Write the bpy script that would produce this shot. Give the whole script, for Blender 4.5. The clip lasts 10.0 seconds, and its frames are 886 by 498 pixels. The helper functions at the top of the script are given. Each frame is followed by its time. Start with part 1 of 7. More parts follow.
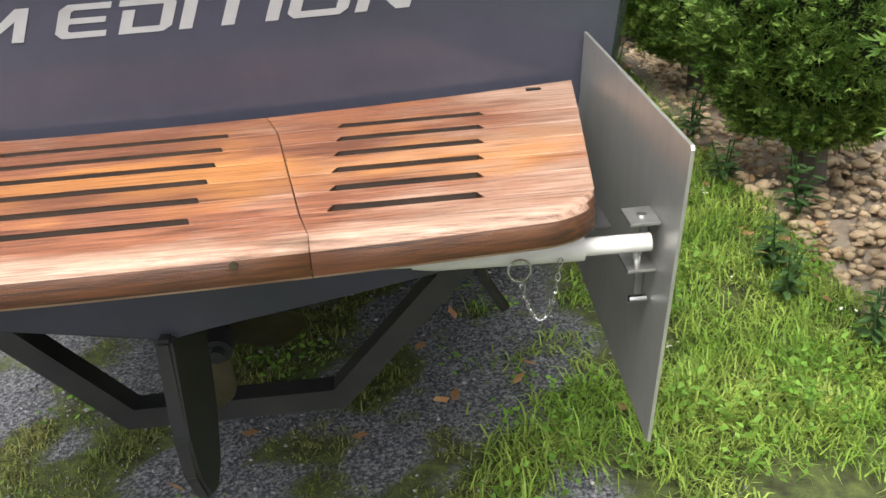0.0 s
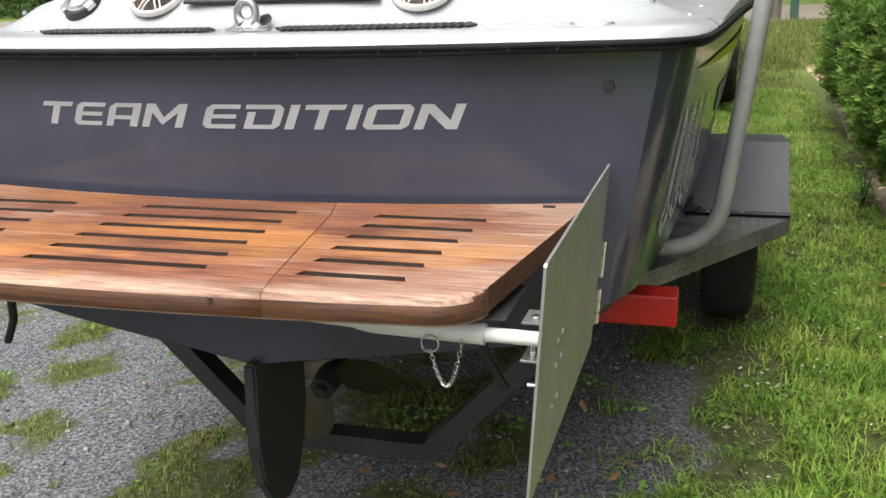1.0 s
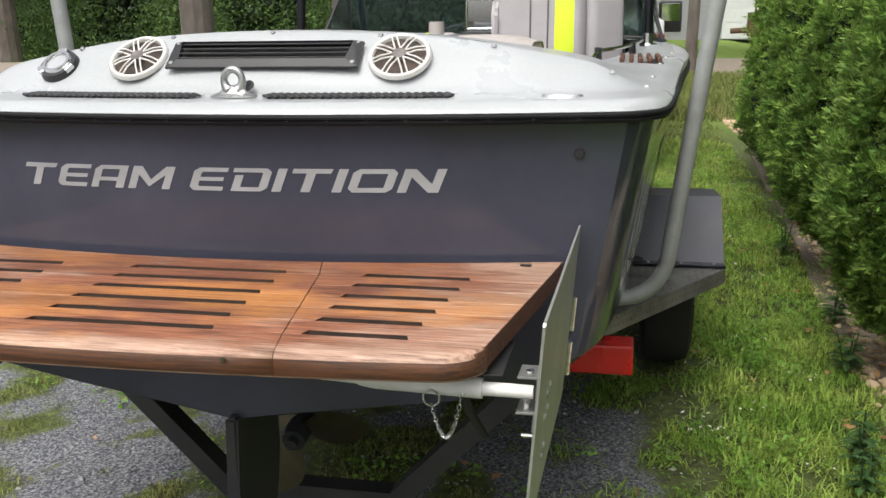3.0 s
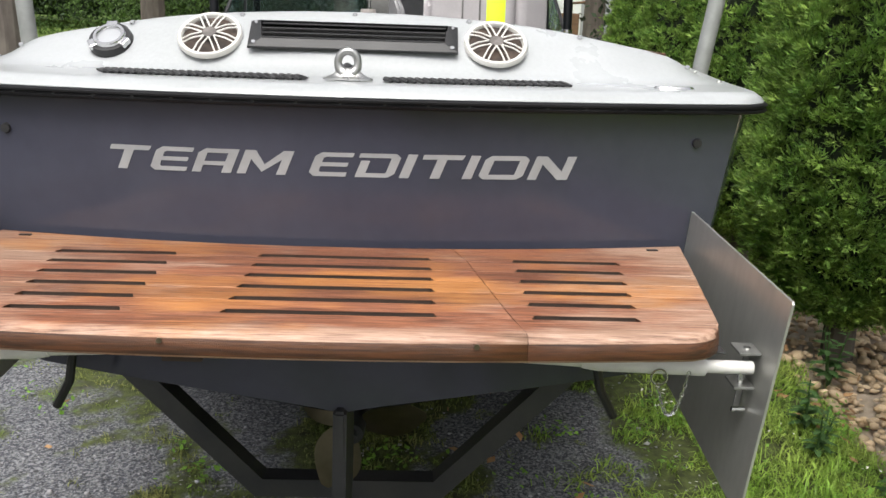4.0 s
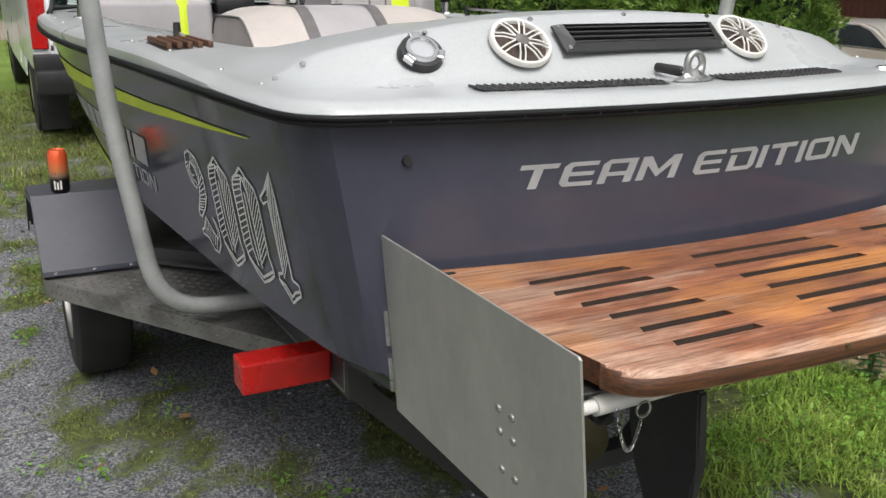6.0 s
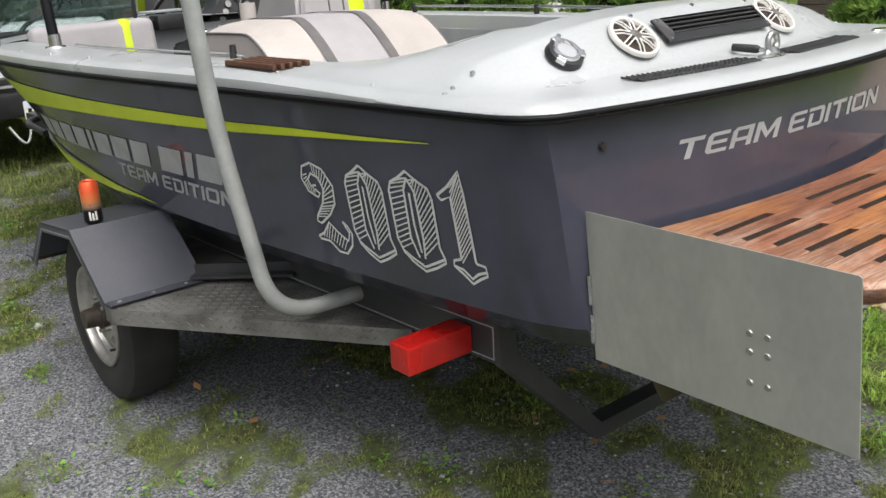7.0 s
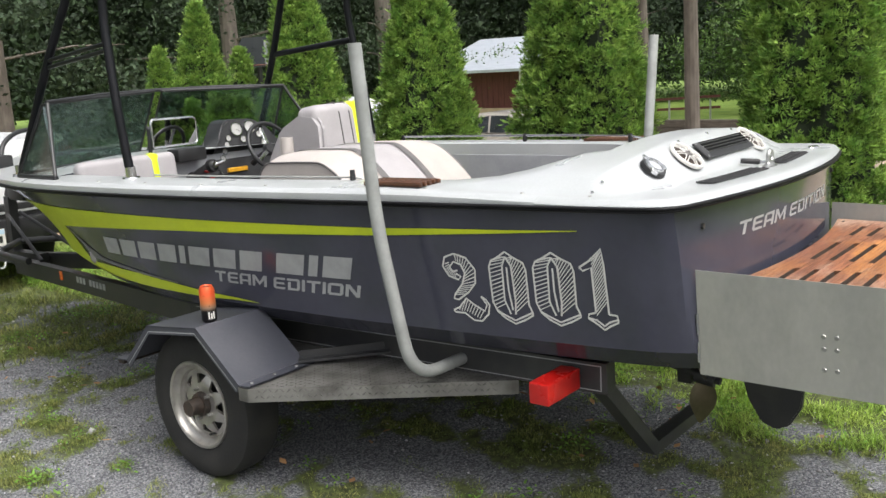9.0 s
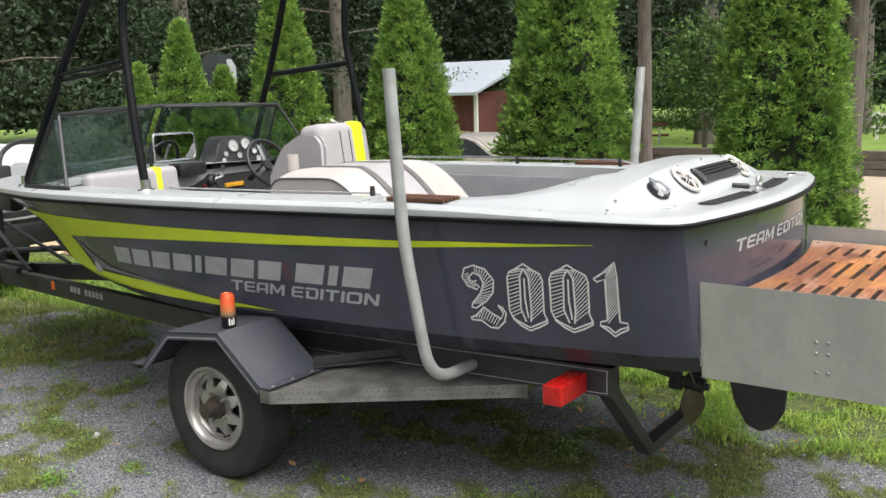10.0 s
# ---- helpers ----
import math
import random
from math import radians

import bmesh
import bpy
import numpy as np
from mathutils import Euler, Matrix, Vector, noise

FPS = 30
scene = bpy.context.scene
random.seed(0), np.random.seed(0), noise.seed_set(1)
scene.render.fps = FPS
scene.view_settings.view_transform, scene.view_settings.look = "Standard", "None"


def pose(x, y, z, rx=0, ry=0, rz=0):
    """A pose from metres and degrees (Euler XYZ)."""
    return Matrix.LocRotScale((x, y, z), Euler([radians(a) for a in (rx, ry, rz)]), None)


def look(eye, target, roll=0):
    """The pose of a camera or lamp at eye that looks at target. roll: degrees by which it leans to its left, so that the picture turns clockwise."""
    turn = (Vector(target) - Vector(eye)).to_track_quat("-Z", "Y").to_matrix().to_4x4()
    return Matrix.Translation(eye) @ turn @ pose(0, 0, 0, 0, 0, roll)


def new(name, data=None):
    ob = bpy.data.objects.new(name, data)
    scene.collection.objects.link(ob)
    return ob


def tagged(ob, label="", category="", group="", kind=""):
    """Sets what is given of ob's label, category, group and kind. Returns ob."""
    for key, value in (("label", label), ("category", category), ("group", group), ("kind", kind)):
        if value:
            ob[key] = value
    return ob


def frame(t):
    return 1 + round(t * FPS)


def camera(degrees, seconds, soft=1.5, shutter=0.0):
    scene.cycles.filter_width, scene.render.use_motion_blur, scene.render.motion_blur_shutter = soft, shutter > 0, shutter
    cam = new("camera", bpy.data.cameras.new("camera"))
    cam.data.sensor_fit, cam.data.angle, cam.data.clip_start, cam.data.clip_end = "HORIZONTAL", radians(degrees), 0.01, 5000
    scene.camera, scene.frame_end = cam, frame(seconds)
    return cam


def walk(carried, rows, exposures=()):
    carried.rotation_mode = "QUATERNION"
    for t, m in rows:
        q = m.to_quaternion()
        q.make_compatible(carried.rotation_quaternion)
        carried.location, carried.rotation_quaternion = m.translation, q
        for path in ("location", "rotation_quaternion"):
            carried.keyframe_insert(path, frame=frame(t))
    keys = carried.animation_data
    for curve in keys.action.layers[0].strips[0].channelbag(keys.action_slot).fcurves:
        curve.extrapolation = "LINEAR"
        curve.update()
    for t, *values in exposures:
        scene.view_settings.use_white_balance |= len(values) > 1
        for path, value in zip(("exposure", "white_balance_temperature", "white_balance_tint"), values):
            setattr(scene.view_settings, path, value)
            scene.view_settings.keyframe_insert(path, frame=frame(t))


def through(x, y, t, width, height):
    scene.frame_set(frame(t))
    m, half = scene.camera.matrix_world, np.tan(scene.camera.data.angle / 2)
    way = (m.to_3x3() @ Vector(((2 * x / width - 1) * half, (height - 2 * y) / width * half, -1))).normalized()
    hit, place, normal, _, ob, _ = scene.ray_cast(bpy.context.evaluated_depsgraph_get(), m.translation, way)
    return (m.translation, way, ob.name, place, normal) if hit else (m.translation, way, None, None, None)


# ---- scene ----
cam = camera(51.6, 10.0)
PATH = [
    (0, (-0.009, -0.01, 1.384), (0.066, 1.811, 0.56), -4.4),
    (0.5, (0.161, -0.171, 1.432), (-0.146, 1.678, 0.735), -2.9),
    (1, (0.467, -0.232, 1.453), (-0.081, 1.594, 0.849), -2.2),
    (1.5, (0.583, -0.276, 1.463), (-0.003, 1.555, 0.912), -3.3),
    (2, (0.582, -0.306, 1.475), (0.061, 1.565, 0.995), -2.2),
    (2.2, (0.572, -0.311, 1.475), (0.07, 1.564, 0.992), -2.1),
    (3.3, (0.179, -0.384, 1.52), (-0.08, 1.528, 0.994), -0.3),
    (3.5, (0.002, -0.424, 1.523), (-0.135, 1.5, 0.996), 0.3),
    (4, (-0.268, -0.409, 1.496), (-0.208, 1.518, 0.966), 1.9),
    (4.5, (-0.565, -0.31, 1.487), (-0.352, 1.608, 0.965), 2.2),
    (5, (-1.01, -0.288, 1.491), (-0.479, 1.561, 0.944), 2.7),
    (5.5, (-1.368, -0.201, 1.521), (-0.631, 1.561, 0.929), 2.2),
    (5.7, (-1.512, -0.123, 1.528), (-0.728, 1.619, 0.933), 1.8),
    (6.8, (-2.377, 0.069, 1.66), (-1.239, 1.587, 1.027), -2.3),
    (7, (-2.517, 0.142, 1.645), (-1.334, 1.624, 1.01), -3.1),
    (7.5, (-2.809, 0.307, 1.677), (-1.539, 1.738, 1.093), -4.3),
    (8, (-3.21, 0.36, 1.731), (-1.825, 1.709, 1.22), -3.5),
    (8.5, (-3.509, 0.296, 1.741), (-2.03, 1.569, 1.305), -3.0),
    (9, (-3.785, 0.231, 1.773), (-2.271, 1.476, 1.375), -3.3),
    (9.5, (-4.042, 0.282, 1.785), (-2.481, 1.476, 1.412), -2.7),
    (10, (-4.164, 0.3, 1.799), (-2.569, 1.453, 1.442), -1.7),
]
EXPOSURES = [(0, 1.2), (0.5, 1.12), (1.5, 0.90), (2.2, 0.78), (3.5, 0.80), (4.2, 0.85), (5, 0.66), (5.7, 0.62), (6.8, 0.80), (7.5, 0.95), (8.5, 1.1), (10, 1.15)]
walk(cam, [(t, look(eye, target, roll)) for t, eye, target, roll in PATH], EXPOSURES)

# ---- sky and light ----
world = bpy.data.worlds.new("overcast_sky")
scene.world = world
world.use_nodes = True
wn, wl = world.node_tree.nodes, world.node_tree.links
sky = wn.new("ShaderNodeTexSky")
sky.sky_type, sky.sun_disc = "NISHITA", False
sky.sun_elevation, sky.sun_rotation = radians(62), radians(195)
sky.air_density, sky.dust_density, sky.ozone_density = 1.0, 6.0, 0.6
grey = wn.new("ShaderNodeHueSaturation")
grey.inputs["Saturation"].default_value = 0.22
wl.new(sky.outputs[0], grey.inputs["Color"])
wl.new(grey.outputs[0], wn["Background"].inputs[0])
wn["Background"].inputs[1].default_value = 0.13
sun_data = bpy.data.lights.new("sun", "SUN")
sun_data.energy, sun_data.angle, sun_data.color = 1.2, radians(45), (1.0, 0.97, 0.92)
sun = new("sun", sun_data)
sun.matrix_world = look((-1.9, -4.6, 14.0), (0.0, 3.0, 0.0))
scene.view_settings.exposure = 0.75

XC = -0.413         # the boat's centre line
XT = -0.430         # the trailer's centre line
TRIM = -0.018       # how far the boat lies bow-down on its bunks, in radians


# ---- small makers ----
def part(name, bm, material, parent=None, label="", smooth=False):
    """Links a bmesh as one mesh object under a thing or a part."""
    me = bpy.data.meshes.new(name)
    bmesh.ops.recalc_face_normals(bm, faces=bm.faces)
    bm.to_mesh(me)
    bm.free()
    if smooth:
        me.shade_smooth()
        me.set_sharp_from_angle(angle=radians(38))
    me.materials.append(material)
    ob = new(name, me)
    ob.parent = parent
    if label:
        ob["label"] = label
    return ob


def thing(name, label, category, at=(0, 0, 0), group="", kind=""):
    ob = new(name)
    ob.location = at
    ob.empty_display_size = 0.1
    return tagged(ob, label, category, group, kind)


def box(bm, x0, x1, y0, y1, z0, z1, bevel=0.0, m=None):
    vs = bmesh.ops.create_cube(bm, size=1.0)["verts"]
    for v in vs:
        v.co = Vector((x0 + (v.co.x + .5) * (x1 - x0), y0 + (v.co.y + .5) * (y1 - y0), z0 + (v.co.z + .5) * (z1 - z0)))
    if bevel > 0:
        es = list({e for v in vs for e in v.link_edges})
        res = bmesh.ops.bevel(bm, geom=es, offset=bevel, segments=2, affect="EDGES", profile=0.6)
        vs = list({v for f in res["faces"] for v in f.verts} | {v for v in vs if v.is_valid})
    if m is not None:
        bmesh.ops.transform(bm, matrix=m, verts=vs)
    return bm


def boxed(x0, x1, y0, y1, z0, z1, bevel=0.0, m=None):
    return box(bmesh.new(), x0, x1, y0, y1, z0, z1, bevel, m)


def tube(bm, pts, r, seg=10, caps=True):
    """A round tube along points; r is one radius or one for each point."""
    pts = [Vector(p) for p in pts]
    rs = r if isinstance(r, (list, tuple)) else [r] * len(pts)
    rings, side = [], None
    for i, p in enumerate(pts):
        d = (pts[min(i + 1, len(pts) - 1)] - pts[max(i - 1, 0)]).normalized()
        if side is None:
            side = d.orthogonal().normalized()
        side = (side - d * side.dot(d)).normalized()
        up = d.cross(side)
        rings.append([bm.verts.new(p + (side * math.cos(a) + up * math.sin(a)) * rs[i]) for a in (2 * math.pi * k / seg for k in range(seg))])
    for a, b in zip(rings, rings[1:]):
        for k in range(seg):
            bm.faces.new((a[k], a[(k + 1) % seg], b[(k + 1) % seg], b[k]))
    if caps:
        bm.faces.new(rings[0][::-1]), bm.faces.new(rings[-1])
    return bm


def rounded(pts, r, n=5):
    """A polyline with its inner corners rounded off."""
    pts = [Vector(p) for p in pts]
    out = [pts[0]]
    for a, b, c in zip(pts, pts[1:], pts[2:]):
        d0, d1 = (a - b), (c - b)
        k = min(r, d0.length * .49, d1.length * .49)
        p, q = b + d0.normalized() * k, b + d1.normalized() * k
        for i in range(n + 1):
            t = i / n
            out.append(p * (1 - t) ** 2 + b * 2 * t * (1 - t) + q * t * t)
    out.append(pts[-1])
    return out


def beam(bm, pts, w, h):
    """A square bar along points, w wide across and h high."""
    pts = [Vector(p) for p in pts]
    rings = []
    for i, p in enumerate(pts):
        d = (pts[min(i + 1, len(pts) - 1)] - pts[max(i - 1, 0)]).normalized()
        s = d.cross(Vector((0, 0, 1)))
        s = s.normalized() if s.length > 1e-3 else Vector((1, 0, 0))
        u = s.cross(d).normalized()
        rings.append([bm.verts.new(p + s * a * w / 2 + u * b * h / 2) for a, b in ((-1, -1), (1, -1), (1, 1), (-1, 1))])
    for a, b in zip(rings, rings[1:]):
        for k in range(4):
            bm.faces.new((a[k], a[(k + 1) % 4], b[(k + 1) % 4], b[k]))
    bm.faces.new(rings[0][::-1]), bm.faces.new(rings[-1])
    return bm


def disc(bm, m, r, h, seg=24, r_top=None):
    """A low cylinder or cone along the local z of m."""
    bmesh.ops.create_cone(bm, cap_ends=True, segments=seg, radius1=r, radius2=r if r_top is None else r_top, depth=h, matrix=m @ Matrix.Translation((0, 0, h / 2)))
    return bm


def ring(bm, m, r0, r1, h, seg=32):
    """A flat ring round the local z of m, from r0 to r1, h high, with rounded top."""
    prof = [(r1, 0), (r1, h * .6), (r1 - (r1 - r0) * .25, h), (r0 + (r1 - r0) * .25, h), (r0, h * .6), (r0, 0)]
    loops = []
    for k in range(seg):
        a = 2 * math.pi * k / seg
        loops.append([bm.verts.new(m @ Vector((p * math.cos(a), p * math.sin(a), z))) for p, z in prof])
    for k in range(seg):
        a, b = loops[k], loops[(k + 1) % seg]
        for i in range(len(prof)):
            j = (i + 1) % len(prof)
            bm.faces.new((a[i], b[i], b[j], a[j]))
    return bm


def grid(bm, rows):
    """Faces over rows of points."""
    vs = [[bm.verts.new(p) for p in row] for row in rows]
    for a, b in zip(vs, vs[1:]):
        for i in range(len(a) - 1):
            bm.faces.new((a[i], a[i + 1], b[i + 1], b[i]))
    return vs


def prism(bm, outline, place, depth):
    """A flat outline (convex or not) put in space by place(u, v, lift), depth thick."""
    top = [bm.verts.new(place(u, v, depth)) for u, v in outline]
    bot = [bm.verts.new(place(u, v, 0.0)) for u, v in outline]
    bm.faces.new(top), bm.faces.new(bot[::-1])
    for i in range(len(top)):
        j = (i + 1) % len(top)
        bm.faces.new((top[i], bot[i], bot[j], top[j]))
    return bm


def lerp_table(table, v):
    """Smooth look-up in rows of (key, value)."""
    if v <= table[0][0]:
        return table[0][1]
    for i, ((a, p), (b, q)) in enumerate(zip(table, table[1:])):
        if v <= b:
            t = (v - a) / (b - a)
            m0 = (q - table[i - 1][1]) / (b - table[i - 1][0]) if i else (q - p) / (b - a)
            m1 = (table[i + 2][1] - p) / (table[i + 2][0] - a) if i + 2 < len(table) else (q - p) / (b - a)
            h = b - a
            return (2 * t ** 3 - 3 * t * t + 1) * p + (t ** 3 - 2 * t * t + t) * h * m0 + (3 * t * t - 2 * t ** 3) * q + (t ** 3 - t * t) * h * m1
    return table[-1][1]


def step(a, b, v):
    t = min(1.0, max(0.0, (v - a) / (b - a)))
    return t * t * (3 - 2 * t)


# ---- materials ----
def material(name, colour, rough=0.5, metal=0.0, spots=None, scale=8.0, bump=0.0, bump_scale=60.0, stretch=(1, 1, 1), rough_var=0.1, coat=0.0, detail=6.0):
    """A surface with two scales of variation: spots is the second colour that noise mixes in."""
    m = bpy.data.materials.new(name)
    m.use_nodes = True
    n, l = m.node_tree.nodes, m.node_tree.links
    b = n["Principled BSDF"]
    b.inputs["Metallic"].default_value = metal
    b.inputs["Coat Weight"].default_value = coat
    b.inputs["Coat Roughness"].default_value = 0.08
    tc = n.new("ShaderNodeTexCoord")
    mp = n.new("ShaderNodeMapping")
    mp.inputs["Scale"].default_value = stretch
    l.new(tc.outputs["Object"], mp.inputs["Vector"])
    big, fine = n.new("ShaderNodeTexNoise"), n.new("ShaderNodeTexNoise")
    big.inputs["Scale"].default_value, big.inputs["Detail"].default_value = scale, detail
    fine.inputs["Scale"].default_value, fine.inputs["Detail"].default_value = bump_scale, 4.0
    l.new(mp.outputs[0], big.inputs["Vector"]), l.new(mp.outputs[0], fine.inputs["Vector"])
    ramp = n.new("ShaderNodeValToRGB")
    ramp.color_ramp.elements[0].position, ramp.color_ramp.elements[1].position = 0.38, 0.66
    two = spots or tuple(c * 0.86 for c in colour)
    ramp.color_ramp.elements[0].color, ramp.color_ramp.elements[1].color = (*colour, 1), (*two, 1)
    l.new(big.outputs["Fac"], ramp.inputs[0])
    mix = n.new("ShaderNodeMix")
    mix.data_type, mix.blend_type = "RGBA", "MULTIPLY"
    mix.inputs["Factor"].default_value = 0.25
    l.new(ramp.outputs[0], mix.inputs["A"]), l.new(fine.outputs["Fac"], mix.inputs["B"])
    gain = n.new("ShaderNodeMix")
    gain.data_type, gain.blend_type = "RGBA", "MIX"
    gain.inputs["Factor"].default_value = 0.3
    l.new(ramp.outputs[0], gain.inputs["B"]), l.new(mix.outputs["Result"], gain.inputs["A"])
    l.new(gain.outputs["Result"], b.inputs["Base Color"])
    rr = n.new("ShaderNodeMapRange")
    rr.inputs["To Min"].default_value, rr.inputs["To Max"].default_value = max(0.02, rough - rough_var), min(1.0, rough + rough_var)
    l.new(big.outputs["Fac"], rr.inputs["Value"]), l.new(rr.outputs[0], b.inputs["Roughness"])
    if bump:
        bp = n.new("ShaderNodeBump")
        bp.inputs["Strength"].default_value, bp.inputs["Distance"].default_value = bump, 0.004
        l.new(fine.outputs["Fac"], bp.inputs["Height"]), l.new(bp.outputs[0], b.inputs["Normal"])
    return m


def random_tint(m, low, high):
    """Lets each object or island take its own brightness."""
    n, l = m.node_tree.nodes, m.node_tree.links
    b = n["Principled BSDF"]
    src = b.inputs["Base Color"].links[0].from_socket
    geo, info = n.new("ShaderNodeNewGeometry"), n.new("ShaderNodeObjectInfo")
    add = n.new("ShaderNodeMath")
    add.operation = "ADD"
    l.new(geo.outputs["Random Per Island"], add.inputs[0]), l.new(info.outputs["Random"], add.inputs[1])
    fr = n.new("ShaderNodeMath")
    fr.operation = "FRACT"
    l.new(add.outputs[0], fr.inputs[0])
    rng = n.new("ShaderNodeMapRange")
    rng.inputs["To Min"].default_value, rng.inputs["To Max"].default_value = low, high
    l.new(fr.outputs[0], rng.inputs["Value"])
    mul = n.new("ShaderNodeVectorMath")
    mul.operation = "SCALE"
    l.new(src, mul.inputs[0]), l.new(rng.outputs[0], mul.inputs["Scale"])
    l.new(mul.outputs[0], b.inputs["Base Color"])
    return m


HULL = material("charcoal_hull_paint", (0.044, 0.0455, 0.065), 0.12, 0.0, (0.057, 0.0585, 0.080), 2.2, 0.02, 30, rough_var=0.03, coat=0.0)
BOTTOM = material("dark_bottom_paint", (0.022, 0.027, 0.027), 0.65, 0, (0.036, 0.040, 0.038), 5, 0.1)
GELCOAT = material("white_gelcoat", (0.425, 0.44, 0.45), 0.30, 0, (0.375, 0.39, 0.395), 3.0, 0.03, 120, coat=0.2)
LINER = material("grey_cockpit_liner", (0.36, 0.37, 0.39), 0.5, 0, (0.30, 0.31, 0.33), 6, 0.1)
BLACK = material("black_plastic", (0.012, 0.012, 0.013), 0.42, 0, (0.02, 0.02, 0.021), 14, 0.1, 200)
RUBBER = material("tyre_rubber", (0.012, 0.012, 0.012), 0.85, 0, (0.024, 0.023, 0.021), 9, 0.4, 90)
FRAME = material("dark_grey_trailer_paint", (0.020, 0.021, 0.024), 0.5, 0, (0.040, 0.039, 0.038), 7, 0.15, 80)
FENDER = material("grey_fender_paint", (0.042, 0.045, 0.058), 0.5, 0, (0.060, 0.062, 0.074), 5, 0.1, 80)
GALV = material("dull_galvanised_pipe", (0.36, 0.37, 0.36), 0.6, 0.25, (0.27, 0.28, 0.27), 9, 0.12, 70)
ALU = material("brushed_aluminium", (0.55, 0.55, 0.51), 0.38, 0.7, (0.46, 0.46, 0.43), 7, 0.05, 60, (1, 1, 0.6), 0.13)
BOLT = material("dull_steel_bolt", (0.40, 0.40, 0.38), 0.45, 0.8, (0.30, 0.30, 0.28), 20)
RAIL_BLACK = material("matt_black_rubber_strip", (0.005, 0.005, 0.006), 0.5, 0, (0.009, 0.009, 0.010), 9, 0.1, 120)
SCALE_GREY = material("dark_grey_tread_rubber", (0.030, 0.030, 0.032), 0.6, 0, (0.055, 0.055, 0.056), 40, 0.2, 120)
CAST = material("dull_cast_alloy", (0.50, 0.50, 0.49), 0.30, 0.9, (0.38, 0.38, 0.37), 25, 0.1, 90)
STEEL = material("polished_stainless", (0.72, 0.72, 0.72), 0.16, 1.0, (0.6, 0.6, 0.6), 10, 0.02)
DECAL = material("silver_lettering", (0.34, 0.345, 0.35), 0.45, 0.0, (0.28, 0.285, 0.29), 12)
LIME = material("lime_stripe", (0.52, 0.62, 0.018), 0.4, 0.0, (0.46, 0.56, 0.016), 5)
WHITE = material("white_plastic", (0.70, 0.69, 0.66), 0.45, 0, (0.62, 0.60, 0.56), 12)
GLASS = bpy.data.materials.new("green_tinted_glass")
GLASS.use_nodes = True
_n = GLASS.node_tree.nodes
_n["Principled BSDF"].inputs["Base Color"].default_value = (0.50, 0.66, 0.63, 1)
_n["Principled BSDF"].inputs["Roughness"].default_value = 0.03
_n["Principled BSDF"].inputs["Transmission Weight"].default_value = 1.0
_n["Principled BSDF"].inputs["IOR"].default_value = 1.25
GREY_STRIPE = material("grey_stripe", (0.17, 0.17, 0.18), 0.5, 0, (0.14, 0.14, 0.15), 10)
CHALK = material("chalk_white_numerals", (0.62, 0.62, 0.60), 0.6, 0, (0.52, 0.52, 0.50), 30)
VINYL = material("off_white_vinyl", (0.45, 0.41, 0.385), 0.5, 0, (0.40, 0.365, 0.34), 5, 0.15, 150)
VINYL_GREY = material("grey_vinyl", (0.36, 0.34, 0.35), 0.55, 0, (0.31, 0.295, 0.30), 5, 0.2, 150)
LIME_VINYL = material("lime_vinyl", (0.60, 0.75, 0.01), 0.5, 0, (0.54, 0.68, 0.01), 5, 0.15, 150)
PIPING = material("dark_piping", (0.10, 0.095, 0.095), 0.6, 0, (0.13, 0.12, 0.12), 20)
CARPET = material("charcoal_carpet", (0.05, 0.045, 0.045), 0.95, 0, (0.09, 0.05, 0.04), 10, 0.6, 200)
DASH = material("matt_black_dash", (0.016, 0.016, 0.018), 0.5, 0, (0.028, 0.028, 0.030), 10, 0.15, 200)
DIAL = material("pale_dial", (0.45, 0.45, 0.43), 0.4, 0, (0.36, 0.36, 0.35), 60)
LABEL_YELLOW = material("yellow_label", (0.75, 0.38, 0.02), 0.5, 0, (0.6, 0.3, 0.02), 40)
AMBER = material("amber_lens", (0.75, 0.16, 0.02), 0.25, 0, (0.6, 0.1, 0.02), 30)
GLOSS_BLACK = material("gloss_black_tube", (0.004, 0.005, 0.006), 0.34, 0, (0.007, 0.007, 0.009), 12)
for _m in (GLOSS_BLACK, RAIL_BLACK):
    _m.node_tree.nodes["Principled BSDF"].inputs["Specular IOR Level"].default_value = 0.2
MIRROR_GLASS = material("mirror_glass", (0.85, 0.87, 0.87), 0.04, 1.0, (0.83, 0.85, 0.85), 4, rough_var=0.02)
CAN = material("orange_can_print", (0.70, 0.12, 0.03), 0.3, 0.4, (0.72, 0.22, 0.06), 40)
_n, _l = CAN.node_tree.nodes, CAN.node_tree.links
_tc, _sp, _rp = _n.new("ShaderNodeTexCoord"), _n.new("ShaderNodeSeparateXYZ"), _n.new("ShaderNodeValToRGB")
_l.new(_tc.outputs["Generated"], _sp.inputs[0]), _l.new(_sp.outputs["Z"], _rp.inputs[0])
for _p, _c in ((0.33, (0.012, 0.011, 0.012)), (0.42, (0.30, 0.20, 0.14)), (0.55, (0.62, 0.20, 0.07)), (0.80, (0.70, 0.10, 0.03))):
    _e = _rp.color_ramp.elements.new(_p)
    _e.color = (*_c, 1)
_rp.color_ramp.elements[0].color, _rp.color_ramp.elements[-1].color = (0.012, 0.011, 0.012, 1), (0.66, 0.10, 0.03, 1)
_l.new(_rp.outputs[0], _n["Principled BSDF"].inputs["Base Color"])
MIRROR_X0, MIRROR_X1, MIRROR_Y = -0.155, 0.195, 5.09

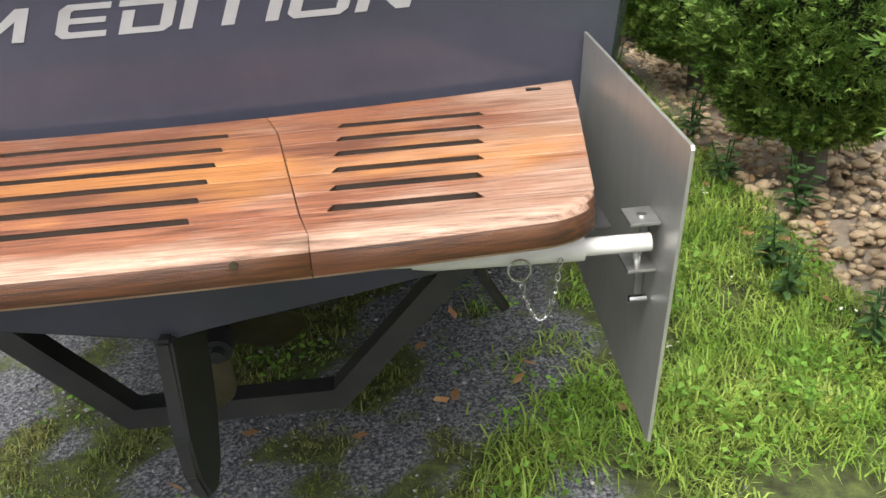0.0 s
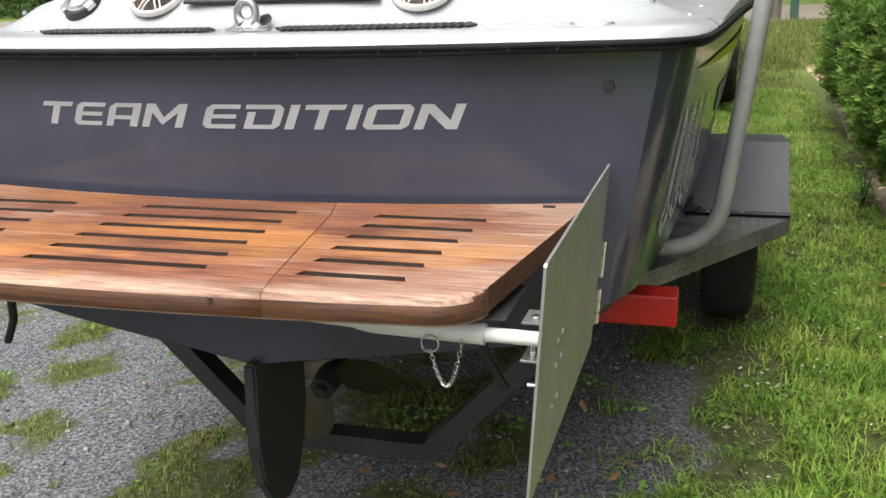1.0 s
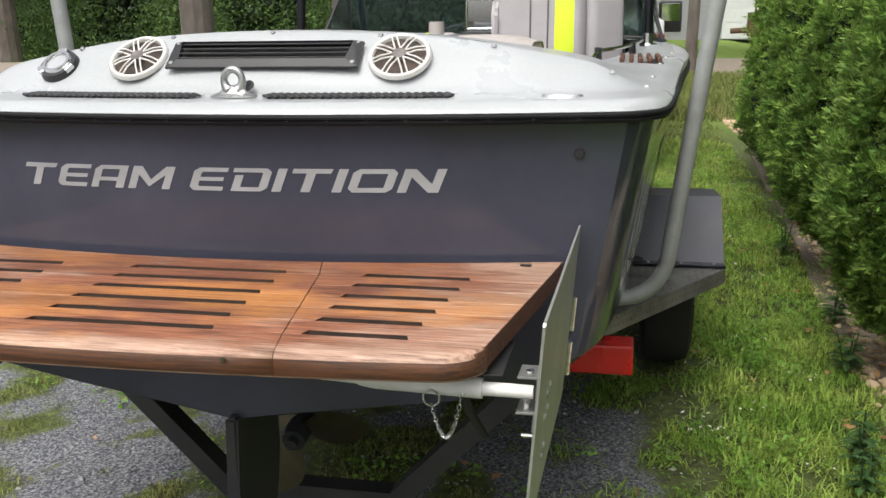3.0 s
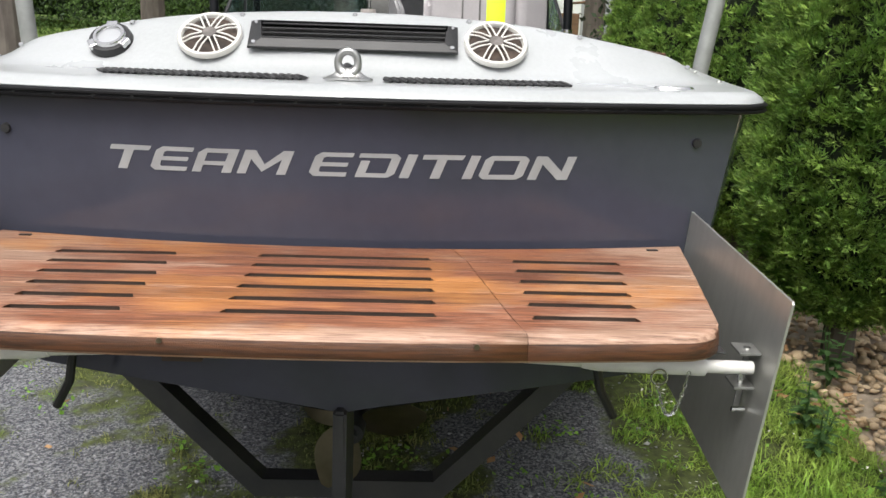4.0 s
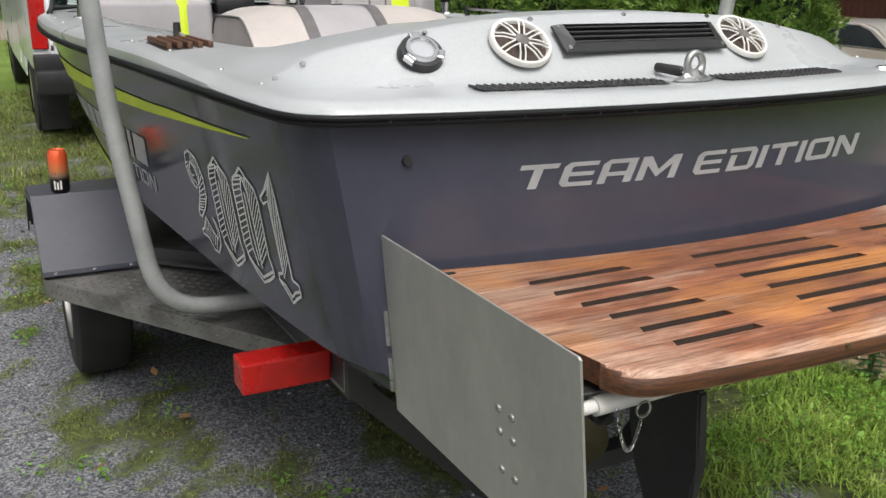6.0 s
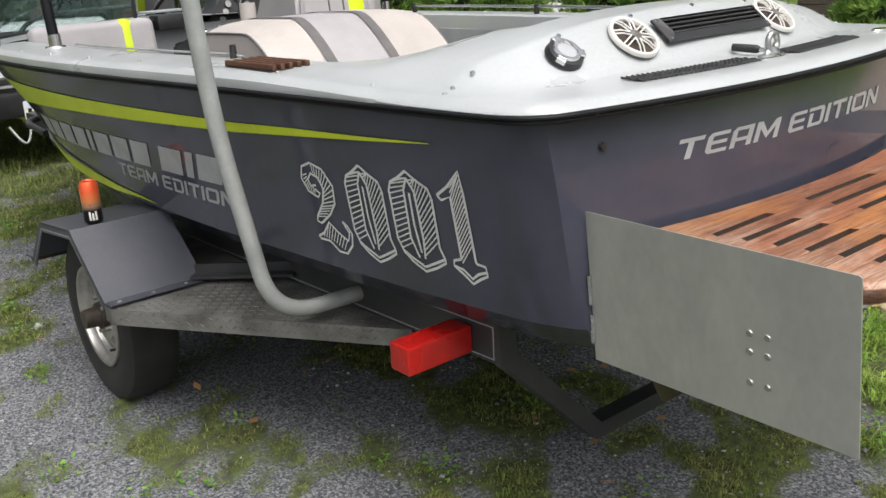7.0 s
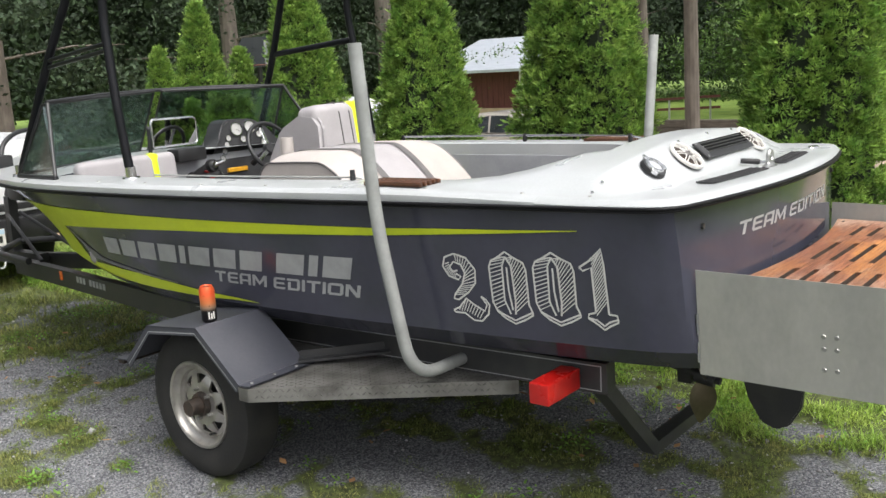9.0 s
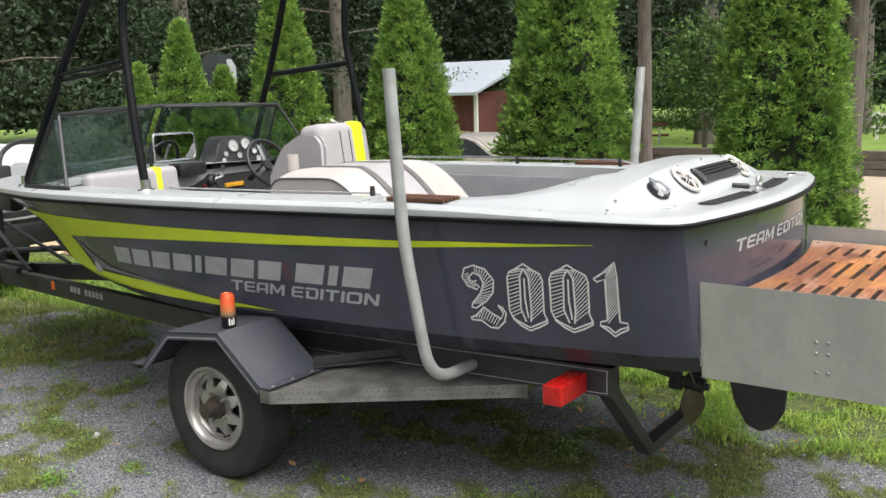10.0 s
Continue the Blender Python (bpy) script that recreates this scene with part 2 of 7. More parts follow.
# ---- the boat: hull ----
GUNWALE = [(1.45, 0.851), (1.6, 0.864), (2.0, 0.893), (2.6, 0.936), (3.2, 0.985), (3.7, 1.015), (4.3, 1.020), (5.0, 0.985), (5.5, 0.890), (6.0, 0.735), (6.5, 0.500), (6.85, 0.22), (6.95, 0.03)]
KNUCKLE = [(1.40, 0.735), (1.67, 0.772), (2.0, 0.803), (2.5, 0.838), (3.0, 0.868), (3.7, 0.877), (4.3, 0.85), (5.0, 0.735), (5.5, 0.60), (6.0, 0.39), (6.3, 0.22), (6.95, 0.02)]
KEEL_Z = [(1.33, 0.67), (3.0, 0.62), (4.5, 0.60), (5.2, 0.62), (5.7, 0.70), (6.2, 0.86), (6.6, 1.05), (6.95, 1.26)]
CHINE_Z = [(1.33, 0.745), (3.0, 0.735), (4.2, 0.745), (5.0, 0.80), (5.6, 0.89), (6.2, 1.02), (6.95, 1.27)]
RAIL_Z = 1.306


def transom_y(x):
    return 1.328 + 0.165 * x * x


def half_breadth(y, z):
    """Half the hull's width at a station and height, above the chine."""
    g, k = lerp_table(GUNWALE, y), lerp_table(KNUCKLE, y)
    zc = lerp_table(CHINE_Z, y)
    zk = zc + 0.075
    s = max(0.0, (z - zk) / (RAIL_Z - zk))
    bend = 1.0 + 0.45 * step(4.0, 5.8, y)
    x = k + (g - 0.012 - k) * s ** bend
    if z < zk:
        x = k - 0.080 * (zk - z) / 0.075
    if y < 1.57:
        x -= 0.060 * (0.5 + 0.5 * s) * ((1.57 - y) / 0.17) ** 2
    return max(0.004, x)


HULL_ROWS = (0.0, 0.5, 1.0, 1.03, 2.0, 2.04, 2.1, 2.2, 2.3, 2.4, 2.5, 2.6, 2.7, 2.8, 2.9, 3.0)


def hull_point(y, w):
    """w: 0 keel, 1 chine, 2 knuckle, 3 rail."""
    zc, zk = lerp_table(CHINE_Z, y), lerp_table(KEEL_Z, y)
    zn = zc + 0.075
    if w <= 1:
        return half_breadth(y, zc) * w, zk + (zc - zk) * w ** 0.8
    z = zc + (zn - zc) * (w - 1) if w <= 2 else zn + (RAIL_Z - zn) * (w - 2)
    return half_breadth(y, z), z


def build_hull(boat):
    ys = [1.40, 1.425, 1.45, 1.48, 1.52, 1.57, 1.62] + [1.7 + 0.1 * k for k in range(51)] + [6.75, 6.82, 6.88, 6.95]
    bm, low = bmesh.new(), bmesh.new()
    for sgn in (-1, 1):
        side, under = [], []
        for i, y in enumerate(ys):
            pts = []
            for w in HULL_ROWS:
                x, z = hull_point(y, w)
                pts.append(Vector((sgn * x, transom_y(x) if i == 0 else max(y, transom_y(x)), z)))
            side.append(pts[2:]), under.append(pts[:3])
        grid(bm, side), grid(low, under)
    # transom, row by row
    zs = [hull_point(1.40, w)[1] for w in HULL_ROWS[2:]]
    rows = []
    for w, z in zip(HULL_ROWS[2:], zs):
        hw = hull_point(1.40, w)[0]
        rows.append([Vector((hw * k / 10, transom_y(hw * k / 10), z)) for k in range(-10, 11)])
    grid(bm, rows)
    hw = hull_point(1.40, 1.0)[0]
    grid(bm, [[Vector((hw * k / 10, transom_y(hw * k / 10), hull_point(1.40, abs(k) / 10)[1])) for k in range(-10, 11)], rows[0]])
    bmesh.ops.remove_doubles(bm, verts=bm.verts, dist=0.0005)
    bmesh.ops.remove_doubles(low, verts=low.verts, dist=0.0005)
    sides = part("hull_sides", bm, HULL, boat, "charcoal painted fibreglass hull sides and transom", smooth=True)
    sides.data.set_sharp_from_angle(angle=radians(22))
    part("hull_bottom", low, BOTTOM, boat, "dark painted hull bottom", smooth=True)


# ---- the boat: deck ----
COCKPIT = [(1.88, 0.40), (1.96, 0.46), (2.05, 0.52), (2.33, 0.66), (2.8, 0.74), (3.7, 0.80), (4.9, 0.80)]


def deck_edge(y):
    return lerp_table(GUNWALE, y) + 0.012


RIDGE = [(0.0, 1.466), (0.11, 1.4645), (0.22, 1.460), (0.30, 1.455), (0.38, 1.448), (0.44, 1.4405), (0.50, 1.431), (0.60, 1.413), (0.69, 1.398), (0.75, 1.387), (0.80, 1.376), (0.90, 1.360)]


def ridge_z(x):
    return lerp_table(RIDGE, abs(x))


def edge_drop(dist):
    """How the top rounds down towards the outer edge."""
    return 0.017 * (1 - min(1.0, max(0.0, dist) / 0.035)) ** 2


def hump(x, d):
    """Height of the raised stern over the flat deck, d metres forward of the stern edge."""
    ends = 1.0 - step(0.71, 0.86, abs(x))
    rise = 0.4 * step(0.215, 0.385, d) + 0.6 * min(1.0, max(0.0, (d - 0.225) / 0.145))
    fall = 1.0 - step(0.50, 1.05, d)
    return (ridge_z(x) - 1.355) * ends * rise * fall


def deck_z(x, y, d):
    """Height of the stern deck: low and flat aft, climbing to the side decks and the raised stern."""
    h = hump(x, d)
    w = min(1.0, h / 0.05)
    return 1.334 + 0.020 * (w + (1 - w) * step(1.62, 2.5, y)) + h


def side_z(y):
    return 1.334 + 0.020 * step(1.62, 2.5, y)


def build_deck(boat):
    bm = bmesh.new()
    ds = [0.0, 0.004, 0.012, 0.022, 0.035, 0.06, 0.1, 0.15, 0.2, 0.215, 0.23, 0.25, 0.29, 0.33, 0.36, 0.375, 0.39, 0.42, 0.46, 0.50, 0.54]
    reach = [(0.0, 0.785), (0.012, 0.814), (0.03, 0.838), (0.06, 0.855), (0.1, 0.865), (0.15, 0.871), (0.25, 0.880), (0.60, 0.898)]
    rows = []
    for d in ds:
        w = lerp_table(reach, d)
        row = []
        for k in range(-32, 33):
            x = w * math.sin(k / 32 * math.pi / 2 * 0.9999)
            y = 1.298 + 0.165 * x * x * (1.0 - 0.75 * step(0.2, 0.54, d)) + d
            row.append(Vector((x, y, deck_z(x, y, d) - edge_drop(min(d, (w - abs(x)))))))
        rows.append(row)
    back = [p.copy() for p in rows[-1]]
    grid(bm, rows)
    # the wall down into the cockpit, forward of the raised stern
    mid = [p for p in back if abs(p.x) < 0.47]
    grid(bm, [[p.copy() for p in mid], [p + Vector((0, 0.012, -0.012)) for p in mid], [p + Vector((0, 0.018, -0.06)) for p in mid], [Vector((p.x, p.y + 0.02, 0.80)) for p in mid]])
    # the white edge of the moulding round the stern
    lip = [rows[i][0] for i in range(len(ds) - 1, -1, -1)] + rows[0][1:-1] + [rows[i][-1] for i in range(len(ds))]
    grid(bm, [[p.copy() for p in lip], [Vector((p.x * 1.003, p.y - 0.003 * (abs(p.x) < 0.8), p.z - 0.004)) for p in lip], [Vector((p.x, p.y, RAIL_Z + 0.002)) for p in lip]])
    # side decks
    y_start = back[0].y
    outer = abs(back[0].x)
    shares = sorted((outer - 0.035 - abs(p.x)) / (outer - 0.435) for p in back if p.x > 0.40 and p.x < outer - 0.036)
    ys = [y_start, 1.92, 2.0, 2.1, 2.2, 2.35, 2.5, 2.8, 3.2, 3.6, 4.0, 4.4, 4.7, 4.9]
    for sgn in (-1, 1):
        rws = []
        for i, y in enumerate(ys):
            e = deck_edge(y) if i else abs(back[0].x)
            inn = lerp_table(COCKPIT, y) if i else 0.40
            row = [Vector((sgn * (e - 0.002), y, RAIL_Z + 0.002)), Vector((sgn * (e + 0.001), y, side_z(y) - 0.028))]
            for q in (0.0, 0.008, 0.02, 0.035):
                row.append(Vector((sgn * (e - q), y, side_z(y) - edge_drop(q))))
            for q in shares:
                x = e - 0.035 + (inn - e + 0.035) * q
                if i == 0:
                    # the first row shares the points of the raised stern's edge
                    near = min(back, key=lambda p: abs(p.x - sgn * x))
                    row.append(near.copy())
                    continue
                yy = y
                row.append(Vector((sgn * x, yy, 0.006 * min(1, q * 2) * min(1, i) + deck_z(x, yy, yy - 1.298 - 0.165 * x * x * 0.25))))
            top = row[-1].z
            row += [Vector((sgn * inn, row[-1].y, top - 0.008)), Vector((sgn * (inn - 0.002), row[-1].y, top - 0.05)), Vector((sgn * (inn - 0.004), row[-1].y, 1.22))]
            rws.append(row)
        grid(bm, rws)
    # foredeck
    ys = [4.9, 5.2, 5.5, 5.8, 6.1, 6.4, 6.65, 6.82, 6.93, 6.975]
    rws = []
    for y in ys:
        e = max(0.03, deck_edge(y))
        row = [Vector((-e + 0.002, y, RAIL_Z + 0.002)), Vector((-e - 0.001, y, 1.326)), Vector((-e, y, 1.337)), Vector((-e + 0.02 * min(1, e * 3), y, 1.350))]
        for k in range(-8, 9):
            x = (e - 0.03 * min(1, e * 3)) * k / 8
            row.append(Vector((x, y, 1.352 + 0.05 * (1 - (k / 8) ** 2))))
        row += [Vector((e - 0.02 * min(1, e * 3), y, 1.350)), Vector((e, y, 1.337)), Vector((e + 0.001, y, 1.326)), Vector((e - 0.002, y, RAIL_Z + 0.002))]
        rws.append(row)
    grid(bm, rws)
    bmesh.ops.remove_doubles(bm, verts=bm.verts, dist=0.0004)
    part("deck", bm, GELCOAT, boat, "glossy white gelcoat deck moulding with a raised stern", smooth=True)

    # black rub rail under the white edge
    bm = bmesh.new()
    outline = []
    for k in range(-20, 21):
        x = 0.785 * k / 20
        outline.append((x, 1.296 + 0.165 * x * x))
    corner = [(0.814, 1.418), (0.838, 1.443), (0.855, 1.477), (0.865, 1.53), (0.875, 1.62)]
    right = [(w, y) for w, y in corner] + [(deck_edge(y), y) for y in (1.8, 2.0, 2.3, 2.6, 3.0, 3.4, 3.8, 4.2, 4.6, 5.0, 5.3, 5.6, 5.9, 6.2, 6.5, 6.7, 6.85, 6.95)]
    line = [(-a, b) for a, b in reversed(right)] + outline + right
    prof = [(-0.002, 1.312), (0.006, 1.311), (0.009, 1.308), (0.009, 1.304), (0.005, 1.302), (0.005, 1.300), (0.009, 1.298), (0.008, 1.294), (0.002, 1.292), (-0.014, 1.291)]
    rows = []
    for i, (x, y) in enumerate(line):
        a, b = line[max(0, i - 1)], line[min(len(line) - 1, i + 1)]
        n = Vector((b[1] - a[1], -(b[0] - a[0]), 0)).normalized()
        rows.append([Vector((x, y, z)) + n * o for o, z in prof])
    grid(bm, rows)
    part("rub_rail", bm, RAIL_BLACK, boat, "black rubber rub rail", smooth=True)


# ---- the boat: teak platform ----
PLANK_Y = [0.802, 0.889, 0.954, 1.019, 1.084, 1.149, 1.214]
PLATFORM_Z = 1.027


def platform_edge(y, right=False):
    """Half width of the platform; the after corners are rounded."""
    return (0.604 if right else 0.600) + 0.074 * (y - 0.88) / 0.48


def seam_x(y):
    return 0.306 - 0.163 * (y - 0.815)


def platform_front(x):
    return 0.800 + 0.09 * x * x


def slot_spans(y):
    t = (y - 0.889) / 0.325
    return [(-0.461 - 0.046 * t, -0.294), (-0.141, 0.177 - 0.005 * t), (0.326, 0.485 + 0.037 * t)]


TEAK = bpy.data.materials.new("weathered_teak")


def build_platform(boat):
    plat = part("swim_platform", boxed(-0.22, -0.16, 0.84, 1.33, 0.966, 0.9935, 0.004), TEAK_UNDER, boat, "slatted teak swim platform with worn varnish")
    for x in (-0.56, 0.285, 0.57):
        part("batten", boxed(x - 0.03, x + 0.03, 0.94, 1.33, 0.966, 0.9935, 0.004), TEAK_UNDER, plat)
    n = len(PLANK_Y)
    for i in range(n):
        y0 = PLANK_Y[i]
        y1 = PLANK_Y[i + 1] if i + 1 < n else 1.362
        for half in (-1, 1):
            gap = 0.0006
            front, back = [], []
            # after edge, from left to right, with a notch where a slot runs
            xs0, xs1 = (None, seam_x(y0) - gap) if half < 0 else (seam_x(y0) + gap, None)
            if half < 0:
                xs0 = -platform_edge(y0)
            else:
                xs1 = platform_edge(y0, True)
            if i == 0:
                arc = []
                for q in range(13):
                    if half < 0:
                        a0 = math.pi / 2 * q / 12
                        yy = 0.8884 - 0.0645 * math.sin(a0)
                        xx = -platform_edge(0.8884) + 0.082 * (1 - math.cos(a0))
                    else:
                        a0 = math.pi / 2 * (12 - q) / 12
                        yy = 0.8884 - 0.0645 * math.sin(a0)
                        xx = platform_edge(0.8884, True) - 0.082 * (1 - math.cos(a0))
                    arc.append((xx, max(yy, platform_front(xx))))
                mid = [(x, platform_front(x)) for x in np.linspace(-0.505, 0.509, 22) if (x < xs1 - 0.06 if half < 0 else x > xs0 + 0.06)]
                cut = [(seam_x(0.80) - gap, platform_front(seam_x(0.80)))] if half < 0 else [(seam_x(0.80) + gap, platform_front(seam_x(0.80)))]
                front = arc + mid + cut if half < 0 else cut + mid + arc
            else:
                front.append((xs0, y0 + gap))
                for s0, s1 in slot_spans(y0):
                    if xs0 + 0.005 < s0 and s1 < xs1 - 0.005:
                        front += [(s0 - 0.003, y0 + gap), (s0 + 0.002, y0 + 0.019), (s1 - 0.002, y0 + 0.019), (s1 + 0.003, y0 + gap)]
                front.append((xs1, y0 + gap))
            if i + 1 < n:
                e0, e1 = (-platform_edge(y1), seam_x(y1) - gap) if half < 0 else (seam_x(y1) + gap, platform_edge(y1, True))
                back = [(e1, y1 - gap), (e0, y1 - gap)]
            else:
                e0, e1 = (-platform_edge(y1), seam_x(y1) - gap) if half < 0 else (seam_x(y1) + gap, platform_edge(y1, True))
                back = [(x, transom_y(x) - 0.032) for x in np.linspace(e1, e0, 14)]
            bm = bmesh.new()
            if i == 0:
                # the after plank, its outer edge rounded over
                levels = []
                for inset, drop in ((0.004, 0.040), (0.0, 0.036), (0.0, 0.018), (0.0015, 0.011), (0.005, 0.005), (0.010, 0.0015), (0.017, 0.0)):
                    loop = []
                    for k, p in enumerate(front):
                        a, b = front[max(0, k - 1)], front[min(len(front) - 1, k + 1)]
                        d = Vector((b[0] - a[0], b[1] - a[1])).normalized()
                        fade = min(1.0, max(0.0, (0.8884 - p[1]) / 0.03))
                        loop.append(Vector((p[0] - d.y * inset * fade, p[1] + d.x * inset * fade, PLATFORM_Z - drop)))
                    loop += [Vector((x, y, PLATFORM_Z - drop)) for x, y in back]
                    levels.append(loop + loop[:1])
                grid(bm, levels)
                for loop in (levels[0][:-1], levels[-1][:-1]):
                    bm.faces.new([bm.verts.new(p) for p in loop])
                bmesh.ops.remove_doubles(bm, verts=bm.verts, dist=0.00005)
                bmesh.ops.recalc_face_normals(bm, faces=bm.faces)
            else:
                prism(bm, front + back, lambda u, v, h: Vector((u, v, PLATFORM_Z - 0.036 + h)), 0.036)
                top = [e for e in bm.edges if min(v.co.z for v in e.verts) > PLATFORM_Z - 0.001]
                bmesh.ops.bevel(bm, geom=top, offset=0.0008, segments=1, affect="EDGES")
            ob = part("plank", bm, TEAK, plat)
            # slot walls and plank joints take the darker teak of the battens
            ob.data.materials.append(TEAK_UNDER)
            # the other upright faces are darker than the top
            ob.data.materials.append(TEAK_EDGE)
            if i == 0:
                for f in ob.data.polygons:
                    f.use_smooth = f.center.z > PLATFORM_Z - 0.030 and abs(f.normal.z) < 0.98
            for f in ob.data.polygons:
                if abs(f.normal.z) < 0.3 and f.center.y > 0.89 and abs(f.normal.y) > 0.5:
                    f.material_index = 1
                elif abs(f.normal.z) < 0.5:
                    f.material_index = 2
    return plat


# ---- the boat: aluminium side plates ----
def build_plates(boat):
    for sgn in (-1, 1):
        # the plate leans in at its foot and toes in a little aft, as the hull's corner does
        aft, low = (0.834, 0.716) if sgn > 0 else (0.812, 0.728)
        x0 = sgn * 0.706
        lean = Matrix(((1, sgn * 0.026, sgn * 0.086, -sgn * (0.026 * 1.403 + 0.086 * 1.093)), (0, 1, 0, 0), (0, 0, 1, 0), (0, 0, 0, 1)))
        bm = bmesh.new()
        outline = [(1.403, 1.093), (aft + 0.004, 1.080), (aft, 1.076), (aft + (0.028 if sgn > 0 else -0.006), low), (1.405, 0.741)]
        prism(bm, outline, lambda u, v, h: Vector((x0 + sgn * h, u, v)), 0.004)
        plate = part("wake_plate", bm, ALU, boat, "flat brushed aluminium plate hinged on the transom corner")
        for z in (0.912, 0.818):
            hb = bmesh.new()
            for low, high in ((-0.034, -0.012), (-0.011, 0.012), (0.013, 0.036)):
                tube(hb, [(x0 + sgn * 0.008, 1.404, z + low), (x0 + sgn * 0.008, 1.404, z + high)], 0.0058, 10)
            part("hinge", hb, STEEL, plate)
        for y, zz in ((0.983, (0.917, 0.878, 0.812)), (1.020, (0.917, 0.878, 0.812))):
            for z in zz:
                bb = bmesh.new()
                disc(bb, Matrix.Translation((x0 + sgn * .004, y, z)) @ Matrix.Rotation(sgn * math.pi / 2, 4, "Y"), 0.008, 0.003, 12, 0.006)
                part("bolt", bb, BOLT, plate)
        # bracket and strut on the inner face
        xi = x0 - sgn * 0.001
        for y0, y1, z0, z1, w in ((0.900, 0.950, 0.972, 0.976, 0.034), (0.900, 0.950, 0.916, 0.920, 0.032), (0.946, 0.950, 0.86, 0.976, 0.010)):
            part("bracket", boxed(min(xi, xi - sgn * w), max(xi, xi - sgn * w), y0, y1, z0, z1, 0.001), BOLT, plate, "folded steel strut bracket")
        for z, dz in ((0.976, 0.004), (0.92, 0.02)):
            bb = bmesh.new()
            disc(bb, Matrix.Translation((xi - sgn * 0.018, 0.918, z)), 0.005, dz, 10, 0.006)
            part("bolt", bb, STEEL, plate)
        bb = bmesh.new()
        tube(bb, [(xi - sgn * 0.002, 0.92, 0.875), (xi - sgn * 0.022, 0.92, 0.875)], 0.0045, 8)
        part("bolt", bb, STEEL, plate)
        st = bmesh.new()
        tube(st, [(x0 - sgn * 0.035, 0.905, 0.951), (x0 - sgn * 0.13, 0.905, 0.952)], 0.0105, 12)
        strut = part("strut", st, WHITE, plate, "white plastic telescoping strut", smooth=True)
        st = bmesh.new()
        tube(st, [(x0 - sgn * 0.11, 0.905, 0.952), (x0 - sgn * 0.275, 0.907, 0.956), (x0 - sgn * 0.30, 0.907, 0.957)], [0.0155, 0.0155, 0.0125], 14)
        part("sleeve", st, WHITE, strut, smooth=True)
        st = bmesh.new()
        tube(st, [(x0 - sgn * 0.295, 0.907, 0.957), (x0 - sgn * 0.42, 0.91, 0.962)], 0.011, 12)
        part("end_rod", st, WHITE, strut, smooth=True)
        st = boxed(min(x0 - sgn * 0.08, x0 - sgn * 0.14), max(x0 - sgn * 0.08, x0 - sgn * 0.14), 0.90, 1.05, 0.974, 0.977, 0.001)
        part("bracket_plate", st, FRAME, strut, "dark bent metal plate")
        for ob in [plate] + [c for c in plate.children if c != strut]:
            ob.data.transform(lean)


# ---- the boat: running gear ----
def build_gear(boat):
    bm = bmesh.new()
    outline = [(1.300, 0.68), (1.290, 0.50), (1.300, 0.41), (1.345, 0.335), (1.40, 0.312), (1.455, 0.335), (1.505, 0.42), (1.53, 0.52), (1.53, 0.68)]
    prism(bm, outline, lambda u, v, h: Vector((-0.014 + h, u, v)), 0.028)
    bmesh.ops.bevel(bm, geom=list(bm.edges), offset=0.006, segments=2, affect="EDGES")
    part("rudder", bm, FRAME, boat, "dark rudder blade")
    bm = bmesh.new()
    tube(bm, [(0, 1.62, 0.466), (0, 2.6, 0.67)], 0.016, 10)
    tube(bm, [(0, 1.64, 0.469), (0, 1.72, 0.487)], [0.03, 0.038], 14)
    box(bm, -0.012, 0.012, 1.74, 1.80, 0.44, 0.66, 0.005)
    part("propeller_shaft", bm, FRAME, boat, smooth=True)
    for k in range(3):
        bm = bmesh.new()
        rows = []
        for r in np.linspace(0.03, 0.185, 9):
            wdt = 0.070 * math.sin(math.pi * (0.20 + 0.77 * (r - 0.03) / 0.155)) + 0.003
            tw = 0.75 - 2.4 * (r - 0.03)
            rows.append([Vector((c * wdt * math.cos(tw), c * wdt * math.sin(tw) * 0.8, r)) for c in np.linspace(-1, 1, 6)])
        grid(bm, rows)
        bmesh.ops.solidify(bm, geom=list(bm.faces), thickness=0.006)
        bmesh.ops.transform(bm, matrix=Matrix.Translation((0, 1.68, 0.478)) @ Matrix.Rotation(radians(202 + 120 * k), 4, "Y"), verts=list(bm.verts))
        part("propeller_blade", bm, BRONZE, boat, "bronze propeller blade", smooth=True)


# darker teak for upright plank faces and the vent slats
TEAK_EDGE = material("dark_teak_edge", (0.13, 0.048, 0.018), 0.45, 0, (0.040, 0.018, 0.010), 7, 0.4, 40, (1.2, 14, 34))
# darker teak for battens, slot walls and plank joints
TEAK_UNDER = material("dark_brown_teak", (0.05, 0.03, 0.02), 0.8, 0, (0.03, 0.02, 0.014), 12, 0.2)
BRONZE = material("tarnished_bronze", (0.20, 0.17, 0.11), 0.35, 0.9, (0.14, 0.13, 0.08), 12)


